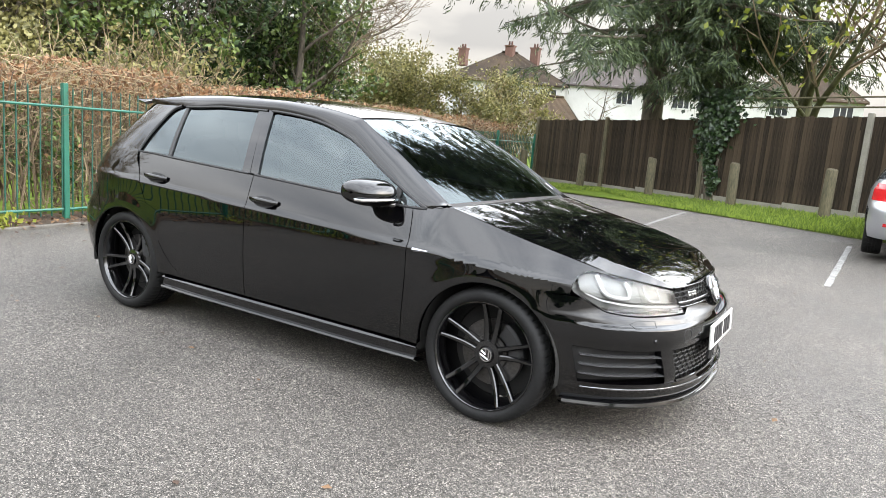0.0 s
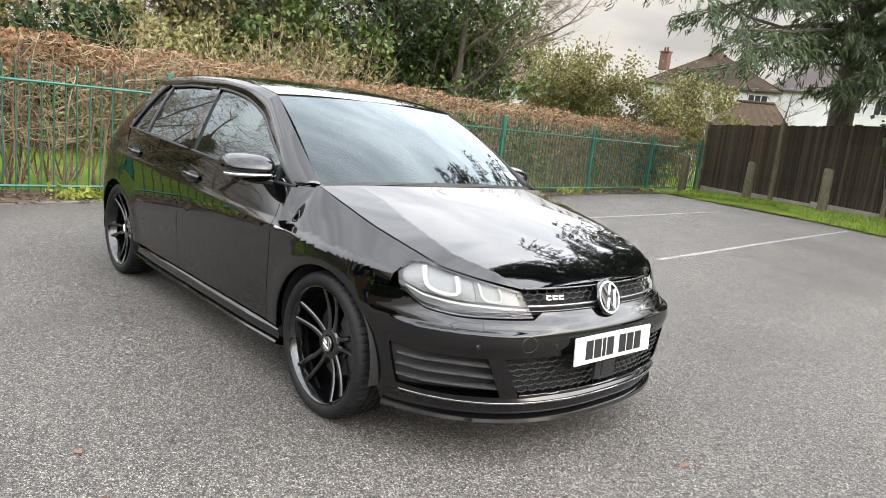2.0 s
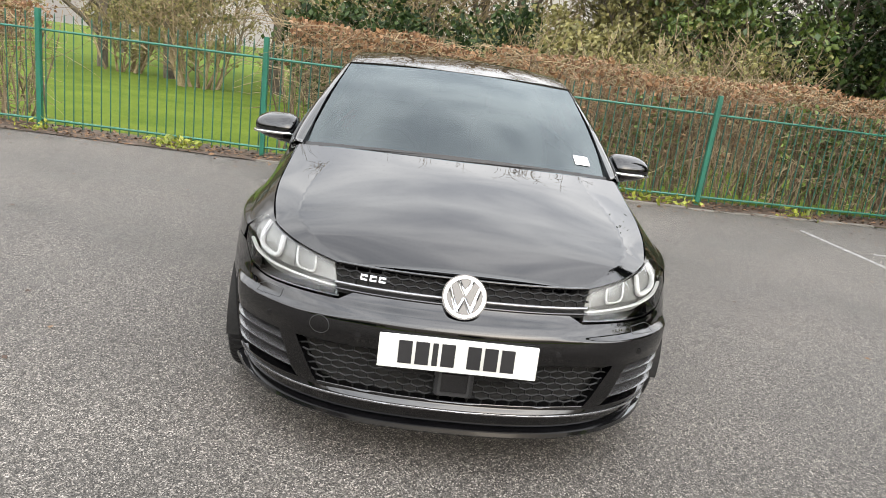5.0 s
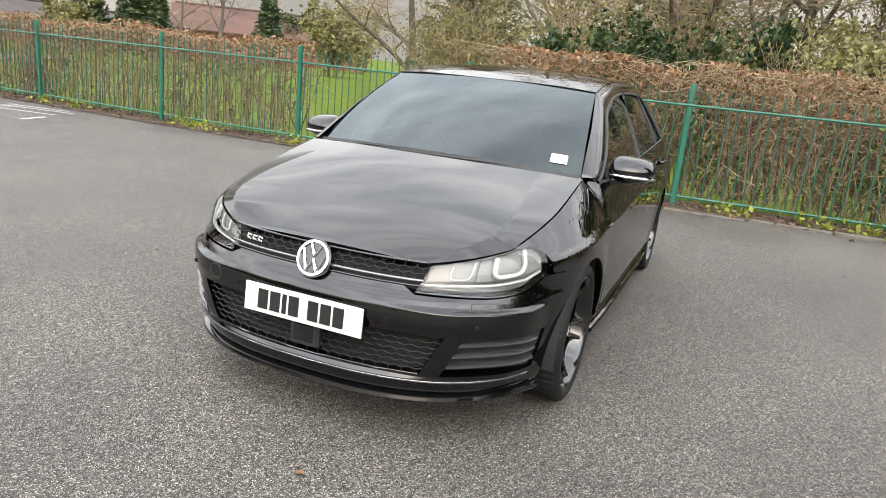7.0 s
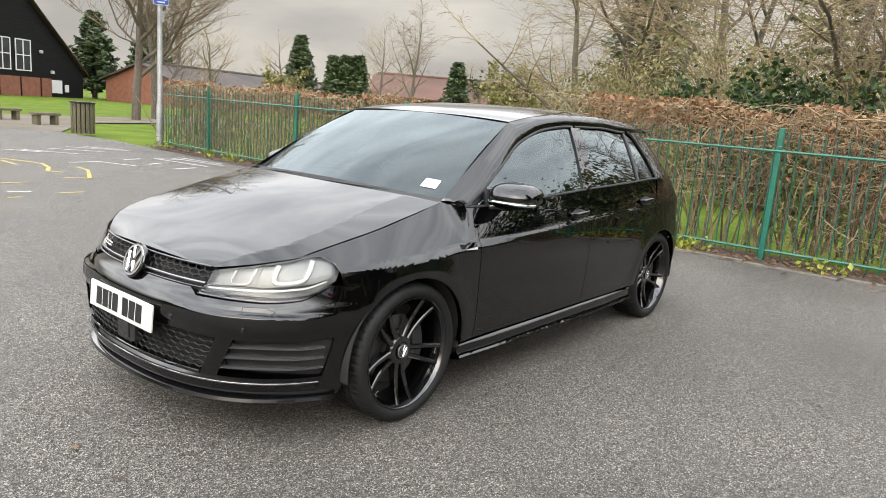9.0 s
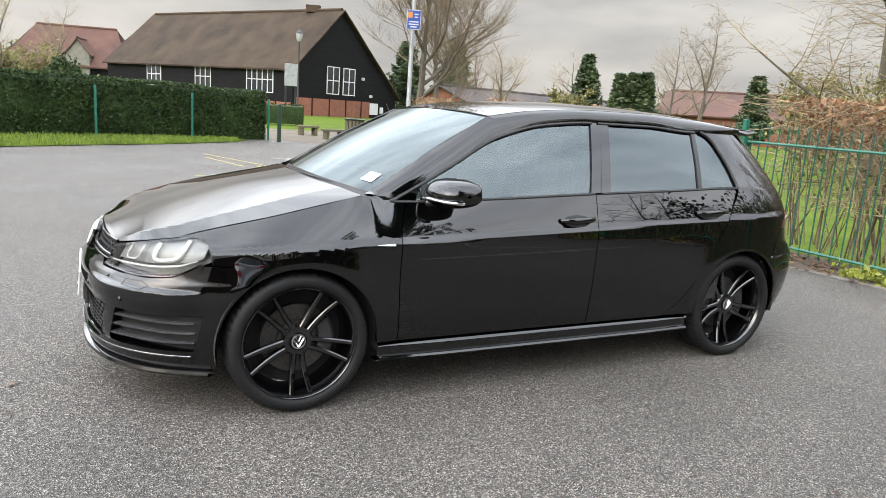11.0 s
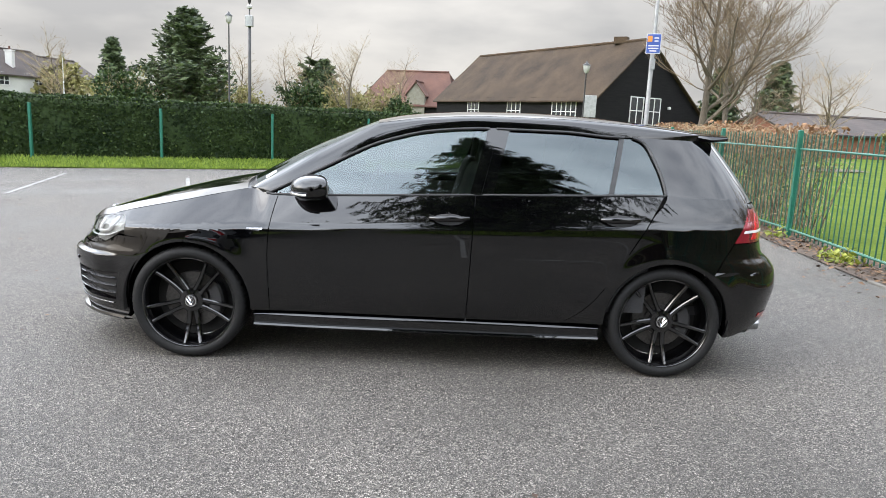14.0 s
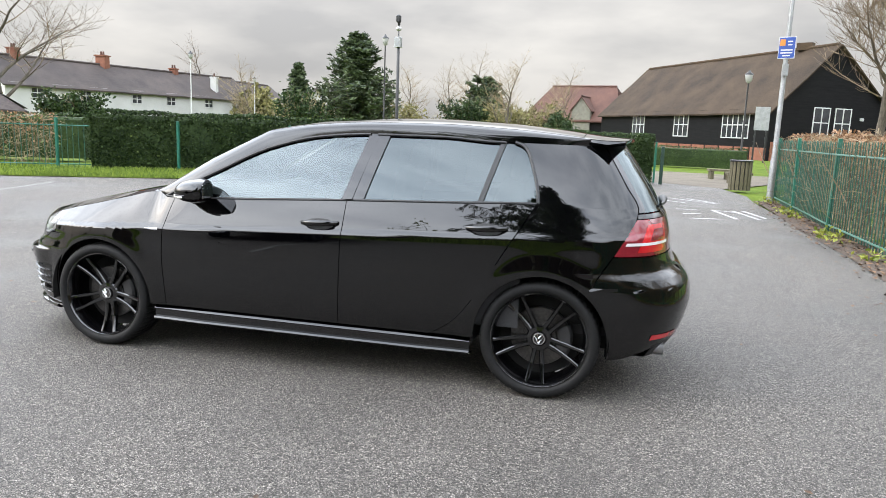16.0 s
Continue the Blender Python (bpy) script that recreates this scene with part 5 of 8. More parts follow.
def front_end(car):
    lamp_lo = curve((0, 0.603), (0.5, 0.602), (0.8, 0.615), (0.93, 0.648), (1, 0.672))
    a_in, a_out = float(nose_angle_y(0.408, 0.65)), float(nose_angle(1.688, 0.735))
    a_end = float(nose_angle(HUBX + ARCH, 0.40))
    zg = 0.619

    def top_z(a):
        a = np.abs(a)
        t = (a - a_in) / (a_out - a_in)
        zl = lamp_lo(np.clip(t, 0, 1)) - 0.010
        zl = np.where(t > 1.0, 0.662, zl)
        return np.where(t < 0, np.where(a > a_in - 0.06, lerp(zg - 0.0, zl, np.clip((a - a_in + 0.06) / 0.06, 0, 1)), zg), zl)

    def arch_a(z):
        """Angle at which the front skin meets the wheel arch at height z."""
        x = HUBX + np.sqrt(np.maximum(ARCH ** 2 - np.maximum(z - 0.315, 0) ** 2, 0))
        return nose_angle(x, z)

    def upper(u, v):
        a = lerp(-1.0, 1.0, u)
        z0 = lerp(0.455, top_z(a * a_end), v)
        z = z0
        for _ in range(3):
            aa = a * arch_a(z)
            z = lerp(0.455, top_z(aa), v)
        return nose_at(aa, z)
    patches = [(upper, 161, 40, "v0 v1 u0 u1")]

    def band(za, zb, fa, fb, nu, nv, sides):
        def f(u, v):
            z = lerp(za, zb, v)
            return nose_at(lerp(fa(z), fb(z), u), z)
        return (f, nu, nv, sides)
    gy = lambda z: nose_angle_y(lerp(0.462, 0.528, (z - 0.295) / 0.16), z)
    fi = lambda z: nose_angle_y(lerp(0.530, 0.585, (z - 0.295) / 0.16), z)
    fo = lambda z: nose_angle_y(lerp(0.800, 0.815, (z - 0.295) / 0.16), z)
    for s in (1, -1):
        patches.append(band(0.295, 0.455, lambda z, s=s: s * gy(z), lambda z, s=s: s * fi(z), 6, 14, "u0 u1"))
        patches.append(band(0.295, 0.455, lambda z, s=s: s * fo(z), lambda z, s=s: s * arch_a(z), 20, 14, "u0 u1"))

    def lower(u, v):
        z = lerp(0.200, 0.295, v)
        return nose_at(lerp(-1, 1, u) * arch_a(z), z)
    patches.append((lower, 121, 12, "v0 v1 u0 u1"))
    bumper = part("front_bumper", skin(patches, 0.045), PAINT, car)

    # splitter lip
    a = np.linspace(-1, 1, 101) * float(arch_a(np.array(0.22))) * 0.985
    P = []
    for off, z in ((-0.03, 0.182), (0.012, 0.184), (0.020, 0.194), (0.016, 0.206), (-0.01, 0.216), (-0.03, 0.218)):
        p = nose_at(a, np.full_like(a, 0.225))
        d = p * [1, 1, 0]
        d[:, 0] -= 0.9
        d /= np.linalg.norm(d, axis=1, keepdims=True)
        q = p + d * off
        q[:, 2] = z
        P.append(q)
    part("front_splitter", Shape().grid(np.stack(P, 1)), GLOSSBLACK, bumper, "gloss black chin spoiler lip", smooth=40)
    # crease above the lip, in pale metal for its bright highlight line
    a2 = np.linspace(-1, 1, 101) * float(nose_angle_y(0.80, 0.3))
    pts = nose_at(a2, np.full_like(a2, 0.272))
    part("lip_crease", Shape().pipe(pts + [0.004, 0, 0], 0.004, 6), GRAPHITE, bumper, smooth=60)

    def backing(name, y0, y1, z0, z1, back, mt, par, n=60):
        y = np.linspace(y0, y1, n)
        z = np.linspace(z0, z1, 6)
        P = np.stack([nose_at(np.sign(y) * nose_angle_y(np.abs(y), zz), np.full_like(y, zz)) - [back, 0, 0] for zz in z])
        return part(name, Shape().grid(P), mt, par)
    backing("grille_backing", -0.56, 0.56, 0.28, 0.47, 0.06, LINER, bumper)
    backing("grille_backing", -0.425, 0.425, 0.60, 0.712, 0.045, LINER, bumper)

    def honeycomb(y0, y1, z0, z1, w, h, edge, back, par, r):
        """Hexagon mesh laid on the nose surface."""
        A, B = [], []
        nrow, ncol = int((z1 - z0) / (h * 0.75)) + 2, int((y1 - y0) / w) + 2
        for j in range(nrow):
            for i in range(ncol):
                cy, cz = y0 + (i + 0.5 * (j % 2)) * w, z0 + j * h * 0.75
                c = [(cy + w / 2, cz - h / 4), (cy + w / 2, cz + h / 4), (cy, cz + h / 2), (cy - w / 2, cz + h / 4)]
                for p, q in zip(c[:-1], c[1:]):
                    m = ((p[0] + q[0]) / 2, (p[1] + q[1]) / 2)
                    if z0 - 0.004 < m[1] < z1 + 0.004 and abs(m[0]) < edge(m[1]):
                        A.append(p)
                        B.append(q)
        A, B = np.array(A), np.array(B)

        def lay(p):
            return nose_at(np.sign(p[:, 0]) * nose_angle_y(np.abs(p[:, 0]), p[:, 1]), p[:, 1]) - [back, 0, 0]
        return part("grille_mesh", Shape().tubes(lay(A), lay(B), r, r, 4), MESHBLACK, par, "black honeycomb grille mesh")
    honeycomb(-0.56, 0.56, 0.303, 0.452, 0.049, 0.030, lambda z: 0.462 + (z - 0.295) * 0.41, 0.014, bumper, 0.0036)
    honeycomb(-0.47, 0.47, 0.650, 0.698, 0.044, 0.026, lambda z: 0.412 + (z - 0.603) * 0.20, 0.010, bumper, 0.0034)
    # satin strip through the upper grille and the bonnet lip above it
    for nm, z, r, mt in (("grille_strip", 0.640, 0.0065, GRAPHITE), ("grille_edge", 0.622, 0.005, GLOSSBLACK), ("grille_edge", 0.702, 0.005, GLOSSBLACK)):
        y = np.linspace(-0.424, 0.424, 60)
        pts = nose_at(np.sign(y) * nose_angle_y(np.abs(y), z), np.full_like(y, z))
        part(nm, Shape().pipe(pts, r, 8), mt, bumper, smooth=60)
    # lower grille frame
    y = np.linspace(-0.46, 0.46, 50)
    part("grille_edge", Shape().pipe(nose_at(np.sign(y) * nose_angle_y(np.abs(y), 0.297), np.full_like(y, 0.297)), 0.006, 6), GLOSSBLACK, bumper, smooth=60)

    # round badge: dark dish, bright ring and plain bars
    def disc(r0, r1, z0, z1, n=40):
        a = np.arange(n) * 2 * np.pi / n
        P = np.stack([np.stack([np.cos(a) * r, np.sin(a) * r, np.full(n, z)], -1) for r, z in ((r0, z0), (r0, z1), (r1, z1), (r1, z0))])
        return Shape().grid(P, wrap=True)
    badge = part("badge", disc(0.074, 0.0, 0.0, 0.012), GLOSSBLACK, car, "round black badge with a chrome ring", smooth=30)
    badge.matrix_world = Matrix.Translation((2.096, 0, 0.652)) @ Matrix.Rotation(radians(68), 4, "Y")
    part("ring", disc(0.0685, 0.0595, 0.010, 0.020), CHROME, badge, "chrome ring", smooth=30)
    for p, q in (((-0.054, -0.024), (-0.008, 0.0)), ((-0.054, 0.024), (-0.008, 0.0)), ((-0.030, -0.050), (0.050, -0.022)), ((-0.030, 0.050), (0.050, 0.022)), ((0.050, -0.022), (0.004, 0.0)), ((0.050, 0.022), (0.004, 0.0))):
        part("bar", Shape().tubes([(p[0], p[1], 0.015)], [(q[0], q[1], 0.015)], 0.006, 0.006, 4), CHROME, badge)
    # model mark: three plain bright blocks
    p = nose_at(np.array(-float(nose_angle_y(0.300, 0.67))), np.array(0.672))
    mark = part("model_mark", Shape().box((0, 0, 0), (0.004, 0.112, 0.004)), PLASTIC, car, "bright blocks on the grille")
    mark.matrix_world = Matrix.Translation((p[0] + 0.006, p[1], p[2])) @ Matrix.Rotation(radians(-11), 4, "Z") @ Matrix.Rotation(radians(-18), 4, "Y")
    for k in (-1, 0, 1):
        part("block", Shape().box((0.004, k * 0.031, 0.006), (0.006, 0.025, 0.006), bevel=0.0015).box((0.004, k * 0.031, -0.007), (0.006, 0.025, 0.006), bevel=0.0015).box((0.004, k * 0.031 - 0.009, 0), (0.006, 0.007, 0.020), bevel=0.0015), CHROME, mark)

    # number plate: white, its writing as plain bars
    plate = part("number_plate", Shape().box((0, 0, 0), (0.010, 0.520, 0.111), bevel=0.003), PLATEWHITE, car, "white number plate")
    plate.matrix_world = Matrix.Translation((2.169, 0, 0.474)) @ Matrix.Rotation(radians(-4), 4, "Y")
    x = -0.195
    for i in range(7):
        w = 0.018 if i == 2 else 0.044
        x += (0.030 if i == 4 else 0.0)
        part("plate_bar", Shape().box((0.0062, x + w / 2, 0), (0.003, w, 0.076)), PLATEINK, plate)
        x += w + 0.011
    for yy in (-0.245, 0.245):
        part("plate_screw", Shape().rod((0.004, yy, 0.0), (0.008, yy, 0.0), 0.006, 0.005, 10), PLATEWHITE, plate)
    # radar sensor below the plate
    sens = part("radar_sensor", Shape().box((0, 0, 0), (0.05, 0.130, 0.098), bevel=0.012), PLASTIC, bumper, "black square sensor panel")
    sens.location = (2.128, 0.0, 0.372)
    part("sensor_face", Shape().box((0.026, 0, 0), (0.006, 0.088, 0.066), bevel=0.003), GLOSSBLACK, sens)
    for s in (1, -1):
        backing("vent_backing", s * 0.53, s * 0.815, 0.285, 0.462, 0.055, LINER, bumper, 20)
        for k, z in enumerate((0.418, 0.375, 0.332)):
            y = np.linspace(0.54 + 0.012 * (2 - k), 0.80, 26)
            p = nose_at(s * nose_angle_y(y, z), np.full_like(y, z - 0.0) + 0.006 * np.sin((y - 0.54) / 0.26 * np.pi))
            prof = [(-0.050, 0.007), (-0.012, 0.0055), (0.0, 0.0), (-0.004, -0.004), (-0.014, -0.006), (-0.050, -0.004)]
            d = p * [1, 1, 0]
            d[:, 0] -= 0.9
            d /= np.linalg.norm(d, axis=1, keepdims=True)
            P = np.stack([p + d * o + np.array([0, 0, dz]) for o, dz in prof], 1)
            # highlights of the dark slats are put into the pale metal colour
            part("vent_slat", Shape().grid(P, flip=s < 0), GRAPHITE, bumper, "dark vent slat with its highlights put into a pale metal colour", smooth=40)
        y = np.linspace(0.752, 0.806, 8)
        zz = np.linspace(0.300, 0.448, 10)
        P = np.stack([nose_at(s * nose_angle_y(y, z), np.full_like(y, z)) - [0.034, s * 0.02, 0] for z in zz])
        part("fog_lamp", Shape().grid(P), LAMPBOWL, bumper, "small upright fog lamp", smooth=60)
        # washer cover and parking sensors as fine raised outlines
        y, z = 0.640, 0.560
        for yy in (0.33, 0.62):
            zz = 0.500
            p = nose_at(np.array(s * float(nose_angle_y(yy, zz))), np.array(zz))
            part("parking_sensor", Shape().rod(p - [0.004, 0, 0], p + [0.003, 0, 0], 0.011, 0.010, 16), GLOSSBLACK, bumper, smooth=40)
        q = [(0.60, 0.578), (0.605, 0.556), (0.685, 0.552), (0.695, 0.566), (0.665, 0.580), (0.60, 0.578)]
        pts = np.concatenate([nose_at(np.array([s * float(nose_angle_y(lerp(a_[0], b_[0], t), 0.56)) for t in np.linspace(0, 1, 6)]), np.linspace(a_[1], b_[1], 6)) for a_, b_ in zip(q[:-1], q[1:])])
        part("washer_cover", Shape().pipe(pts + [0.0, 0, 0], 0.0014, 4), PLASTIC, bumper)
    # towing eye cap
    aa = np.linspace(0, 2 * np.pi, 30)
    yy, zz = -0.452 + 0.030 * np.cos(aa), 0.512 + 0.030 * np.sin(aa)
    part("tow_cap", Shape().pipe(nose_at(-nose_angle_y(-yy, zz), zz), 0.0013, 4), PLASTIC, bumper)


def top_side(car):
    """Bonnet, scuttle, windscreen, roof."""
    a_in = float(nose_angle_y(0.408, 0.65))
    z_hi = curve((0, 0.690), (0.1, 0.700), (0.3, 0.720), (0.6, 0.748), (0.85, 0.766), (1, 0.742))
    a1 = float(nose_angle(1.688, 0.735))
    key = []
    for s in (0.0, 0.2, 0.4, 0.55, 0.67):
        p = nose_at(np.array(lerp(a_in, a1, s)), z_hi(s) + 0.007)
        key.append(tuple(p))
    for x in (1.74, 1.6, 1.42, 1.2, 1.02):
        key.append((x, float(side_y(x, EDGE_Z(x))) - 0.004, float(EDGE_Z(x)) + 0.001))
    K = np.array(key)
    s = np.concatenate([[0], np.cumsum(np.linalg.norm(np.diff(K, axis=0), axis=1))])
    s /= s[-1]
    ex, ey, ez = (curve(*zip(s, K[:, i])) for i in range(3))
    cz = curve((2.055, 0.716), (2.02, 0.732), (1.9, 0.778), (1.76, 0.822), (1.55, 0.880), (1.35, 0.928), (1.12, 0.972))

    def bonnet(u, v):
        w = 2 * u - 1
        q = np.abs(w) ** 2.3
        wc = lerp(0.97, 0.76, np.minimum(v * 1.25, 1))
        aw = np.abs(w)
        qz = np.where(aw < wc, 0.42 * (aw / wc) ** 2.1, 0.42 + 0.58 * (aw - wc) / np.maximum(1 - wc, 0.01))
        cx = lerp(2.057, 1.115, v ** 0.92)
        x = cx + (ex(v) - cx) * q
        y = ey(v) * w
        c = cz(cx)
        z = c + (ez(v) - c) * lerp(q, qz, np.minimum(v * 6, 1))
        return np.stack([x, y, z], -1)
    panel("bonnet", bonnet, 121, 60, PAINT, car, thick=0.025)

    # windscreen edges
    wb = lambda w: np.stack([1.095 - 0.135 * np.abs(w) ** 2.2, 0.716 * w, 0.986 - 0.028 * np.abs(w) ** 2.0], -1)
    wt = lambda w: np.stack([0.347 - 0.031 * np.abs(w) ** 2, 0.598 * w, 1.3545 - 0.021 * np.abs(w) ** 2], -1)

    def screen(u, v, off=0.0, w=1.0):
        k = (2 * u - 1) * w
        a, b = wb(k), wt(k)
        p = a + (b - a) * v[..., None]
        bulge = np.sin(v * np.pi) * 0.018
        p[..., 2] += bulge + off
        p[..., 0] += bulge * 0.5 + off * 0.5
        return p
    g = panel("windscreen", screen, 40, 24, GLASSFRONT, car, "", "raked windscreen, green-tinted")
    g.visible_shadow = False
    part("frit_band", skin([(lambda u, v: screen(u, v * 0.03, -0.003), 40, 4, ""), (lambda u, v: screen(u, 0.985 + 0.015 * v, -0.003), 40, 4, ""),
                            (lambda u, v: screen(u * 0.03, v, -0.003), 4, 24, ""), (lambda u, v: screen(0.97 + u * 0.03, v, -0.003), 4, 24, "")], 0.01), PLASTIC, g, "black printed border of the glass")
    part("sensor_cover", skin([(lambda u, v: screen(0.45 + 0.10 * u, 0.84 + 0.12 * v, -0.006), 8, 8, "")], 0.02), CABIN, g)
    st = part("paper_sticker", skin([(lambda u, v: screen(0.895 + 0.055 * u, 0.075 + 0.085 * v, 0.003), 6, 6, "")], 0.003), LAMPWHITE, g, "small white paper permit")
    # scuttle
    def scuttle(u, v):
        k = 2 * u - 1
        a = wb(k) + np.array([0.004, 0, 0.002])
        b = np.stack([1.125 - 0.10 * np.abs(k) ** 2.3, 0.722 * k, 0.958 - 0.022 * np.abs(k) ** 2.3], -1)
        p = a + (b - a) * v[..., None]
        p[..., 2] -= 0.014 * np.sin(v * np.pi)
        return p
    part("scuttle", skin([(scuttle, 40, 8, "v1")], 0.03), PLASTIC, car, "black plastic scuttle under the windscreen")
    for y0, y1 in ((-0.60, -0.02), (0.02, 0.60)):
        q = np.linspace(0, 1, 14)
        k = lerp(y0, y1, q) / 0.705
        p = wb(k) + np.array([0.018, 0, -0.002]) + np.stack([-0.020 * q, 0 * q, 0.012 * q], -1)
        part("wiper", Shape().pipe(p - [0, 0, 0.012], 0.0045, 6), PLASTIC, car, "black windscreen wiper", smooth=60)

    # roof with an outward-curving front and a rear spoiler
    def roof(u, v):
        w = 2 * u - 1
        xc = lerp(0.352, -1.46, v)
        x = xc - 0.032 * w ** 2 * (1 - v)
        y = (RAIL_Y(x) - 0.010) * w
        e = RAIL_Z(x) + 0.006
        z = ROOF_Z(x) + (e - ROOF_Z(x)) * np.abs(w) ** 2.6
        return np.stack([x, y, z], -1)
    rf = panel("roof", roof, 61, 60, PAINT, car, thick=0.02)
    part("headlining", skin([(lambda u, v: roof(0.04 + 0.92 * u, 0.03 + 0.9 * v) - np.array([0, 0, 0.035]), 20, 20, "")], 0.01), HEADLINER, rf)

    def spoiler(u, v):
        w = 2 * u - 1
        x = lerp(-1.464, -1.735 + 0.060 * np.abs(w) ** 2.2, v)
        y = lerp(0.553, 0.545, v) * w
        z = lerp(ROOF_Z(-1.464), 1.364, v) - 0.026 * np.abs(w) ** 2.6 * lerp(0.9, 0.55, v) - 0.004 * np.sin(v * np.pi)
        return np.stack([x, y, z], -1)
    part("roof_spoiler", skin([(spoiler, 41, 14, "u0 u1 v1")], 0.018), PAINT, car, "black roof-edge spoiler")
    for mir in (False, True):
        def fin(u, v):
            top = spoiler(np.ones_like(u), 0.10 + 0.90 * u) - np.array([0, 0, 0.003])
            low = np.stack([np.interp(u, [0, 0.5, 1], [-1.495, -1.585, -1.680]), np.interp(u, [0, 0.5, 1], [0.572, 0.566, 0.550]), np.interp(u, [0, 0.5, 1], [1.340, 1.328, 1.343])], -1)
            return top + (low - top) * v[..., None]
        part("spoiler_fin", skin([(fin, 12, 5, "u1 v1")], 0.02, mir), PAINT, car)
    part("spoiler_underside", skin([(lambda u, v: spoiler(u, v) - np.array([0, 0, 0.018]), 41, 6, "")], 0.01), PLASTIC, car)


def rear_end(car):
    bx = curve((0.24, -1.680), (0.40, -1.668), (0.55, -1.600), (0.612, -1.565), (0.66, -1.588), (0.778, -1.660))

    def bumper(u, v):
        z = lerp(lerp(0.330, 0.240, smoothstep(0.50, 0.97, np.abs(2 * u - 1))), 0.776, v)
        xa = -HUBX - np.sqrt(np.maximum(ARCH ** 2 - np.maximum(z - 0.315, 0) ** 2, 0))
        xs = np.where(z < 0.612, xa - 0.001, bx(z) - GAP)
        return tail_at(lerp(-1, 1, u) * tail_angle(xs, z), z)
    b = panel("rear_bumper", bumper, 121, 50, PAINT, car, thick=0.04)
    a = np.linspace(-0.80, 0.80, 41)
    P = np.stack([tail_at(a, np.full_like(a, 0.36)) * [1, 0.97, 0] + [dx, 0, z] for dx, z in ((0.025, 0.40), (0.030, 0.30), (0.075, 0.235), (0.25, 0.225))])
    part("diffuser", Shape().grid(P), PLASTIC, b, "matt black lower diffuser panel", smooth=50)
    for s in (1, -1):
        a = np.linspace(0.55, 0.93, 20) * s
        P = np.stack([tail_at(a, np.full_like(a, z)) + tail_at(a, np.full_like(a, z)) * [0.0015, 0.0015, 0] for z in (0.348, 0.362, 0.376)])
        part("rear_reflector", Shape().grid(P), LENSRED, b, "slim red rear reflector", smooth=60)
        part("exhaust_pipe", Shape().rod((-1.86, s * 0.60, 0.268), (-1.955, s * 0.60, 0.268), 0.036, 0.036, 24, caps=False).rod((-1.86, s * 0.60, 0.268), (-1.952, s * 0.60, 0.268), 0.031, 0.031, 24), SATIN, b, "polished exhaust tailpipe", smooth=40) if s > 0 else None

    def gate(u, v):
        z = lerp(0.782, 0.985, v)
        edge = np.where(z < 0.962, 0.36, tail_angle(-1.768, z))
        return tail_at(lerp(-1, 1, u) * edge, z)
    gt = panel("tailgate", gate, 61, 20, PAINT, car)
    gt2 = curve((0.985, -1.7655), (1.0, -1.768), (1.12, -1.70), (1.30, -1.588), (1.36, -1.55))

    def window(u, v, k=1.0):
        z = lerp(0.992, 1.345, v)
        return tail_at(lerp(-1, 1, u) * tail_angle(gt2(z) - 0.004, z) * k, z)
    w = panel("rear_screen", lambda u, v: window(u, v, 0.90), 50, 20, GLASSDARK, gt, "", "dark rear window glass")
    w.visible_shadow = False
    for s in (0, 1):
        def edge(u, v, s=s):
            z = lerp(0.992, 1.345, v)
            a = tail_angle(gt2(z) - 0.004, z)
            return tail_at((1 if s else -1) * lerp(a * 0.895, a, u), z)
        part("gate_pillar", skin([(edge, 5, 20, "u0 u1 v0 v1")], 0.02), GLOSSBLACK, gt, "gloss black window surround")
    pw = np.array([window(np.array(t), np.array(0.06 + 0.10 * (t - 0.5))) for t in np.linspace(0.5, 0.72, 8)])
    part("rear_wiper", Shape().pipe(pw - [0.02, 0, 0], [0.03, 0.018, 0.012, 0.010, 0.010, 0.009, 0.008, 0.006], 8), PLASTIC, gt, "black rear wiper arm", smooth=60)
    # underbody
    ub = Shape()
    ub.box((0.0, 0, 0.222), (1.80, 1.52, 0.05))
    ub.box((0.0, 0, 0.225), (3.7, 1.00, 0.05))
    ub.box((1.84, 0, 0.235), (0.28, 1.02, 0.05))
    ub.box((-1.80, 0, 0.285), (0.20, 1.20, 0.05))
    part("underbody", ub, LINER, car)


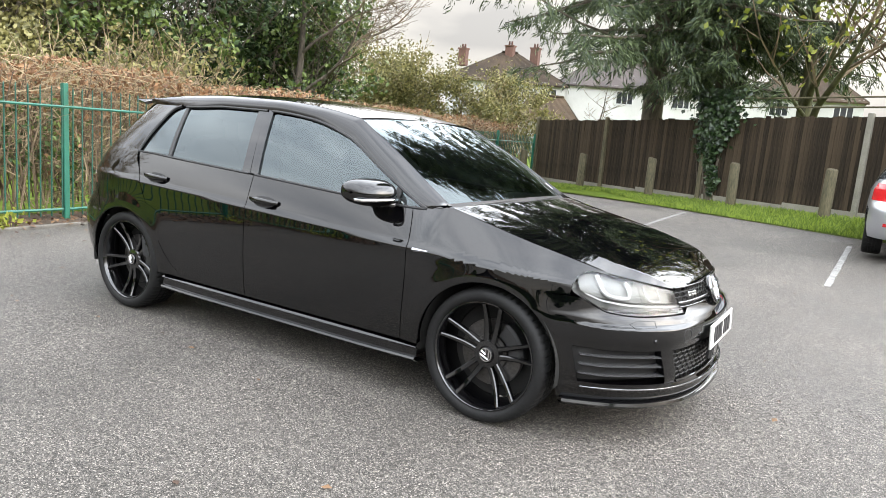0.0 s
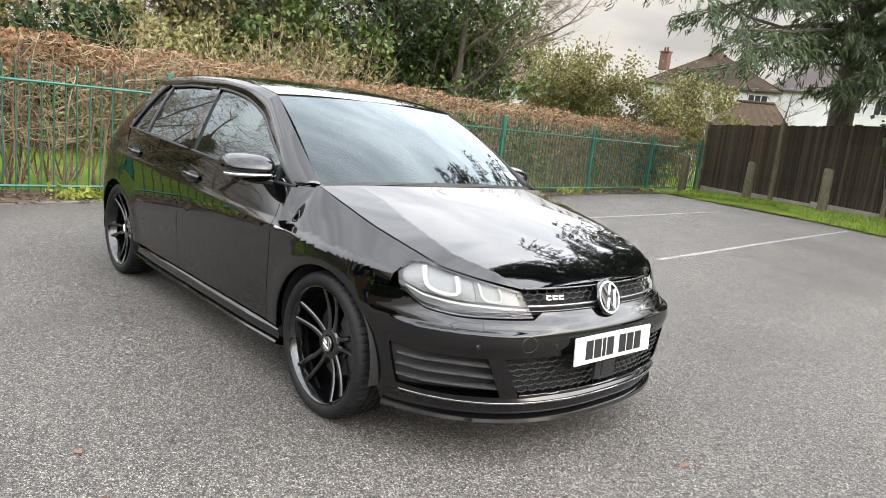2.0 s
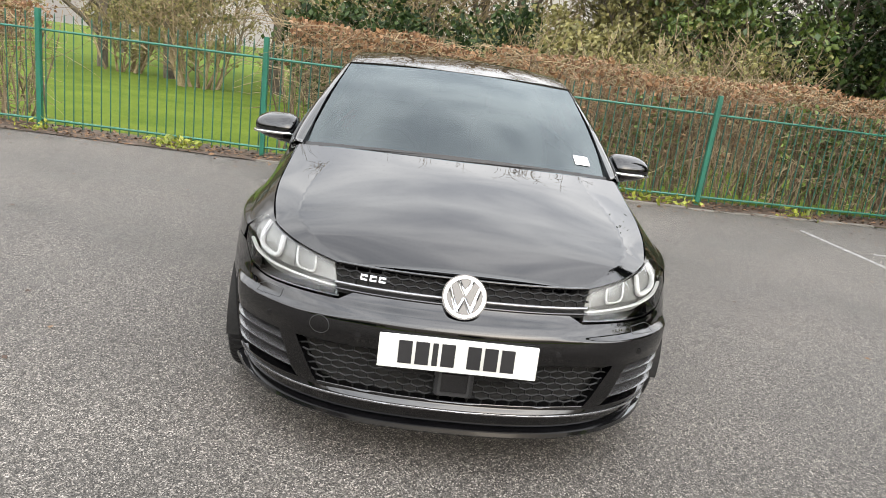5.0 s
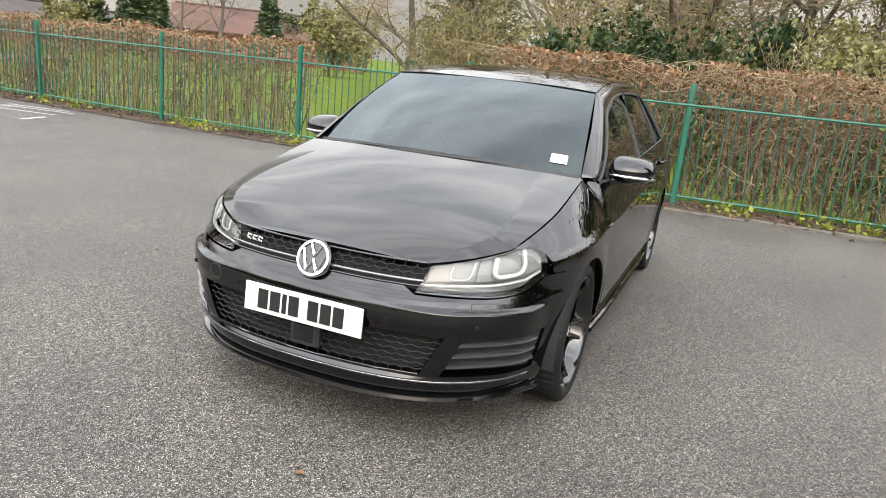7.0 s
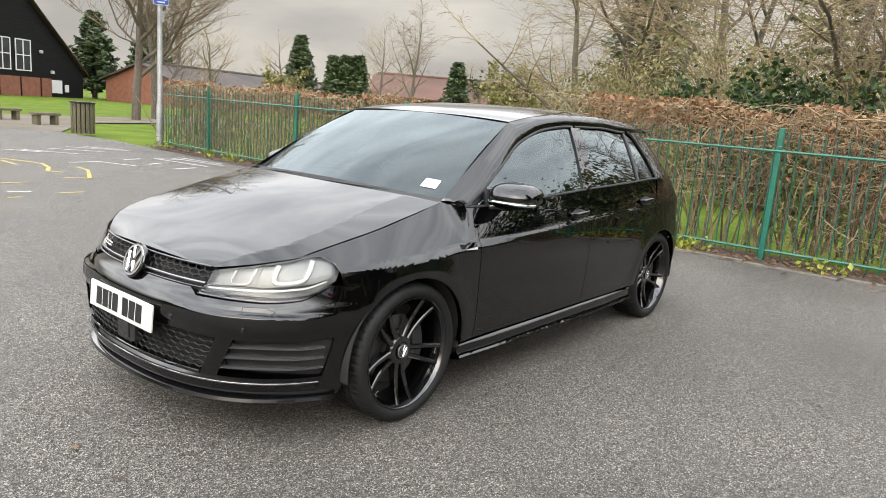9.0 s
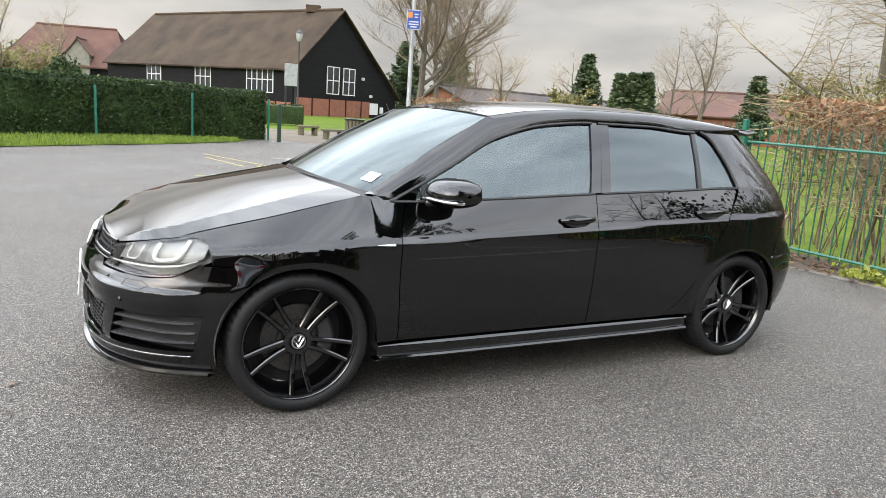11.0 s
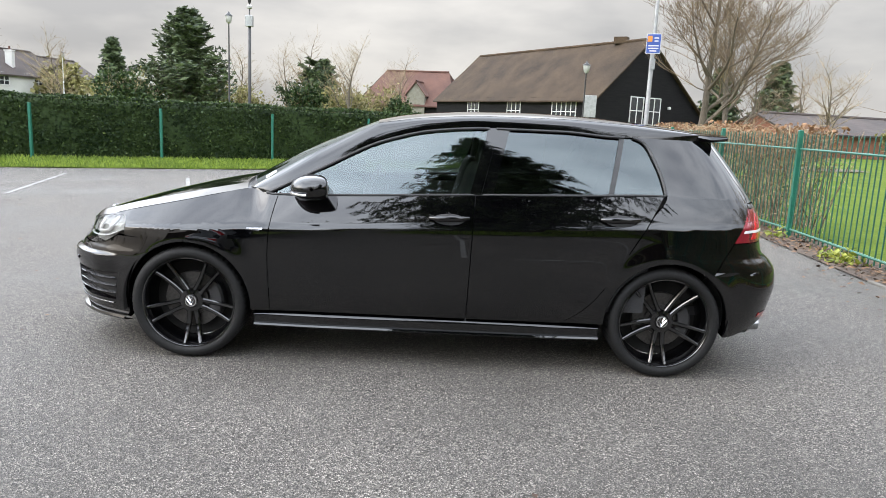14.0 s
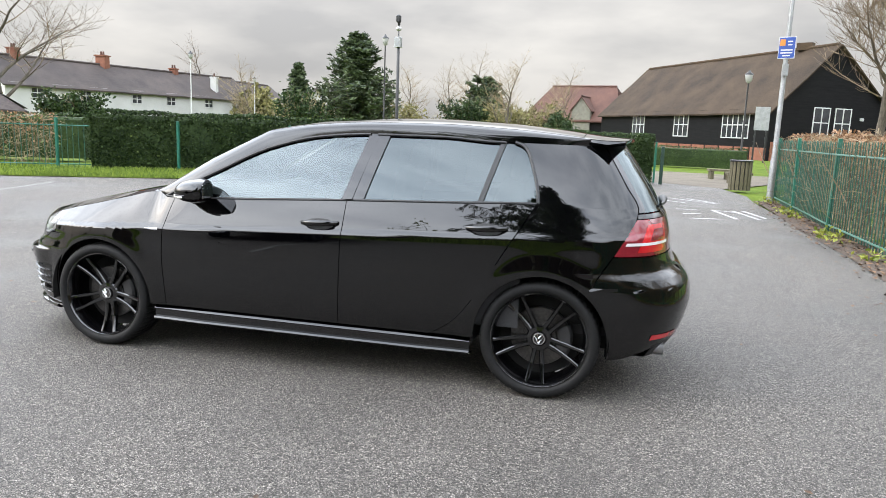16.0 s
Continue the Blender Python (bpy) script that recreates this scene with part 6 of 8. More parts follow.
def cabin(car):
    """What shows through the glass: facia, wheel, seats, belts, mirror."""
    inner = part("cabin", Shape().box((-0.45, 0, 0.36), (2.7, 1.45, 0.05)), CABIN, car)
    for s in (1, -1):
        P = []
        for x in np.linspace(0.85, -1.2, 20):
            P.append([(x, s * (float(side_y(x, z)) - 0.055), z) for z in (0.36, 0.6, 0.80, 0.915)])
        part("door_trim", Shape().grid(np.array(P)), CABIN, inner, smooth=50)
    x = np.linspace(-0.68, 0.68, 30)
    prof = [(1.05, 0.90), (0.98, 0.948), (0.85, 0.955), (0.72, 0.945), (0.64, 0.915), (0.61, 0.85), (0.64, 0.70), (0.75, 0.55)]
    P = np.array([[(px - 0.10 * abs(y / 0.7) ** 2, y, pz + (0.028 * math.exp(-((y + 0.36) / 0.16) ** 2) if pz > 0.9 else 0)) for px, pz in prof] for y in x])
    part("dashboard", Shape().grid(P, flip=True), CABIN, inner, "dark grey dashboard", smooth=50)
    # steering wheel on the car's right
    c, ax = np.array([0.46, -0.36, 0.86]), radians(24)
    a = np.linspace(0, 2 * np.pi, 41)
    ring = np.stack([c[0] - 0.185 * np.sin(a) * math.sin(ax), c[1] + 0.185 * np.cos(a), c[2] + 0.185 * np.sin(a) * math.cos(ax)], -1)
    part("steering_wheel", Shape().pipe(ring, 0.016, 8).box((0.47, -0.36, 0.855), (0.05, 0.15, 0.11), bevel=0.02).box((0.47, -0.36, 0.86), (0.025, 0.34, 0.035)), CABIN, inner, "three-spoke steering wheel", smooth=50)

    def cushion(cx, cy, cz, sx, sy, sz, lean):
        n = 14
        a_, b_ = np.linspace(-np.pi / 2, np.pi / 2, n), np.arange(2 * n) * np.pi / n
        A, B = np.meshgrid(a_, b_, indexing="ij")
        sp = lambda v, p: np.sign(v) * np.abs(v) ** p
        X, Y, Z = sx / 2 * sp(np.cos(A), 0.5) * sp(np.cos(B), 0.5), sy / 2 * sp(np.cos(A), 0.5) * sp(np.sin(B), 0.5), sz / 2 * sp(np.sin(A), 0.5)
        l = radians(lean)
        return np.stack([cx + X * math.cos(l) - Z * math.sin(l), cy + Y, cz + X * math.sin(l) + Z * math.cos(l)], -1)
    for cx, ys in ((-0.10, (-0.37, 0.37)), (-0.92, (-0.42, 0.0, 0.42))):
        for cy in ys:
            sh = Shape()
            sh.grid(cushion(cx + 0.22, cy, 0.55, 0.52, 0.50, 0.16, 0), wrap=True)
            sh.grid(cushion(cx - 0.10, cy, 0.84, 0.14, 0.48 if cx > -0.5 else 0.40, 0.60, 14), wrap=True)
            seat = part("seat", sh, SEATCLOTH, inner, "charcoal cloth seat", smooth=60)
            part("headrest", Shape().grid(cushion(cx - 0.205, cy, 1.185, 0.10, 0.26, 0.17, 10), wrap=True), SEATCLOTH, seat, smooth=60)
    part("rear_view_mirror", Shape().box((0.40, 0, 1.27), (0.03, 0.23, 0.06), bevel=0.012), CABIN, inner, "rear-view mirror")
    part("parcel_shelf", Shape().box((-1.38, 0, 0.93), (0.50, 1.2, 0.02)), CABIN, inner)


def wheel():
    """The meshes of one alloy wheel, axis along y, its face towards +y."""
    out = {}
    n = 72
    a = np.arange(n) * 2 * np.pi / n

    def lathe(prof, blocks=False):
        a = np.arange(n * 4 if blocks else n) * 2 * np.pi / (n * 4 if blocks else n)
        m = len(a)
        cut = 0.0045 * (np.arange(m) % 5 == 0)
        P = np.stack([np.stack([np.cos(a) * (r - cut * (r > 0.303)), np.full(m, y), np.sin(a) * (r - cut * (r > 0.303))], -1) for r, y in prof])
        return Shape().grid(P, wrap=True)
    tyre = [(0.250, 0.086), (0.254, 0.100), (0.262, 0.108), (0.274, 0.112), (0.287, 0.111), (0.300, 0.105), (0.309, 0.094), (0.313, 0.080), (0.3145, 0.045), (0.3145, 0.041), (0.308, 0.040), (0.308, 0.034), (0.3145, 0.033),
            (0.315, 0.004), (0.308, 0.003), (0.308, -0.003), (0.315, -0.004), (0.3145, -0.033), (0.308, -0.034), (0.308, -0.040), (0.3145, -0.041), (0.313, -0.080), (0.300, -0.105), (0.272, -0.112), (0.250, -0.09)]
    sh = lathe(tyre, True)
    out["tyre"] = sh.mesh("tyre", 40)
    rim = [(0.255, 0.094), (0.253, 0.102), (0.248, 0.103), (0.243, 0.097), (0.239, 0.082), (0.231, 0.060), (0.224, 0.02), (0.221, -0.06), (0.238, -0.09)]
    out["rim"] = lathe(rim).mesh("rim", 35)
    # five pairs of spokes, and the hub
    sp = Shape()
    for i in range(5):
        for sgn in (1, -1):
            base = i * 2 * np.pi / 5 - np.pi / 2
            P = []
            for t in np.linspace(0, 1, 8):
                r = lerp(0.058, 0.240, t)
                off = sgn * lerp(0.018, 0.043, t ** 1.3)
                w = lerp(0.0125, 0.0098, t)
                y = lerp(0.052, 0.088, t ** 1.6) - 0.006 * math.sin(t * math.pi)
                dpt = lerp(0.045, 0.022, t)
                er, et = np.array([math.cos(base), 0, math.sin(base)]), np.array([-math.sin(base), 0, math.cos(base)])
                c = er * r + et * off
                ring = [c - et * w + [0, y - 0.005, 0], c - et * (w - 0.005) + [0, y, 0], c + et * (w - 0.005) + [0, y, 0], c + et * w + [0, y - 0.005, 0], c + et * w * 0.9 + [0, y - dpt, 0], c - et * w * 0.9 + [0, y - dpt, 0]]
                P.append(ring)
            sp.grid(np.array(P), wrap=True)
    out["spokes"] = sp.mesh("spoke_star", 40)
    out["hub"] = lathe([(0.066, 0.0), (0.068, 0.045), (0.062, 0.053), (0.040, 0.056), (0.036, 0.050), (0.0, 0.050)]).mesh("hub", 35)
    out["cap"] = lathe([(0.033, 0.050), (0.033, 0.060), (0.029, 0.063), (0.0, 0.063)]).mesh("cap", 30)
    out["cap_ring"] = lathe([(0.0315, 0.060), (0.0315, 0.0655), (0.027, 0.0655), (0.027, 0.062)]).mesh("cap_ring", 30)
    bars = Shape()
    for p, q in (((-0.024, 0.012), (0.0, -0.024)), ((0.024, 0.012), (0.0, -0.024)), ((-0.012, 0.024), (0.0, 0.0)), ((0.012, 0.024), (0.0, 0.0))):
        bars.tubes([(p[0], 0.064, p[1])], [(q[0], 0.064, q[1])], 0.003, 0.003, 4)
    out["cap_bars"] = bars.mesh("cap_bars")
    out["bolt"] = Shape().rod((0, 0.040, 0), (0, 0.052, 0), 0.009, 0.008, 6).mesh("bolt")
    out["disc"] = lathe([(0.156, -0.020), (0.156, 0.004), (0.155, 0.006), (0.088, 0.006), (0.085, 0.020), (0.0, 0.020)]).mesh("disc", 30)
    cal = Shape()
    t = np.linspace(-0.55, 0.55, 12)
    P = np.stack([np.stack([-np.cos(t) * r, np.full(12, y), np.sin(t) * r], -1) for r, y in ((0.100, -0.03), (0.100, 0.030), (0.112, 0.038), (0.160, 0.036), (0.172, 0.024), (0.172, -0.03))])
    cal.grid(P)
    out["caliper"] = cal.mesh("caliper", 40)
    out["back"] = lathe([(0.221, -0.05), (0.0, -0.05)]).mesh("back")
    return out


def fit_wheel(car, me, x, s):
    spin = {(1, 1): 3, (1, -1): -32, (-1, 1): -2, (-1, -1): 5}[(1 if x > 0 else -1, s)]
    w = new("wheel")
    w.parent = car
    w.matrix_basis = pose(x, s * 0.768, 0.315, 0, spin, 0) @ Matrix.Rotation(0 if s > 0 else math.pi, 4, "Z")
    tyre = part("tyre", me["tyre"], RUBBER, w, "black low-profile tyre")
    part("rim", me["rim"], RIMBLACK, w, "gloss black alloy rim")
    part("spoke_star", me["spokes"], RIMBLACK, w, "five twin gloss black spokes")
    part("hub", me["hub"], RIMBLACK, w)
    part("centre_cap", me["cap"], GLOSSBLACK, w, "round centre cap")
    part("cap_ring", me["cap_ring"], CHROME, w)
    part("cap_bars", me["cap_bars"], CHROME, w)
    part("brake_disc", me["disc"], DISC, w, "steel brake disc")
    part("caliper", me["caliper"], PLASTIC, w)
    part("dust_shield", me["back"], LINER, w)
    for i in range(5):
        b = part("wheel_bolt", me["bolt"], BLACKMETAL, w)
        an = i * 2 * math.pi / 5 - math.pi / 2 + math.pi / 5
        b.location = (math.cos(an) * 0.053, 0, math.sin(an) * 0.053)


CAR = build_car()

# ---- trees and shrubs ----
def limbs(rng, base, height, r, levels=4, children=5, spread=0.75, up=0.35, droop=0.0, first=0.25, ratio=0.62, lean=(0, 0)):
    """Segments of a branching tree: arrays of ends and radii, and the tips of the last order."""
    A, B, R0, R1, tips = [], [], [], [], []
    todo = [(np.array(base, float), np.array([lean[0], lean[1], 1.0]), height * 0.62, r, 0)]
    while todo:
        p, d, ln, rad, lev = todo.pop()
        d = d / np.linalg.norm(d)
        steps = 5 if lev < 2 else 3
        nodes = [p]
        for k in range(steps):
            g = up if lev < levels - 1 else up - droop
            d = d + rng.normal(0, 0.13 if lev else 0.06, 3) + np.array([0, 0, g * 0.18])
            d = d / np.linalg.norm(d)
            q = nodes[-1] + d * ln / steps
            A.append(nodes[-1])
            B.append(q)
            R0.append(rad * (1 - 0.65 * k / steps))
            R1.append(rad * (1 - 0.65 * (k + 1) / steps))
            nodes.append(q)
        if lev >= levels:
            tips.extend(nodes[1:])
            continue
        n = children + rng.randint(-1, 2)
        for i in range(n):
            t = first + (1 - first) * (i + rng.rand()) / n
            k = min(int(t * steps), steps - 1)
            q = nodes[k] + (nodes[k + 1] - nodes[k]) * (t * steps - k)
            az = rng.uniform(0, 2 * np.pi)
            dd = nodes[k + 1] - nodes[k]
            dd = dd / np.linalg.norm(dd)
            side = np.array([np.cos(az), np.sin(az), 0.15])
            nd = dd * (1 - spread) + side * spread
            todo.append((q, nd, ln * ratio * rng.uniform(0.75, 1.15) * (1.15 - 0.4 * t), rad * (1 - 0.6 * t) * 0.55, lev + 1))
        todo.append((nodes[-1], d, ln * ratio * 0.8, rad * 0.35, lev + 1))
    return np.array(A), np.array(B), np.array(R0), np.array(R1), np.array(tips)


def bare_tree(x, y, h, r, seed, bark, twig, label, levels=4, children=5, spread=0.7, up=0.4, droop=0.0, lean=(0, 0), leaf=None, n_leaf=0, leaf_size=0.06, first=0.25, z=0.0):
    rng = np.random.RandomState(seed)
    A, B, R0, R1, tips = limbs(rng, (0, 0, -0.1), h, r, levels, children, spread, up, droop, first, lean=lean)
    t = thing("tree", label, "tree", at=(x, y, z))
    big = R0 > r * 0.16
    part("trunk", Shape().tubes(A[big], B[big], R0[big], R1[big], 8), bark, t, smooth=60)
    sm = ~big
    part("crown", Shape().tubes(A[sm], B[sm], np.maximum(R0[sm], 0.006), np.maximum(R1[sm], 0.004), 4), twig, t)["kind"] = "stuff"
    if leaf is not None:
        c = tips[rng.randint(0, len(tips), n_leaf)] + rng.normal(0, 0.14, (n_leaf, 3))
        part("foliage", Shape().leaves(c, leaf_size, rng=rng), leaf, t)["kind"] = "stuff"
    return t


def shrub(x, y, h, w, seed, leaf, twig, label, n_leaf=9000, leaf_size=0.085, z=0.0, stems=9, name="shrub"):
    """A many-stemmed bush with leaves in uneven clumps and gaps between."""
    rng = np.random.RandomState(seed)
    t = thing(name, label, "shrub", at=(x, y, z))
    A, B, R0, R1, tips = [], [], [], [], []
    for k in range(stems):
        az = rng.uniform(0, 2 * np.pi)
        o = rng.uniform(0, 0.25) * w
        a, b, r0, r1, tp = limbs(rng, (o * np.cos(az), o * np.sin(az), -0.1), h * rng.uniform(0.75, 1.05), 0.05 * h / 4, 2, 5, 0.62, 0.35, 0, 0.15, lean=(0.55 * np.cos(az) * w / h, 0.55 * np.sin(az) * w / h))
        A.append(a), B.append(b), R0.append(r0), R1.append(r1), tips.append(tp)
    A, B, R0, R1, tips = (np.concatenate(q) for q in (A, B, R0, R1, tips))
    part("stem_mass", Shape().tubes(A, B, np.maximum(R0, 0.008), np.maximum(R1, 0.005), 5), twig, t)["kind"] = "stuff"
    heart = tips[rng.randint(0, len(tips), 140)]
    c = heart[rng.randint(0, len(heart), n_leaf)] + rng.normal(0, 1, (n_leaf, 3)) * rng.uniform(0.10, 0.32, (n_leaf, 1)) * (h / 4) ** 0.5
    c[:, 2] = np.abs(c[:, 2])
    part("foliage", Shape().leaves(c, leaf_size, rng=rng), leaf, t)["kind"] = "stuff"
    return t


def conifer(x, y, h, reach, seed, label, z0=2.5, whorls=26, droop=0.5, trunk=0.35, z=0.0, spray=0.11, per=12, twigs=12, narrow=1.0, leaf=None, flat=False, lift=0.0, belly=0.8, skirt=0.0, sag=None):
    """A fir or spruce: limbs in uneven whorls, each with hanging needle sprays."""
    rng = np.random.RandomState(seed)
    t = thing("conifer_tree", label, "conifer", at=(x, y, z))
    part("trunk", Shape().tubes([(0, 0, -0.2), (0, 0, h * 0.4)], [(0, 0, h * 0.4), (0, 0, h * 0.97)], [trunk, trunk * 0.62], [trunk * 0.62, 0.03], 10), BARK, t, smooth=60)
    A, B, R, C, D = [], [], [], [], []
    for k in range(whorls):
        f = (k + rng.rand()) / whorls
        zz0 = z0 + (h - z0) * f
        reach_k = reach * (1 - f) ** belly * (1 - skirt * (1 - float(smoothstep(0.0, 0.25, f)))) * rng.uniform(0.65, 1.1) + 0.3
        for i in range(rng.randint(4, 7)):
            az = rng.uniform(0, 2 * np.pi)
            d = np.array([np.cos(az), np.sin(az), rng.uniform(0.0, 0.25) + lift])
            zz = min(zz0 + rng.normal(0, 0.9) * (h - z0) / whorls, h * 0.98)
            nodes = [np.array([0, 0, zz])]
            for s in range(6):
                d = d + np.array([0, 0, -(droop if sag is None else sag) * 0.14 + (0.16 if s > 3 else 0)]) + rng.normal(0, 0.05, 3)
                nodes.append(nodes[-1] + d / np.linalg.norm(d) * reach_k / 6)
            nodes = np.array(nodes)
            A.append(nodes[:-1]), B.append(nodes[1:]), R.append(np.linspace(0.045, 0.01, 6) * reach_k / 4 + 0.006)
            for j in range(twigs):
                q = 0.12 + 0.88 * (j + rng.rand()) / twigs
                kk = min(int(q * 6), 5)
                p = nodes[kk] + (nodes[kk + 1] - nodes[kk]) * (q * 6 - kk)
                side = np.array([-np.sin(az), np.cos(az), 0]) * rng.choice([-1, 1]) + np.array([np.cos(az), np.sin(az), 0]) * rng.uniform(0.1, 0.8)
                ln = rng.uniform(0.35, 0.9) * (0.35 + 0.16 * reach_k) * (1.1 - 0.5 * q)
                tip = p + side * ln * 0.75 + np.array([0, 0, (-0.1 if flat else -rng.uniform(0.2, 1.0) * droop) * ln])
                s = np.linspace(0.05, 1, per)[:, None]
                C.append(p + (tip - p) * s + rng.normal(0, 0.05, (per, 3)))
                D.append(np.repeat((tip - p)[None], per, 0))
    A, B, R = np.concatenate(A), np.concatenate(B), np.concatenate(R)
    part("limb_mass", Shape().tubes(A, B, R, R * 0.8, 5), BARK, t)["kind"] = "stuff"
    C, D = np.concatenate(C), np.concatenate(D)
    D = D / np.linalg.norm(D, axis=1, keepdims=True) + rng.normal(0, 0.35, D.shape)
    D = D / np.linalg.norm(D, axis=1, keepdims=True)
    W = np.cross(D, rng.normal(size=D.shape))
    W = W / np.linalg.norm(W, axis=1, keepdims=True)
    L = spray * rng.uniform(0.8, 1.7, (len(C), 1))
    w = L * 0.24 * narrow
    pts = np.stack([C - D * L, C + W * w, C + D * L * 1.1, C - W * w], 1)
    part("needle_mass", Shape().raw(pts.reshape(-1, 3), np.arange(4 * len(C)).reshape(-1, 4)), leaf or NEEDLE, t)["kind"] = "stuff"
    return t


def plant():
    # behind the boarded fence
    conifer(-2.95, 16.3, 24, 5.5, 101, "tall drooping dark-green conifer behind the boarded fence", z0=3.9, whorls=56, belly=0.55, droop=1.4, sag=0.6, trunk=0.31, per=30, twigs=24, spray=0.085, narrow=0.6)
    conifer(-1.0, 15.6, 27, 4.7, 102, "dark ivy-trunked conifer behind the boarded fence", z0=3.2, whorls=62, belly=0.55, droop=1.4, sag=0.5, trunk=0.28, per=30, twigs=22, spray=0.085, narrow=0.6, skirt=0.5)


    bare_tree(0.8, 16.0, 9.5, 0.24, 111, BARKMOSS, TWIG, "leaning mossy tree with sparse yellow-green leaves", levels=3, children=5, spread=0.55, up=0.5, lean=(0.1, 0.1), leaf=LEAFLIME, n_leaf=1600, leaf_size=0.10)
    bare_tree(1.5, 15.9, 9.0, 0.22, 112, BARKMOSS, TWIG, "leaning mossy trunk with bare branches", levels=3, children=5, spread=0.55, up=0.5, lean=(0.6, 0.0), leaf=LEAFLIME, n_leaf=900, leaf_size=0.10)
    bare_tree(-5.0, 17.6, 3.4, 0.07, 113, BARK, TWIG, "small bare garden tree over the fence top", levels=3, children=4, spread=0.7)
    shrub(-16.5, 22.0, 5.6, 3.2, 121, LEAFOLIVE, TWIGTAN, "tall brown-green shrub behind the hedge", 20000, 0.085)
    shrub(-13.3, 24.0, 4.5, 3.2, 122, LEAFOLIVE, TWIGTAN, "low brown-green shrub by the fence corner", 15000, 0.08)
    shrub(-10.8, 23.2, 3.5, 2.6, 123, LEAFOLIVE, TWIGTAN, "olive-brown shrub in the garden", 7000, 0.085)
    # evergreen bank and bare trees behind the green fence
    for i, (x, y, h, w) in enumerate(((-13.4, 13.2, 6.2, 3.0), (-13.8, 10.6, 7.0, 3.0), (-14.2, 7.8, 6.6, 3.0), (-15.0, 5.6, 6.0, 2.4))):
        shrub(x, y, h, w, 131 + i, (LEAFGREEN, LEAFDARK, LEAFGREEN, LEAFOLIVE)[i], BARK, "large dark glossy-leaved evergreen behind the hedge", 9500, 0.11, stems=12)
    bare_tree(-14.0, 15.2, 9.5, 0.2, 141, BARK, TWIG, "bare spreading tree beside the evergreens", levels=4, children=5, spread=0.75, up=0.35)
    bare_tree(-12.2, 11.8, 8.0, 0.16, 142, BARK, TWIG, "bare tree rising through the evergreens", levels=4, children=4, spread=0.6)
    shrub(-11.4, 0.6, 3.0, 2.4, 145, LEAFDARK, TWIG, "dark green laurel shrub in the park", 9000, 0.09)
    shrub(-12.2, 3.4, 3.2, 2.0, 146, LEAFOLIVE, TWIG, "green ivy-clad shrub in the park", 8000, 0.09)
    shrub(-10.6, -1.6, 2.5, 2.0, 147, LEAFDARK, TWIG, "low dark green laurel in the park", 7000, 0.09)
    for i, (x, y, h) in enumerate(((-15.5, 2.2, 9.5), (-16.5, -0.8, 10), (-18.5, -4.6, 11), (-19.8, -8.4, 11), (-22.0, -11.5, 10), (-17.5, 6.0, 10), (-21, 1.5, 12), (-24, -6, 12))):
        bare_tree(x, y, h, 0.20, 151 + i, BARK, TWIGTAN, "bare tan-twigged tree with fine drooping branches", levels=4, children=6, spread=0.62, up=0.45, droop=1.1, first=0.12)
    for i, (x, y, h) in enumerate(((-14.6, -2.6, 4.2), (-16.2, 3.8, 4.5), (-17.0, -6.6, 4.0), (-20.5, -10.2, 3.6), (-15.6, 0.6, 4.4), (-10.2, 4.6, 3.0), (-10.6, 2.4, 2.8), (-11.2, 7.2, 3.4))):
        shrub(x, y, h, 2.6, 171 + i, LEAFOLIVE, TWIGTAN, "tangled tan thicket of bare shoots", 2600, 0.07, stems=16)
    conifer(-27.5, -3.4, 9.5, 4.2, 181, "flat-limbed cedar in the park", z0=1.8, whorls=11, droop=0.2, trunk=0.22, flat=True, per=10, twigs=14, spray=0.14)
    conifer(-29, -11.5, 10.5, 3.2, 182, "dark conifer in the park", z0=1.5, whorls=40, droop=0.3, trunk=0.22, per=6, twigs=10, spray=0.18, lift=0.2)
    # towards the hall
    bare_tree(-11.3, -26.0, 10.5, 0.20, 191, BARK, TWIG, "large bare tree with spreading branches by the path", levels=4, children=7, spread=0.55, up=0.55, first=0.15, lean=(0.10, 0.05))
    bare_tree(-13.0, -27.6, 9.5, 0.17, 195, BARK, TWIG, "second bare trunk with fine branches by the path", levels=4, children=7, spread=0.55, up=0.55, first=0.15, lean=(-0.10, 0.0))
    bare_tree(-38, -35, 8.6, 0.2, 192, BARK, TWIG, "slender bare birch in the park", levels=4, children=5, spread=0.5, up=0.3, droop=0.8)
    for i, (x, y, h, w) in enumerate(((-34.4, -43.9, 6.3, 2.0), (-36.4, -42.1, 4.9, 1.2), (-37.2, -41.4, 5.0, 1.2), (-37.9, -40.7, 5.1, 1.2), (-43.4, -34.6, 5.2, 1.5))):
        conifer(x, y, h, w, 201 + i, "dense upright dark-green conifer", z0=0.2, whorls=50, droop=0.0, trunk=0.12, per=5, twigs=8, spray=0.17, narrow=1.2, lift=0.3, belly=1.0)
    conifer(20.4, -53.7, 8.9, 4.6, 211, "broad bushy green conifer beyond the hedge", z0=0.2, whorls=60, droop=-0.2, trunk=0.2, per=6, twigs=11, spray=0.2, narrow=1.1, lift=0.3, belly=0.7)
    conifer(37, -77, 8.6, 2.4, 212, "dark conifer by the white houses", z0=0.3, whorls=44, droop=0.0, trunk=0.2, per=5, twigs=8, spray=0.25, narrow=1.4, lift=0.35)
    conifer(16.1, -88.9, 8.0, 4.5, 218, "broad dark conifer beyond the hedge", z0=0.3, whorls=40, droop=0.0, trunk=0.2, per=5, twigs=9, spray=0.3, narrow=1.4, lift=0.2, belly=0.5)
    conifer(12, -70, 7.0, 1.2, 213, "thin dark conifer far beyond the hedge", z0=1.5, whorls=10, droop=0.3, trunk=0.14, per=7, twigs=7, spray=0.22)
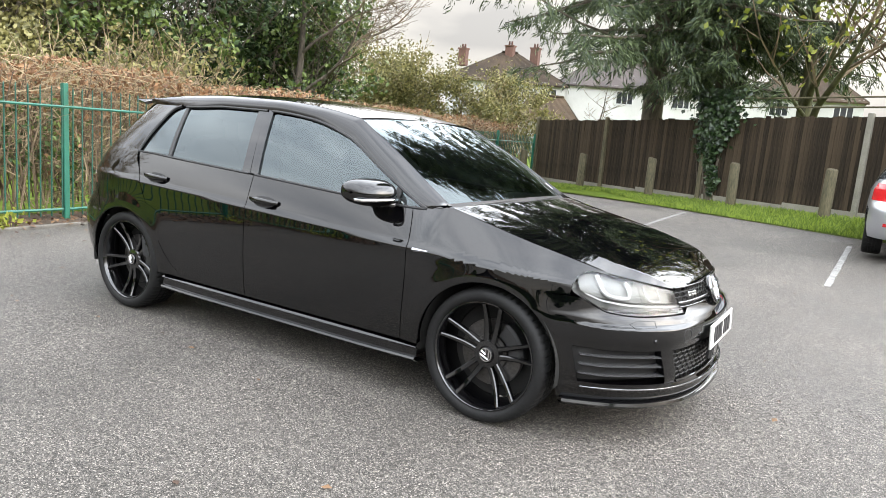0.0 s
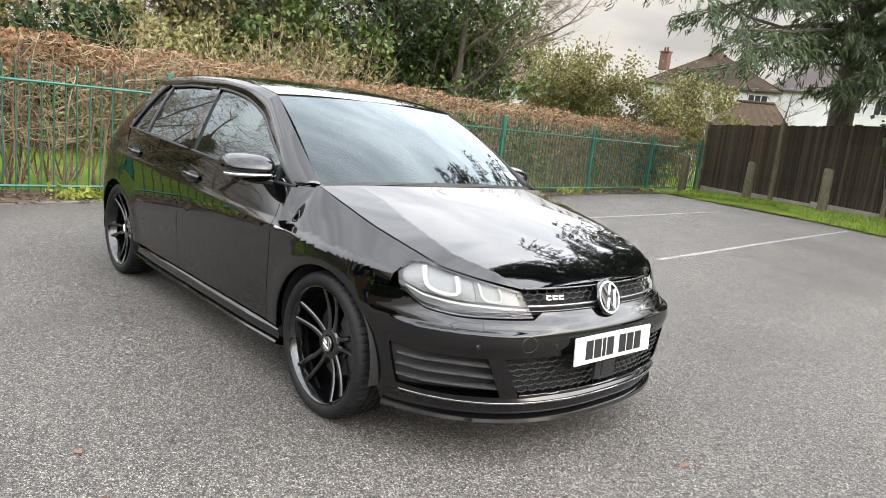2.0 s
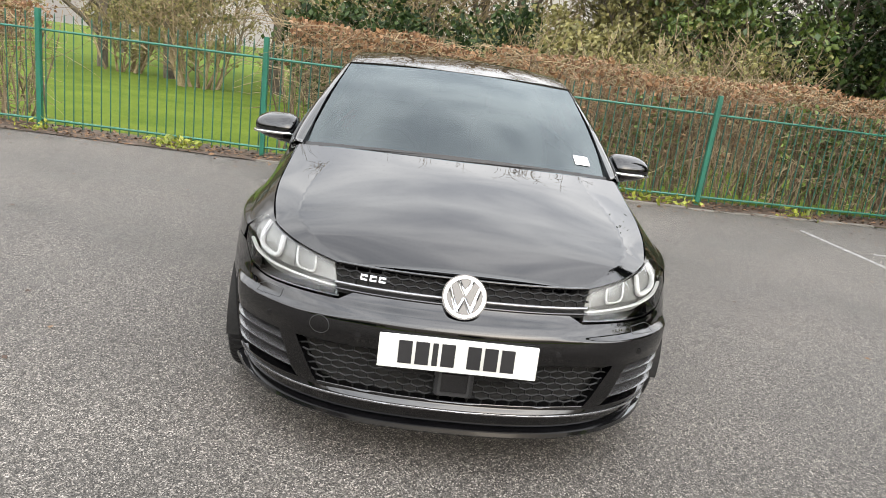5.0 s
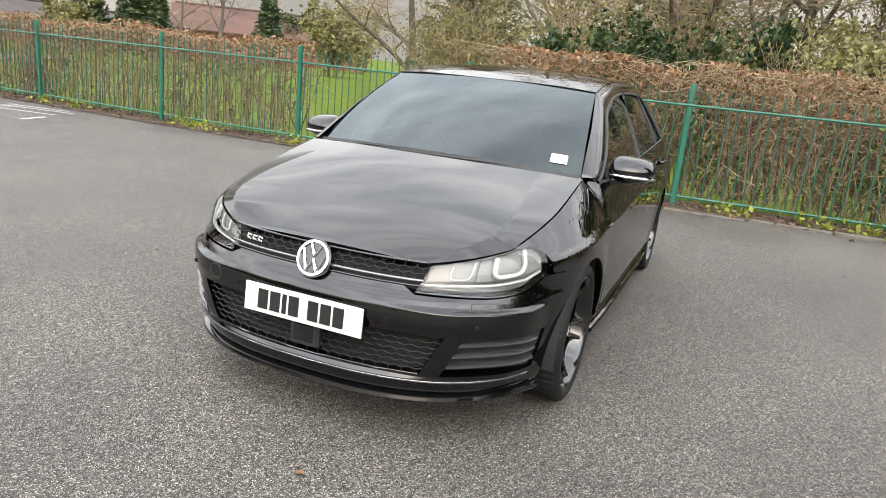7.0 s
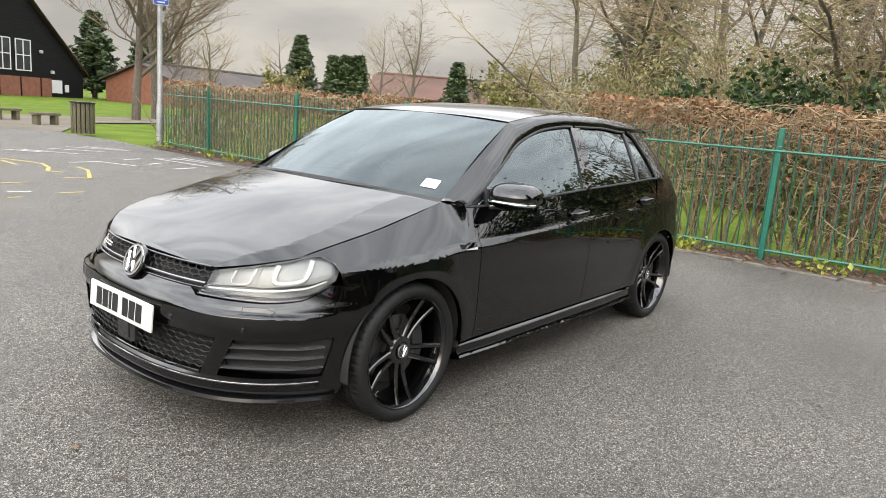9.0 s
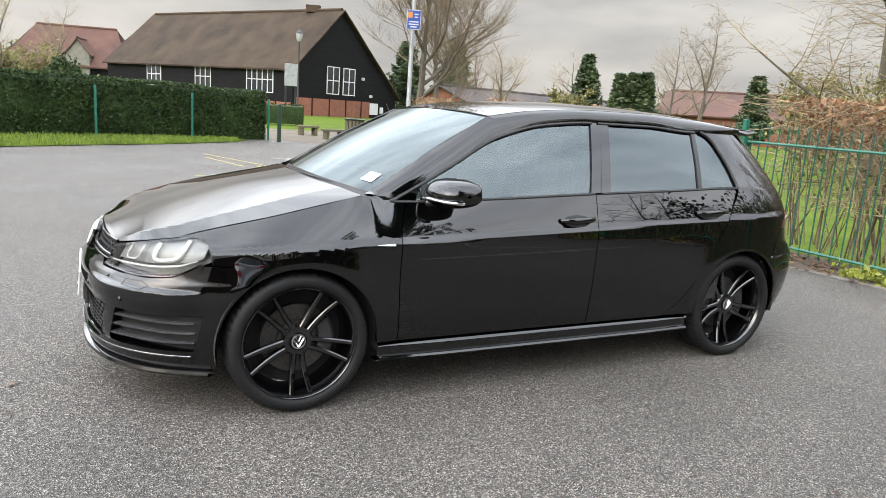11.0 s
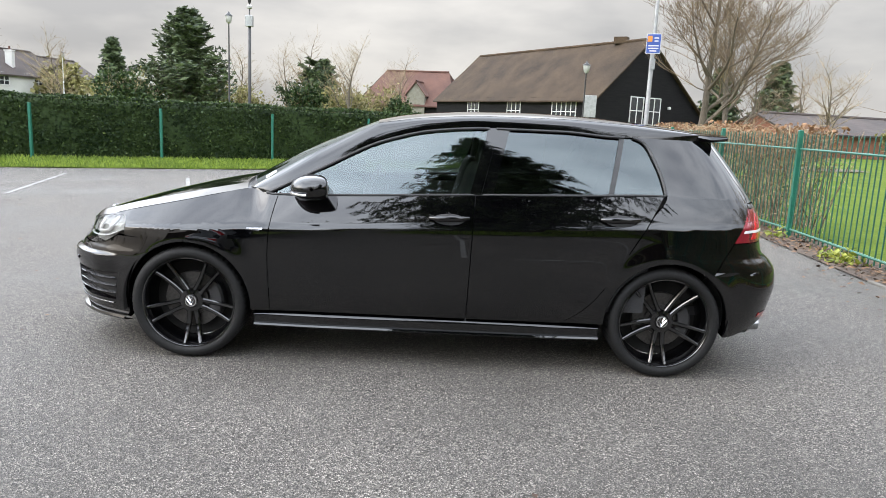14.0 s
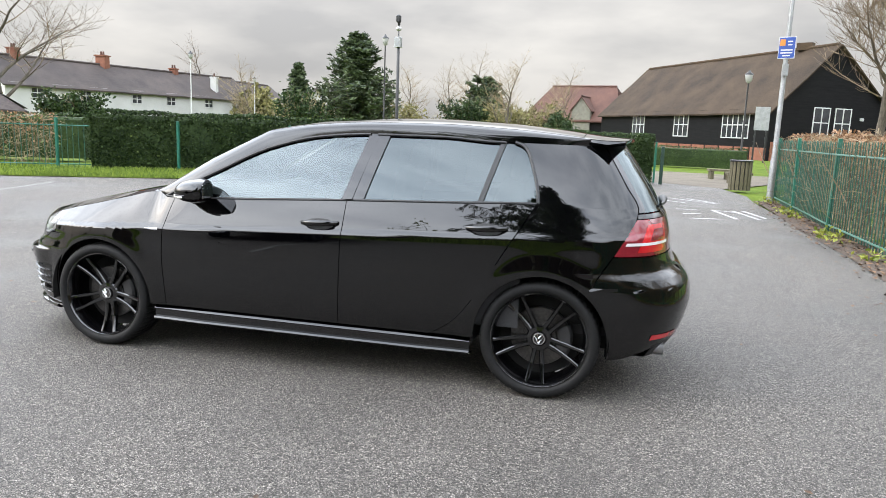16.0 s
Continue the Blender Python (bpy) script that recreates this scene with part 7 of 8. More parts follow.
    conifer(-27, -64, 7.5, 2.8, 214, "dark conifer behind the hall", z0=0.6, whorls=44, droop=0.1, trunk=0.24, per=5, twigs=9, spray=0.22, narrow=1.4, lift=0.3)
    conifer(-31, -61, 8.0, 2.8, 215, "dark conifer beside the low building", z0=0.6, whorls=44, droop=0.1, trunk=0.24, per=5, twigs=9, spray=0.22, narrow=1.4, lift=0.3)
    conifer(30.5, -21.5, 11.5, 3.8, 216, "dark spreading pine by the pavilion", z0=2.0, whorls=36, droop=0.2, trunk=0.26, per=6, twigs=10, spray=0.24, narrow=1.3, lift=0.2)
    bare_tree(27, -23.5, 11, 0.22, 217, BARK, TWIG, "bare tree by the pavilion", levels=4, children=5, spread=0.6)
    # middle distance beyond the hedge
    for i, (x, y, h, w, k) in enumerate(((20, -58, 4.2, 3, 0), (23.5, -50, 4.6, 3.4, 1), (17.5, -62, 4.0, 3, 2), (12.5, -60, 4.2, 3, 1), (9, -66, 4.6, 3.4, 0), (6, -72, 5.2, 3.4, 2), (3.5, -64, 3.6, 2.6, 1), (28, -62, 4.4, 3, 0),
                                         (32, -64, 4.0, 3, 2), (-33, -44, 3.6, 3, 0), (-55, -40, 5, 4, 1), (-50, -30, 5.5, 4, 2), (-36, -24, 4.6, 3.6, 0), (34, -36, 3.2, 2.6, 1), (40, -33, 4.4, 3, 0))):
        shrub(x, y, h, w, 401 + i, (LEAFOLIVE, LEAFDARK, LEAFOLIVE)[k], TWIGTAN, "mixed winter shrubs in the middle distance", (4200, 4200, 1500)[k], 0.17, stems=12)
    for i, (x, y, h) in enumerate(((8, -58, 8), (15, -66, 7.5), (21, -70, 8), (5, -80, 9), (-32, -58, 8), (-44, -44, 9), (-58, -34, 10), (-40, -18, 9), (31, -55, 7), (-30, -50, 7.5))):
        bare_tree(x, y, h, 0.16, 431 + i, BARK, TWIGTAN, "slender bare tree in the middle distance", levels=3, children=7, spread=0.6, up=0.4, first=0.15)
    # far belt round the park
    rng = np.random.RandomState(77)
    for i in range(46):
        az = radians(-180 + i * 360 / 46 + rng.uniform(-3, 3))
        d = rng.uniform(78, 120)
        x, y = d * math.cos(az), d * math.sin(az)
        if -65 > math.degrees(az) > -125 and d < 95:
            d = 110
            x, y = d * math.cos(az), d * math.sin(az)
        if i % 3 == 0:
            shrub(x, y, rng.uniform(5, 8), 5.0, 300 + i, LEAFOLIVE if i % 2 else LEAFDARK, TWIG, "distant trees beyond the park", 3500, 0.35, stems=6, name="far_tree")
        else:
            bare_tree(x, y, rng.uniform(7, 12), 0.25, 300 + i, BARK, TWIGTAN if i % 2 else TWIG, "distant bare winter tree", levels=3, children=6, spread=0.65, up=0.4)


plant()


def verge_grass():
    rng = np.random.RandomState(5)

    def blades(c, h):
        k = len(c)
        a = rng.uniform(0, 2 * np.pi, k)
        lean = rng.normal(0, 0.35, (k, 2)) * h[:, None]
        w = 0.006 + 0.004 * rng.rand(k)
        u = np.stack([np.cos(a) * w, np.sin(a) * w, 0 * a], -1)
        t = c + np.concatenate([lean, h[:, None]], 1)
        m = (c + t) / 2 + np.concatenate([lean * -0.2, 0.1 * h[:, None]], 1)
        pts = np.stack([c - u, c + u, m + u * 0.8, t, m - u * 0.8], 1)
        return Shape().raw(pts.reshape(-1, 3), np.arange(5 * k).reshape(k, 5))

    def fill(poly_a, poly_b, n, hh):
        s = rng.rand(n)
        v = rng.rand(n) ** 1.4
        pa, _ = along(poly_a, s * length(poly_a))
        pb, _ = along(poly_b, s * length(poly_b))
        p = pa + (pb - pa) * v[:, None] + rng.normal(0, 0.04, (n, 2))
        return np.concatenate([p, (rise(p[:, 0], p[:, 1]) + 0.02)[:, None]], 1), hh * rng.uniform(0.5, 1.4, n)
    c, h = fill([(-5.5, 13.5), (-3.3, 14.2), (-1.0, 11.1), (2.4, 8.9), (8, 6.4)], [(-6.3, 16.4), (-4, 15.4), (-1.2, 14.1), (2.4, 12.5), (8, 9.9)], 26000, 0.07)
    stuff("grass_tufts", blades(c, h), BLADE, "short bright green grass of the verge", "grass")
    c, h = fill([(14, -6.7), (11, -8.3), (4.5, -11.8), (0.5, -14.6), (-1.6, -16.6)], [(14, -9.2), (11, -10.6), (4.5, -14.3), (0.5, -16.6), (-1.8, -18.0)], 22000, 0.07)
    stuff("grass_tufts", blades(c, h), BLADE, "rough green grass under the clipped hedge", "grass")
    # weeds and fallen leaves along the foot of the green fence
    line = [(x + 0.20, y) for x, y in GREEN_FENCE[:10]]
    s = np.concatenate([rng.normal(m, 0.12, 45) for m in rng.uniform(0, length(line), 26)])
    p, _ = along(line, s)
    p = p + rng.normal(0, 0.09, p.shape)
    c = np.concatenate([p, np.full((len(p), 1), 0.01) + np.abs(rng.normal(0.05, 0.04, (len(p), 1)))], 1)
    stuff("fence_weeds", Shape().leaves(c, 0.048, rng=rng), LEAFLIME, "yellow-green weeds along the fence foot", "weeds")
    s = rng.uniform(0, length(line), 5200)
    p, _ = along(line, s)
    p = p + np.stack([rng.normal(-0.15, 0.24, len(p)), rng.normal(0, 0.05, len(p))], -1)
    c = np.concatenate([p, rise(p[:, 0], p[:, 1])[:, None] + 0.018 + 0.02 * rng.rand(len(p), 1)], 1)
    stuff("leaf_litter", Shape().leaves(c, 0.038, normal=np.array([0, 0, 2.5]), spread=0.6, rng=rng), LITTER, "dry brown leaves blown against the fence", "leaves")
    p = np.stack([rng.uniform(-4.6, 6, 260), rng.uniform(-8, 8, 260)], -1)
    p = p[(np.abs(p[:, 0]) > 2.2) | (np.abs(p[:, 1]) > 1.0)]
    p = np.concatenate([p, np.stack([rng.normal(-4.2, 0.35, 500), rng.uniform(-6, 9, 500)], -1)])
    c = np.concatenate([p, rise(p[:, 0], p[:, 1])[:, None] + 0.008], 1)
    stuff("scattered_leaves", Shape().leaves(c, 0.026, normal=np.array([0, 0, 4.0]), spread=0.4, rng=rng), LITTER, "few fallen leaf scraps on the tarmac", "leaves")
    # ivy over the boarded fence
    n = 1900
    a, b = np.array(WOOD_FENCE[0]), np.array(WOOD_FENCE[1])
    d = (b - a) / np.linalg.norm(b - a)
    nrm = np.array([-d[1], d[0]])
    nrm = -nrm if nrm[1] > 0 else nrm
    o = np.array([-0.74, 14.15])
    zz = rng.uniform(0, 1, n) ** 0.6 * 2.5 + 0.15
    wid = 0.07 + 0.26 * smoothstep(0.7, 2.3, zz)
    off = rng.normal(0, 1, n) * wid + 0.12 * np.sin(zz * 4)
    p = o + d * off[:, None] + nrm * (0.05 + 0.14 * rng.rand(n)[:, None] * smoothstep(0.3, 2.0, zz)[:, None])
    c = np.concatenate([p, (zz + float(rise(*o)))[:, None]], 1)
    iv = thing("ivy", "dark glossy ivy hanging over the boarded fence", "ivy")
    part("foliage", Shape().leaves(c, 0.11, aspect=1.1, normal=np.array([nrm[0], nrm[1], 0.3]) * 1.2, spread=0.6, rng=rng), IVY, iv)["kind"] = "stuff"
    st = rng.normal(0, 0.12, (14, 1)) * d + o + nrm * 0.03
    p0 = np.concatenate([st, np.full((14, 1), 0.2)], 1)
    p1 = np.concatenate([st + rng.normal(0, 0.25, (14, 1)) * d, np.full((14, 1), 2.6)], 1)
    part("vine_mass", Shape().tubes(*bezier_twigs(rng, p0, p1, rng.normal(0, 0.08, p0.shape) * [1, 0.3, 1], 0.014, 5), n=5), BARK, iv)["kind"] = "stuff"


verge_grass()

# ---- buildings, lamps and park furniture ----
def gabled(name, p, q, wl, wr, eave_l, eave_r, ridge, wall, tiles, label, base=-0.3, hip=0.0, over=0.35):
    """A long building under a ridge from p to q; wl and wr: half-widths to its left and right. Returns its frame for openings."""
    p, q = np.array(p, float), np.array(q, float)
    L = np.linalg.norm(q - p)
    d = (q - p) / L
    n = np.array([-d[1], d[0]])
    t = thing(name, label, "building")

    def at(s, o, z):
        return (*(p + d * s + n * o), z)
    w = Shape()
    V = [at(0, -wr, base), at(0, wl, base), at(0, wl, eave_l), at(0, 0, ridge - 0.15), at(0, -wr, eave_r), at(L, -wr, base), at(L, wl, base), at(L, wl, eave_l), at(L, 0, ridge - 0.15), at(L, -wr, eave_r)]
    if hip:
        V[3], V[8] = at(0, 0, min(eave_l, eave_r)), at(L, 0, min(eave_l, eave_r))
    w.add(V, [(0, 1, 2, 3, 4), (9, 8, 7, 6, 5), (0, 4, 9, 5), (1, 6, 7, 2)])
    part("wall", w, wall, t)
    for nm, sgn, wd, ev in (("left", 1, wl, eave_l), ("right", -1, wr, eave_r)):
        k = over
        slope = (ridge - ev) / wd
        m, r = 24, 10
        P = np.zeros((r + 1, m + 1, 3))
        for i in range(r + 1):
            f = i / r
            o, z = sgn * wd * f * (1 + k / wd), ridge - slope * wd * f * (1 + k / wd)
            for j in range(m + 1):
                s = -k + (L + 2 * k) * j / m
                if hip:
                    h0 = hip * (1 - f)
                    s = h0 - k * f + (L - 2 * h0 + 2 * k * f) * j / m
                P[i, j] = at(s, o, z + 0.04 * math.sin(j * 1.9 + i) * 0.5)
        rf = Shape().grid(P, flip=sgn > 0)
        rf.grid(P - np.array([0, 0, 0.14]), flip=sgn < 0)
        ed = np.stack([P[-1], P[-1] - np.array([0, 0, 0.14])])
        rf.grid(ed)
        for e in (0, -1):
            rf.grid(np.stack([P[:, e], P[:, e] - np.array([0, 0, 0.14])]))
        part("roof", rf, tiles, t)
    if hip:
        for s0, s1 in ((0.0, hip), (L, L - hip)):
            o = over * (-1 if s0 == 0 else 1)
            h = Shape().add([at(s0 + o, wl + over, eave_l - 0.15), at(s0 + o, -wr - over, eave_r - 0.15), at(s1, 0, ridge)], [(0, 1, 2), (2, 1, 0)])
            part("roof", h, tiles, t)
    part("ridge", Shape().tubes([at(hip, 0, ridge + 0.02)], [at(L - hip, 0, ridge + 0.02)], 0.14, 0.14, 8), tiles, t)

    def face(s, z, w_, h_, side, cols=2, rows=2):
        """A framed window on the left (+1) or right (-1) long wall, or on the gable at the start (0)."""
        win = new("window")
        win.parent = t
        nn = n if side else -d
        tt = d if side else n
        off = (wl if side > 0 else -wr) if side else 0
        c = np.array(at(s, off, z)) if side else np.array(at(0, s, z))
        nn = nn * (1 if side >= 0 else -1)
        nn3, t3 = np.array([nn[0], nn[1], 0]), np.array([tt[0], tt[1], 0])

        def slab(nm, cx, cz, sx, sz, depth, mt):
            o = c + t3 * cx + np.array([0, 0, cz])
            pts = []
            for dd in (0.0, depth):
                for ax, az in ((-1, -1), (1, -1), (1, 1), (-1, 1)):
                    pts.append(o + t3 * ax * sx / 2 + np.array([0, 0, az * sz / 2]) + nn3 * (0.01 + dd))
            part(nm, Shape().add(pts, [(0, 1, 2, 3), (7, 6, 5, 4), (0, 4, 5, 1), (1, 5, 6, 2), (2, 6, 7, 3), (3, 7, 4, 0)]), mt, win)
        slab("pane", 0, 0, w_, h_, 0.02, PANEDARK)
        fw = 0.075
        for k in range(cols + 1):
            slab("frame", -w_ / 2 + w_ * k / cols, 0, fw, h_ + fw, 0.06, WHITEFRAME)
        for k in range(rows + 1):
            slab("frame", 0, -h_ / 2 + h_ * k / rows, w_ + fw, fw, 0.062, WHITEFRAME)
        return win
    return t, at, face, L


def chimney(t, c, w, h, mat_, pots=2):
    x, y, z = c
    ch = part("chimney", Shape().box((x, y, z), (w, w * 0.7, h), bevel=0.03).box((x, y, z + h / 2 - 0.08), (w * 1.15, w * 0.85, 0.14)), mat_, t, "brick chimney stack")
    for k in range(pots):
        part("pot", Shape().rod((x + (k - (pots - 1) / 2) * 0.3, y, z + h / 2), (x + (k - (pots - 1) / 2) * 0.3, y, z + h / 2 + 0.4), 0.12, 0.09, 8), TILERED, ch)


def buildings():
    # the black-boarded hall
    t, at, face, L = gabled("barn_hall", (-17.8, -57.5), (-4.6, -81.3), 5.6, 8.0, 3.9, 2.2, 9.05, TARBOARD, TILE, "black weatherboarded hall with a mossy tiled roof")
    for s in (3.95, 11.6, 19.1):
        face(s, 2.65, 3.3 if s < 8 else 2.2, 2.1, 1, 5 if s < 8 else 3, 2)
    for k in range(14):
        a, b = at(k * L / 14 + 0.1, 5.63, 0), at((k + 1) * L / 14 - 0.12, 5.63, 0)
        c = ((a[0] + b[0]) / 2, (a[1] + b[1]) / 2, 0.35)
        part("brick_panel", Shape().box(c, (math.dist(a[:2], b[:2]), 0.08, 1.1), rz=math.degrees(math.atan2(b[1] - a[1], b[0] - a[0]))), BRICK, t, "red brick plinth panel")
    for s in (0.85, -1.2):
        face(s, 3.0, 1.5, 2.3, 0, 2, 2)
    for s, w in ((5.4, 2.05), (3.3, 2.05), (1.2, 2.05), (-0.9, 2.05), (-3.0, 1.2)):
        a, b = at(-0.02, s, 0.4), at(-0.02, s - w, 0.4)
        c = ((a[0] + b[0]) / 2, (a[1] + b[1]) / 2, 0.50)
        part("brick_panel", Shape().box(c, (math.dist(a[:2], b[:2]) - 0.15, 0.08, 1.75), rz=math.degrees(math.atan2(b[1] - a[1], b[0] - a[0]))), BRICK, t, "red brick panel of the gable")
    slant = math.degrees(math.atan2(at(0, 1, 0)[1] - at(0, 0, 0)[1], at(0, 1, 0)[0] - at(0, 0, 0)[0]))
    part("poster", Shape().box(at(-0.06, -4.75, 0.75), (1.15, 0.06, 1.05), rz=slant), SIGNWHITE, t, "white poster board on the gable")
    part("poster", Shape().box(at(-0.06, -5.9, 0.65), (0.45, 0.06, 0.6), rz=slant), SIGNWHITE, t, "small white notice on the gable")
    for o, z in ((-3.0, 3.4), (-4.2, 1.9)):
        part("gable_lamp", Shape().box(at(-0.12, o, z), (0.28, 0.22, 0.24), rz=slant, bevel=0.04), LAMPGLASS, t, "small white lamp on the gable")
    part("vent", Shape().box(at(3.5, 0, 9.2), (1.2, 0.8, 0.6), rz=-28), TILE, t)
    t, at, face, L = gabled("rear_wing", (-3.0, -89.5), (9.2, -93.0), 4.4, 4.4, 3.4, 3.4, 7.6, TARBOARD, TILERED, "lower red-tiled wing behind the hall", hip=2.0)
    gabled("dormer", at(5.0, 4.6, 0)[:2], at(5.0, 0.5, 0)[:2], 1.2, 1.2, 4.6, 4.6, 6.1, CONCRETE, TILERED, "grey-boarded dormer gable on the red roof", base=0.0, over=0.2)
    # low dark-roofed range behind the thin hedge
    t, at, face, L = gabled("low_range", (-26.6, -54.8), (-62.9, -65.1), 4.0, 4.0, 1.9, 1.9, 3.3, BRICK, TILEDARK, "long low brick range under a dark tiled roof")

    t, at, face, L = gabled("red_roof_hall", (-50.0, -50.5), (-60.5, -37.0), 6, 6, 2.4, 2.4, 4.6, BRICK, TILERED, "wide red-tiled hall beyond the park")
    # white terrace
    t, at, face, L = gabled("white_terrace", (58.2, -52.2), (49.1, -82.0), 3.8, 3.8, 4.3, 4.3, 7.0, RENDERWHITE, TILEDARK, "long white rendered terrace under a brown tiled roof")
    for s in (3.0, 8.0, 14.0, 18.5, 24.0, 28.5):
        face(s, 3.4, 1.2, 0.95, -1, 2, 2)
        face(s + 0.8, 1.2, 1.2, 1.0, -1, 2, 2)
    chimney(t, at(12.6, 0, 7.3), 1.2, 1.5, BRICK)
    chimney(t, at(22.0, 0, 7.1), 0.9, 0.8, BRICK)
    chimney(t, at(3.0, 0, 7.2), 1.0, 1.2, BRICK)
    chimney(t, at(26.0, -2.6, 5.5), 0.8, 2.6, RENDERWHITE, 1)
    t, at, face, L = gabled("white_cottage", (49.0, -82.5), (48.0, -90.0), 3.8, 3.8, 4.1, 4.1, 6.6, RENDERWHITE, TILEDARK, "lower white cottage at the end of the terrace")
    for s in (2.0, 5.0):
        face(s, 3.2, 1.2, 1.0, -1, 2, 2)
    gabled("cottage", (34.8, -78.5), (38.5, -84.5), 3.0, 3.0, 3.6, 3.6, 5.9, RENDERWHITE, TILEDARK, "small gabled white cottage behind the trees")
    gabled("pavilion", (27.0, -12.0), (21.6, -18.6), 2.6, 2.6, 1.7, 1.7, 3.4, TARBOARD, TILEDARK, "dark pavilion with a broad brown roof", hip=2.2)
    # houses beyond the boarded fence
    for p, q, hip, w, eave, ridge, tiles, stacks, label in (
            ((-26.5, 65.6), (-37.0, 60.6), 5.0, 4.6, 6.9, 10.0, TILE, ((3.2, 0.6, 9.6, 2.0), (5.8, 0.3, 9.7, 2.0), (10.6, 0.3, 9.2, 1.8)), "white house with a hipped brown tiled roof"),
            ((-15.0, 73.0), (-28.0, 68.6), 3.0, 4.6, 7.4, 10.2, TILEDARK, ((5.0, 0.2, 10.0, 1.9),), "white rendered house with a dark roof"),
            ((-45.5, 54.0), (-51.5, 48.6), 3.0, 3.8, 5.6, 7.9, TILERED, ((1.5, 0.2, 7.6, 1.4),), "house with a red-brown hipped roof behind the shrubs"),
            ((0.0, 76.0), (-10.0, 75.0), 3.0, 4.6, 7.4, 10.2, TILE, ((3.0, 0.2, 10.0, 1.8),), "pale house hidden by the conifers")):
        t, at, face, L = gabled("house", p, q, w, w, eave, eave, ridge, RENDERWHITE, tiles, label, hip=hip)
        for s, o, z, h in stacks:
            chimney(t, at(s, o, z), 0.9, h, CHIMNEYBRICK)
        for s in (1.6, 4.4, 7.0):
            if s < L - 1:
                face(s, eave - 1.2, 1.6, 1.2, 1, 3, 1)
                face(s, 1.9, 1.5, 1.2, 1, 3, 1)
    gabled("house_extension", (-22.0, 58.5), (-27.0, 56.3), 2.6, 2.6, 3.4, 3.4, 5.4, RENDERWHITE, TILE, "lean-to with a brown tiled roof", hip=1.2)


buildings()


def lathe_shape(prof, n=14):
    a = np.arange(n) * 2 * np.pi / n
    return Shape().grid(np.stack([np.stack([np.cos(a) * r, np.sin(a) * r, np.full(n, z)], -1) for r, z in prof]), wrap=True)


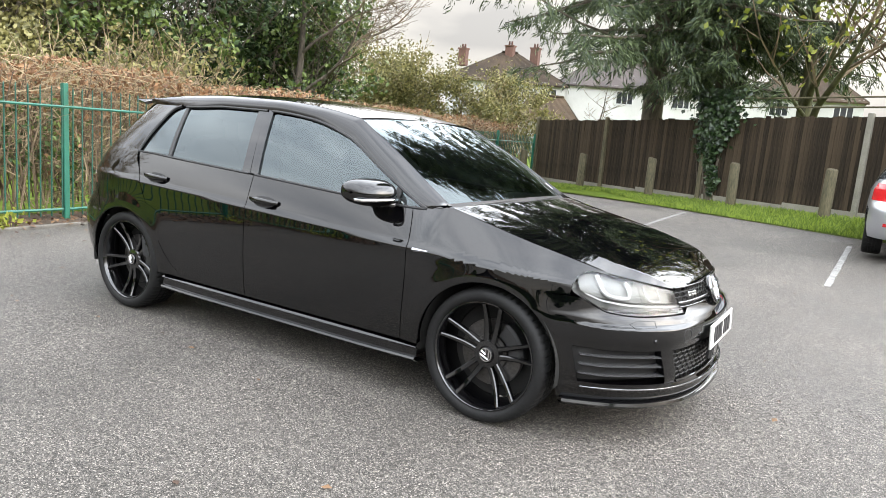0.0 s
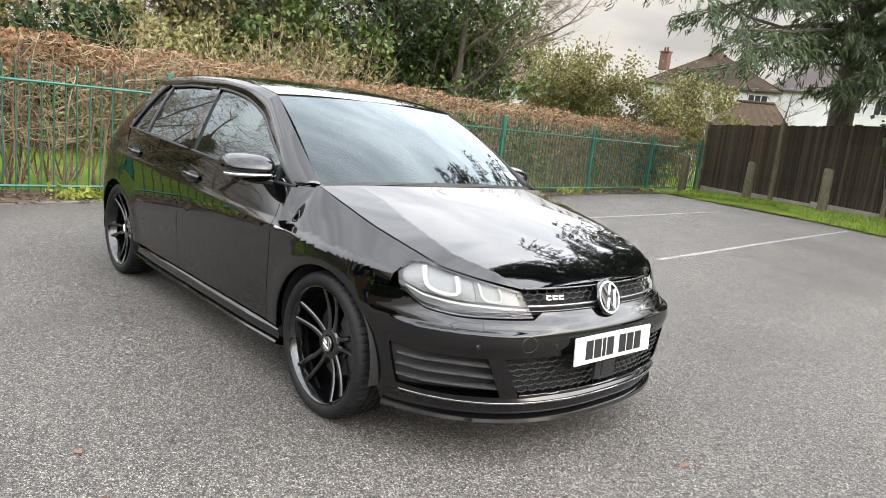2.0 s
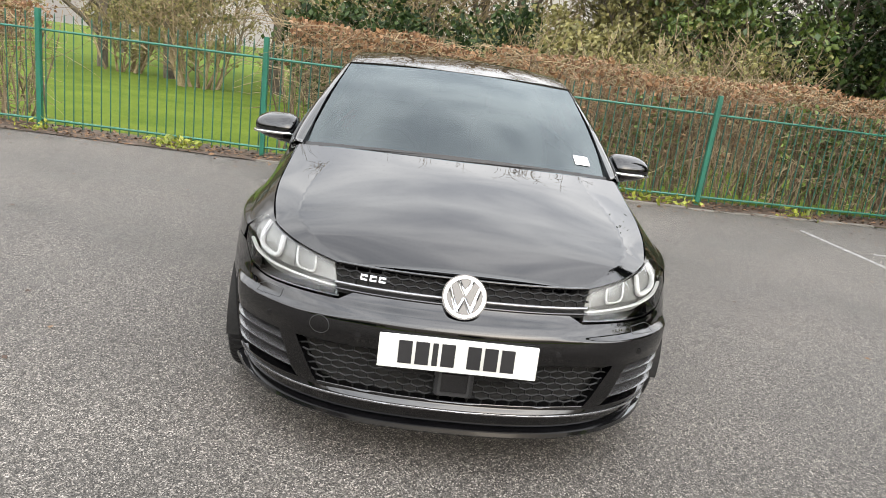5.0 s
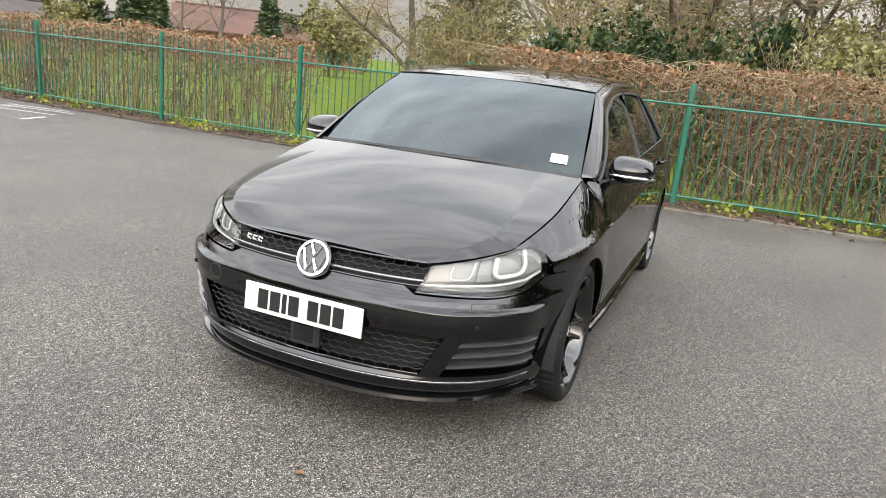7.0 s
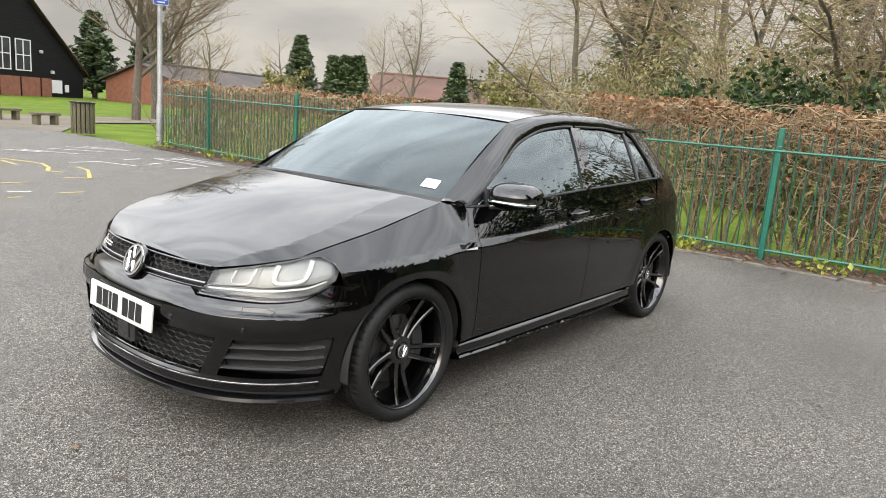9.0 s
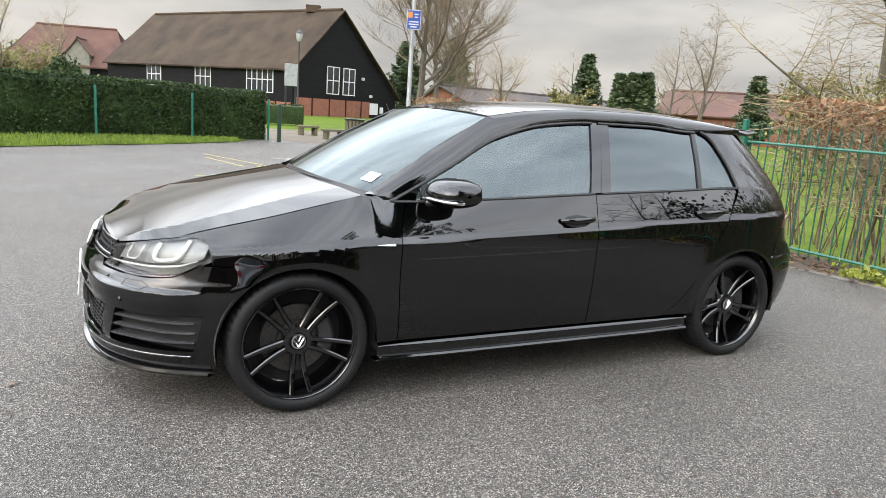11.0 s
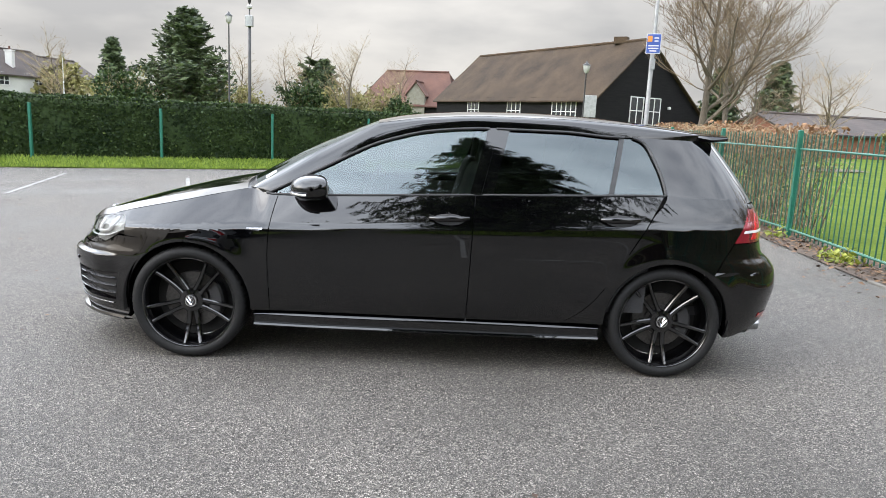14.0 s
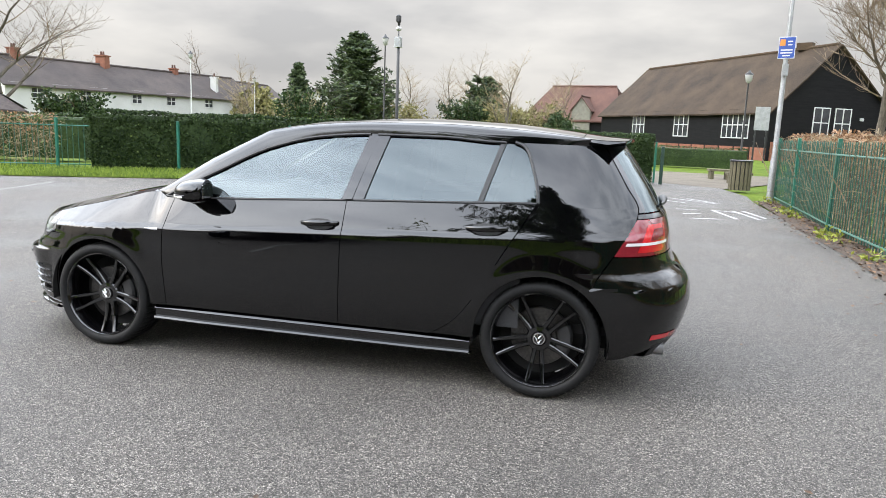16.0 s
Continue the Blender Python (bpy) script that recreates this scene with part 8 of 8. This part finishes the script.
def furniture():
    # galvanised pole with the blue sign
    t = thing("sign_pole", "galvanised steel pole with a blue parking sign", "sign pole", at=(-5.1, -12.85, 0))
    part("pole", lathe_shape([(0.075, 0), (0.075, 0.95), (0.058, 1.05), (0.05, 3.5), (0.042, 6.2), (0.0, 6.22)]), GALV, t, smooth=40)
    s = part("sign_plate", Shape().box((0, 0, 0), (0.34, 0.012, 0.46), bevel=0.003), SIGNWHITE, t, "white-edged blue sign plate")
    s.location, s.rotation_euler = (0.02, 0.085, 3.42), (0, 0, radians(-22))
    f = part("sign_face", Shape().box((0, 0.008, 0), (0.315, 0.004, 0.435)), SIGNBLUE, s, "blue sign face")
    part("sign_emblem", Shape().box((0.09, 0.0125, 0.11), (0.11, 0.003, 0.14)), SIGNORANGE, s, "small orange emblem")
    for z, w in ((0.13, 0.10), (0.06, 0.09), (-0.05, 0.24), (-0.11, 0.24), (-0.17, 0.16)):
        part("sign_bar", Shape().box((-0.06 if w < 0.12 else 0, 0.0125, z), (w, 0.003, 0.026)), SIGNWHITE, s)
    for z in (3.3, 3.55):
        part("clamp", lathe_shape([(0.055, z - 0.02), (0.062, z), (0.055, z + 0.02)]), GALV, t)
    part("bracket_box", Shape().box((0.0, 0.05, 2.95), (0.12, 0.10, 0.25), bevel=0.01), GALV, t)
    # slatted litter bin
    t = thing("litter_bin", "weathered timber-slatted litter bin", "litter bin", at=(-5.05, -16.7, 0))
    part("liner", lathe_shape([(0.0, 0.02), (0.24, 0.02), (0.24, 0.80), (0.20, 0.80), (0.20, 0.1)], 20), BLACKMETAL, t)
    for k in range(16):
        a = k * 2 * math.pi / 16
        o = part("slat", Shape().box((0, 0, 0.42), (0.085, 0.022, 0.82), bevel=0.004), POSTWOOD, t)
        o.location, o.rotation_euler = (0.28 * math.cos(a), 0.28 * math.sin(a), 0), (0, 0, a + math.pi / 2)
    part("rim", lathe_shape([(0.31, 0.80), (0.32, 0.84), (0.25, 0.85), (0.24, 0.80)], 20), BLACKMETAL, t)
    # seats in the grass
    for x, y, r in ((-5.64, -20.6, 10), (-5.3, -22.7, 10)):
        t = thing("bench", "low backless timber bench on block legs", "bench", "low benches by the path", at=(x, y, -0.04), rz=r)
        part("seat", Shape().box((0, 0, 0.34), (0.8, 0.36, 0.08), bevel=0.01), POSTWOOD, t)
        for k in (-0.28, 0.28):
            part("leg", Shape().box((k, 0, 0.15), (0.12, 0.30, 0.30), bevel=0.01), POSTWOOD, t)
    # dark post at the end of the hedge
    o = part("gate_post", Shape().box((0, 0, 0.55), (0.10, 0.10, 1.15), bevel=0.012), GREENDK)
    tagged(o, "dark green steel post beside the hedge gap", "post")
    o.location = (-2.97, -17.5, 0)
    # notice board
    t = thing("notice_board", "grey notice board on two posts", "notice board", at=(-11.3, -49.0, -0.1), rz=-8)
    part("panel", Shape().box((0, 0, 3.05), (0.95, 0.08, 1.6), bevel=0.015), GALV, t)
    for k in (-0.36, 0.36):
        part("post", Shape().box((k, -0.06, 1.4), (0.11, 0.09, 2.9)), BLACKMETAL, t)

    def lamp(x, y, h, mt, label, globe=True):
        t = thing("street_lamp", label, "street lamp", "park lamps", at=(x, y, -0.1))
        part("pole", lathe_shape([(0.09, 0), (0.085, 0.9), (0.05, 1.0), (0.035, h - 0.5), (0.03, h - 0.35)]), mt, t, smooth=40)
        if globe:
            part("lantern", lathe_shape([(0.04, h - 0.4), (0.13, h - 0.32), (0.18, h - 0.05), (0.17, h)], 10), LAMPGLASS, t, smooth=50)
            part("cap", lathe_shape([(0.20, h - 0.01), (0.19, h + 0.03), (0.08, h + 0.12), (0.02, h + 0.22), (0.0, h + 0.22)], 10), BLACKMETAL, t, smooth=50)
    lamp(-7.6, -33.0, 4.65, BLACKMETAL, "black park lamp with a lantern head")
    lamp(11.2, -33.6, 6.3, BLACKMETAL, "tall black park lamp with a lantern head")
    lamp(31.5, -46.0, 6.6, WHITEFRAME, "white-painted lamp standard with a lantern head")
    lamp(36.9, -66.0, 6.1, WHITEFRAME, "white-painted lamp standard far off")
    # camera mast
    t = thing("camera_mast", "tall black mast with a camera dome and a grey box", "camera mast", at=(8.5, -27.5, -0.1))
    part("mast", lathe_shape([(0.10, 0), (0.10, 1.2), (0.075, 1.4), (0.07, 5.3), (0.03, 5.35), (0.03, 6.2)]), BLACKMETAL, t, smooth=40)
    part("control_box", Shape().box((0, 0.05, 5.35), (0.32, 0.28, 0.45), bevel=0.02), GALV, t, "pale grey control box")
    part("dome", lathe_shape([(0.02, 5.85), (0.10, 5.88), (0.13, 5.95), (0.10, 6.02), (0.03, 6.05)], 14), LAMPGLASS, t, "white camera dome", smooth=50)
    part("camera_head", Shape().box((0.02, 0.0, 6.42), (0.22, 0.20, 0.30), bevel=0.05).rod((0, 0, 6.1), (0, 0, 6.3), 0.05, 0.09, 10), BLACKMETAL, t, "black swivelling camera head")
    clipped_hedge([(8.0, -36.0), (-7.9, -33.0)], 0.9, 0.95, 41, 9000, "low clipped green hedge before the hall")
    clipped_hedge([(14.5, -14.5), (26.0, -9.0)], 0.9, 1.3, 42, 7000, "clipped dark hedge beyond the park rails")
    bank("hedge", [(17.5, -7.4), (12.0, -10.4)], 0.2, 0.8, 1.35, 900, 1400, 900, 43, "thin bare hedge behind the low fence")
    for i, (x, y, r) in enumerate(((47.5, -58, 1.4), (46.2, -61.5, 1.2), (45.2, -65, 1.3), (44.0, -69, 1.5))):
        rng = np.random.RandomState(500 + i)
        t = thing("topiary_bush", "round clipped dark bush before the terrace", "bush", "clipped bushes", at=(x, y, -0.1))
        v = rng.normal(size=(2200, 3))
        v /= np.linalg.norm(v, axis=1, keepdims=True)
        v[:, 2] = np.abs(v[:, 2]) * 1.2
        part("foliage", Shape().leaves(v * r * rng.uniform(0.75, 1.03, (2200, 1)) + [0, 0, 0.2], 0.22, rng=rng), LEAFDARK, t)["kind"] = "stuff"


furniture()


SILVER = surface("silver_car_paint", (0.34, 0.35, 0.37), (0.40, 0.41, 0.43), 0.3, metal=0.6, coat=1.0, fine=300)


def parked_car():
    """The silver car in the next bay: shell, glass, lamps and wheels."""
    t = thing("car", "silver-grey hatchback parked in the next bay", "car", at=(0, 0, 0))

    def low_side(u, v):
        return on_side(lerp(1.7, -1.55, u), np.maximum(lerp(0.30, 0.95, v), np.maximum(arch_z(lerp(1.7, -1.55, u), HUBX), arch_z(lerp(1.7, -1.55, u), -HUBX)) * (np.minimum(np.abs(lerp(1.7, -1.55, u) - HUBX), np.abs(lerp(1.7, -1.55, u) + HUBX)) < ARCH)))

    def tail_skin(u, v):
        z = lerp(0.26, 0.98, v)
        return tail_at(lerp(-1, 1, u) * tail_angle(-1.55 - 0.13 * (z < 0.6), z), z)

    def nose_skin(u, v):
        z = lerp(0.22, 0.76, v)
        return nose_at(lerp(-1, 1, u) * nose_angle(1.68, z), z)

    def roof_skin(u, v):
        w = 2 * u - 1
        x = lerp(0.33, -1.55, v)
        z = ROOF_Z(x) + (RAIL_Z(x) - ROOF_Z(x)) * np.abs(w) ** 2.6
        return np.stack([x, RAIL_Y(x) * w, z], -1)

    def bonnet_skin(u, v):
        w = 2 * u - 1
        x = lerp(2.0, 1.0, v)
        e = np.minimum(EDGE_Z(x), 0.95)
        return np.stack([x, side_y(np.minimum(x, 1.9), e) * w, e + 0.05 * (1 - w ** 2)], -1)

    def house_skin(u, v):
        x = lerp(1.0, -1.6, u)
        z = lerp(EDGE_Z(x) - 0.03, np.minimum(RAIL_Z(x), 0.95 + 0.56 * (1.0 - x)), v)
        return on_side(x, np.maximum(z, EDGE_Z(x) - 0.03))
    body = part("body", skin([(low_side, 60, 16, ""), (tail_skin, 40, 16, ""), (nose_skin, 40, 16, ""), (roof_skin, 20, 20, ""), (bonnet_skin, 16, 16, "")], 0.02), SILVER, t)
    part("body", skin([(low_side, 60, 16, "")], 0.02, True), SILVER, t)
    for mir in (False, True):
        part("side_glass", skin([(house_skin, 40, 12, "")], 0.02, mir), PANEDARK, t)
        part("tail_lamp", skin([(lambda u, v: tail_at(lerp(tail_angle(-1.66, lerp(0.72, 0.93, v)), 0.45, u), lerp(0.72, 0.93, v)) * [1.002, 1.006, 1], 14, 6, "u0 u1 v0 v1")], 0.01, mir), LENSRED, t, "red tail lamp")
        part("reflector", skin([(lambda u, v: tail_at(lerp(0.75, 0.45, u), lerp(0.42, 0.46, v)) * [1.003, 1.006, 1], 8, 3, "")], 0.01, mir), LENSRED, t, "low red reflector")

    def screen_skin(u, v):
        w = 2 * u - 1
        a, b = np.array([1.05, 0.70, 0.95]), np.array([0.33, 0.57, 1.34])
        p = a + (b - a) * v[..., None]
        p[..., 1] = p[..., 1] * w
        return p

    def rear_skin(u, v):
        z = lerp(0.98, 1.36, v)
        return tail_at(lerp(-1, 1, u) * tail_angle(-1.55, z), z)
    part("windscreen", skin([(screen_skin, 10, 10, "")], 0.02), PANEDARK, t)
    part("rear_screen", skin([(rear_skin, 20, 10, "")], 0.02), PANEDARK, t)
    part("underbody", Shape().box((0, 0, 0.26), (3.7, 1.1, 0.12)).box((0, 0, 0.28), (1.8, 1.6, 0.1)), LINER, t)
    me = wheel()
    for x in (HUBX, -HUBX):
        for s in (1, -1):
            fit_wheel(t, me, x, s)
    g = float(rise(4.05, 8.5))
    t.matrix_world = pose(3.52, 8.43, g - 0.02, 0, -math.degrees(math.atan(0.028)), 90)


parked_car()
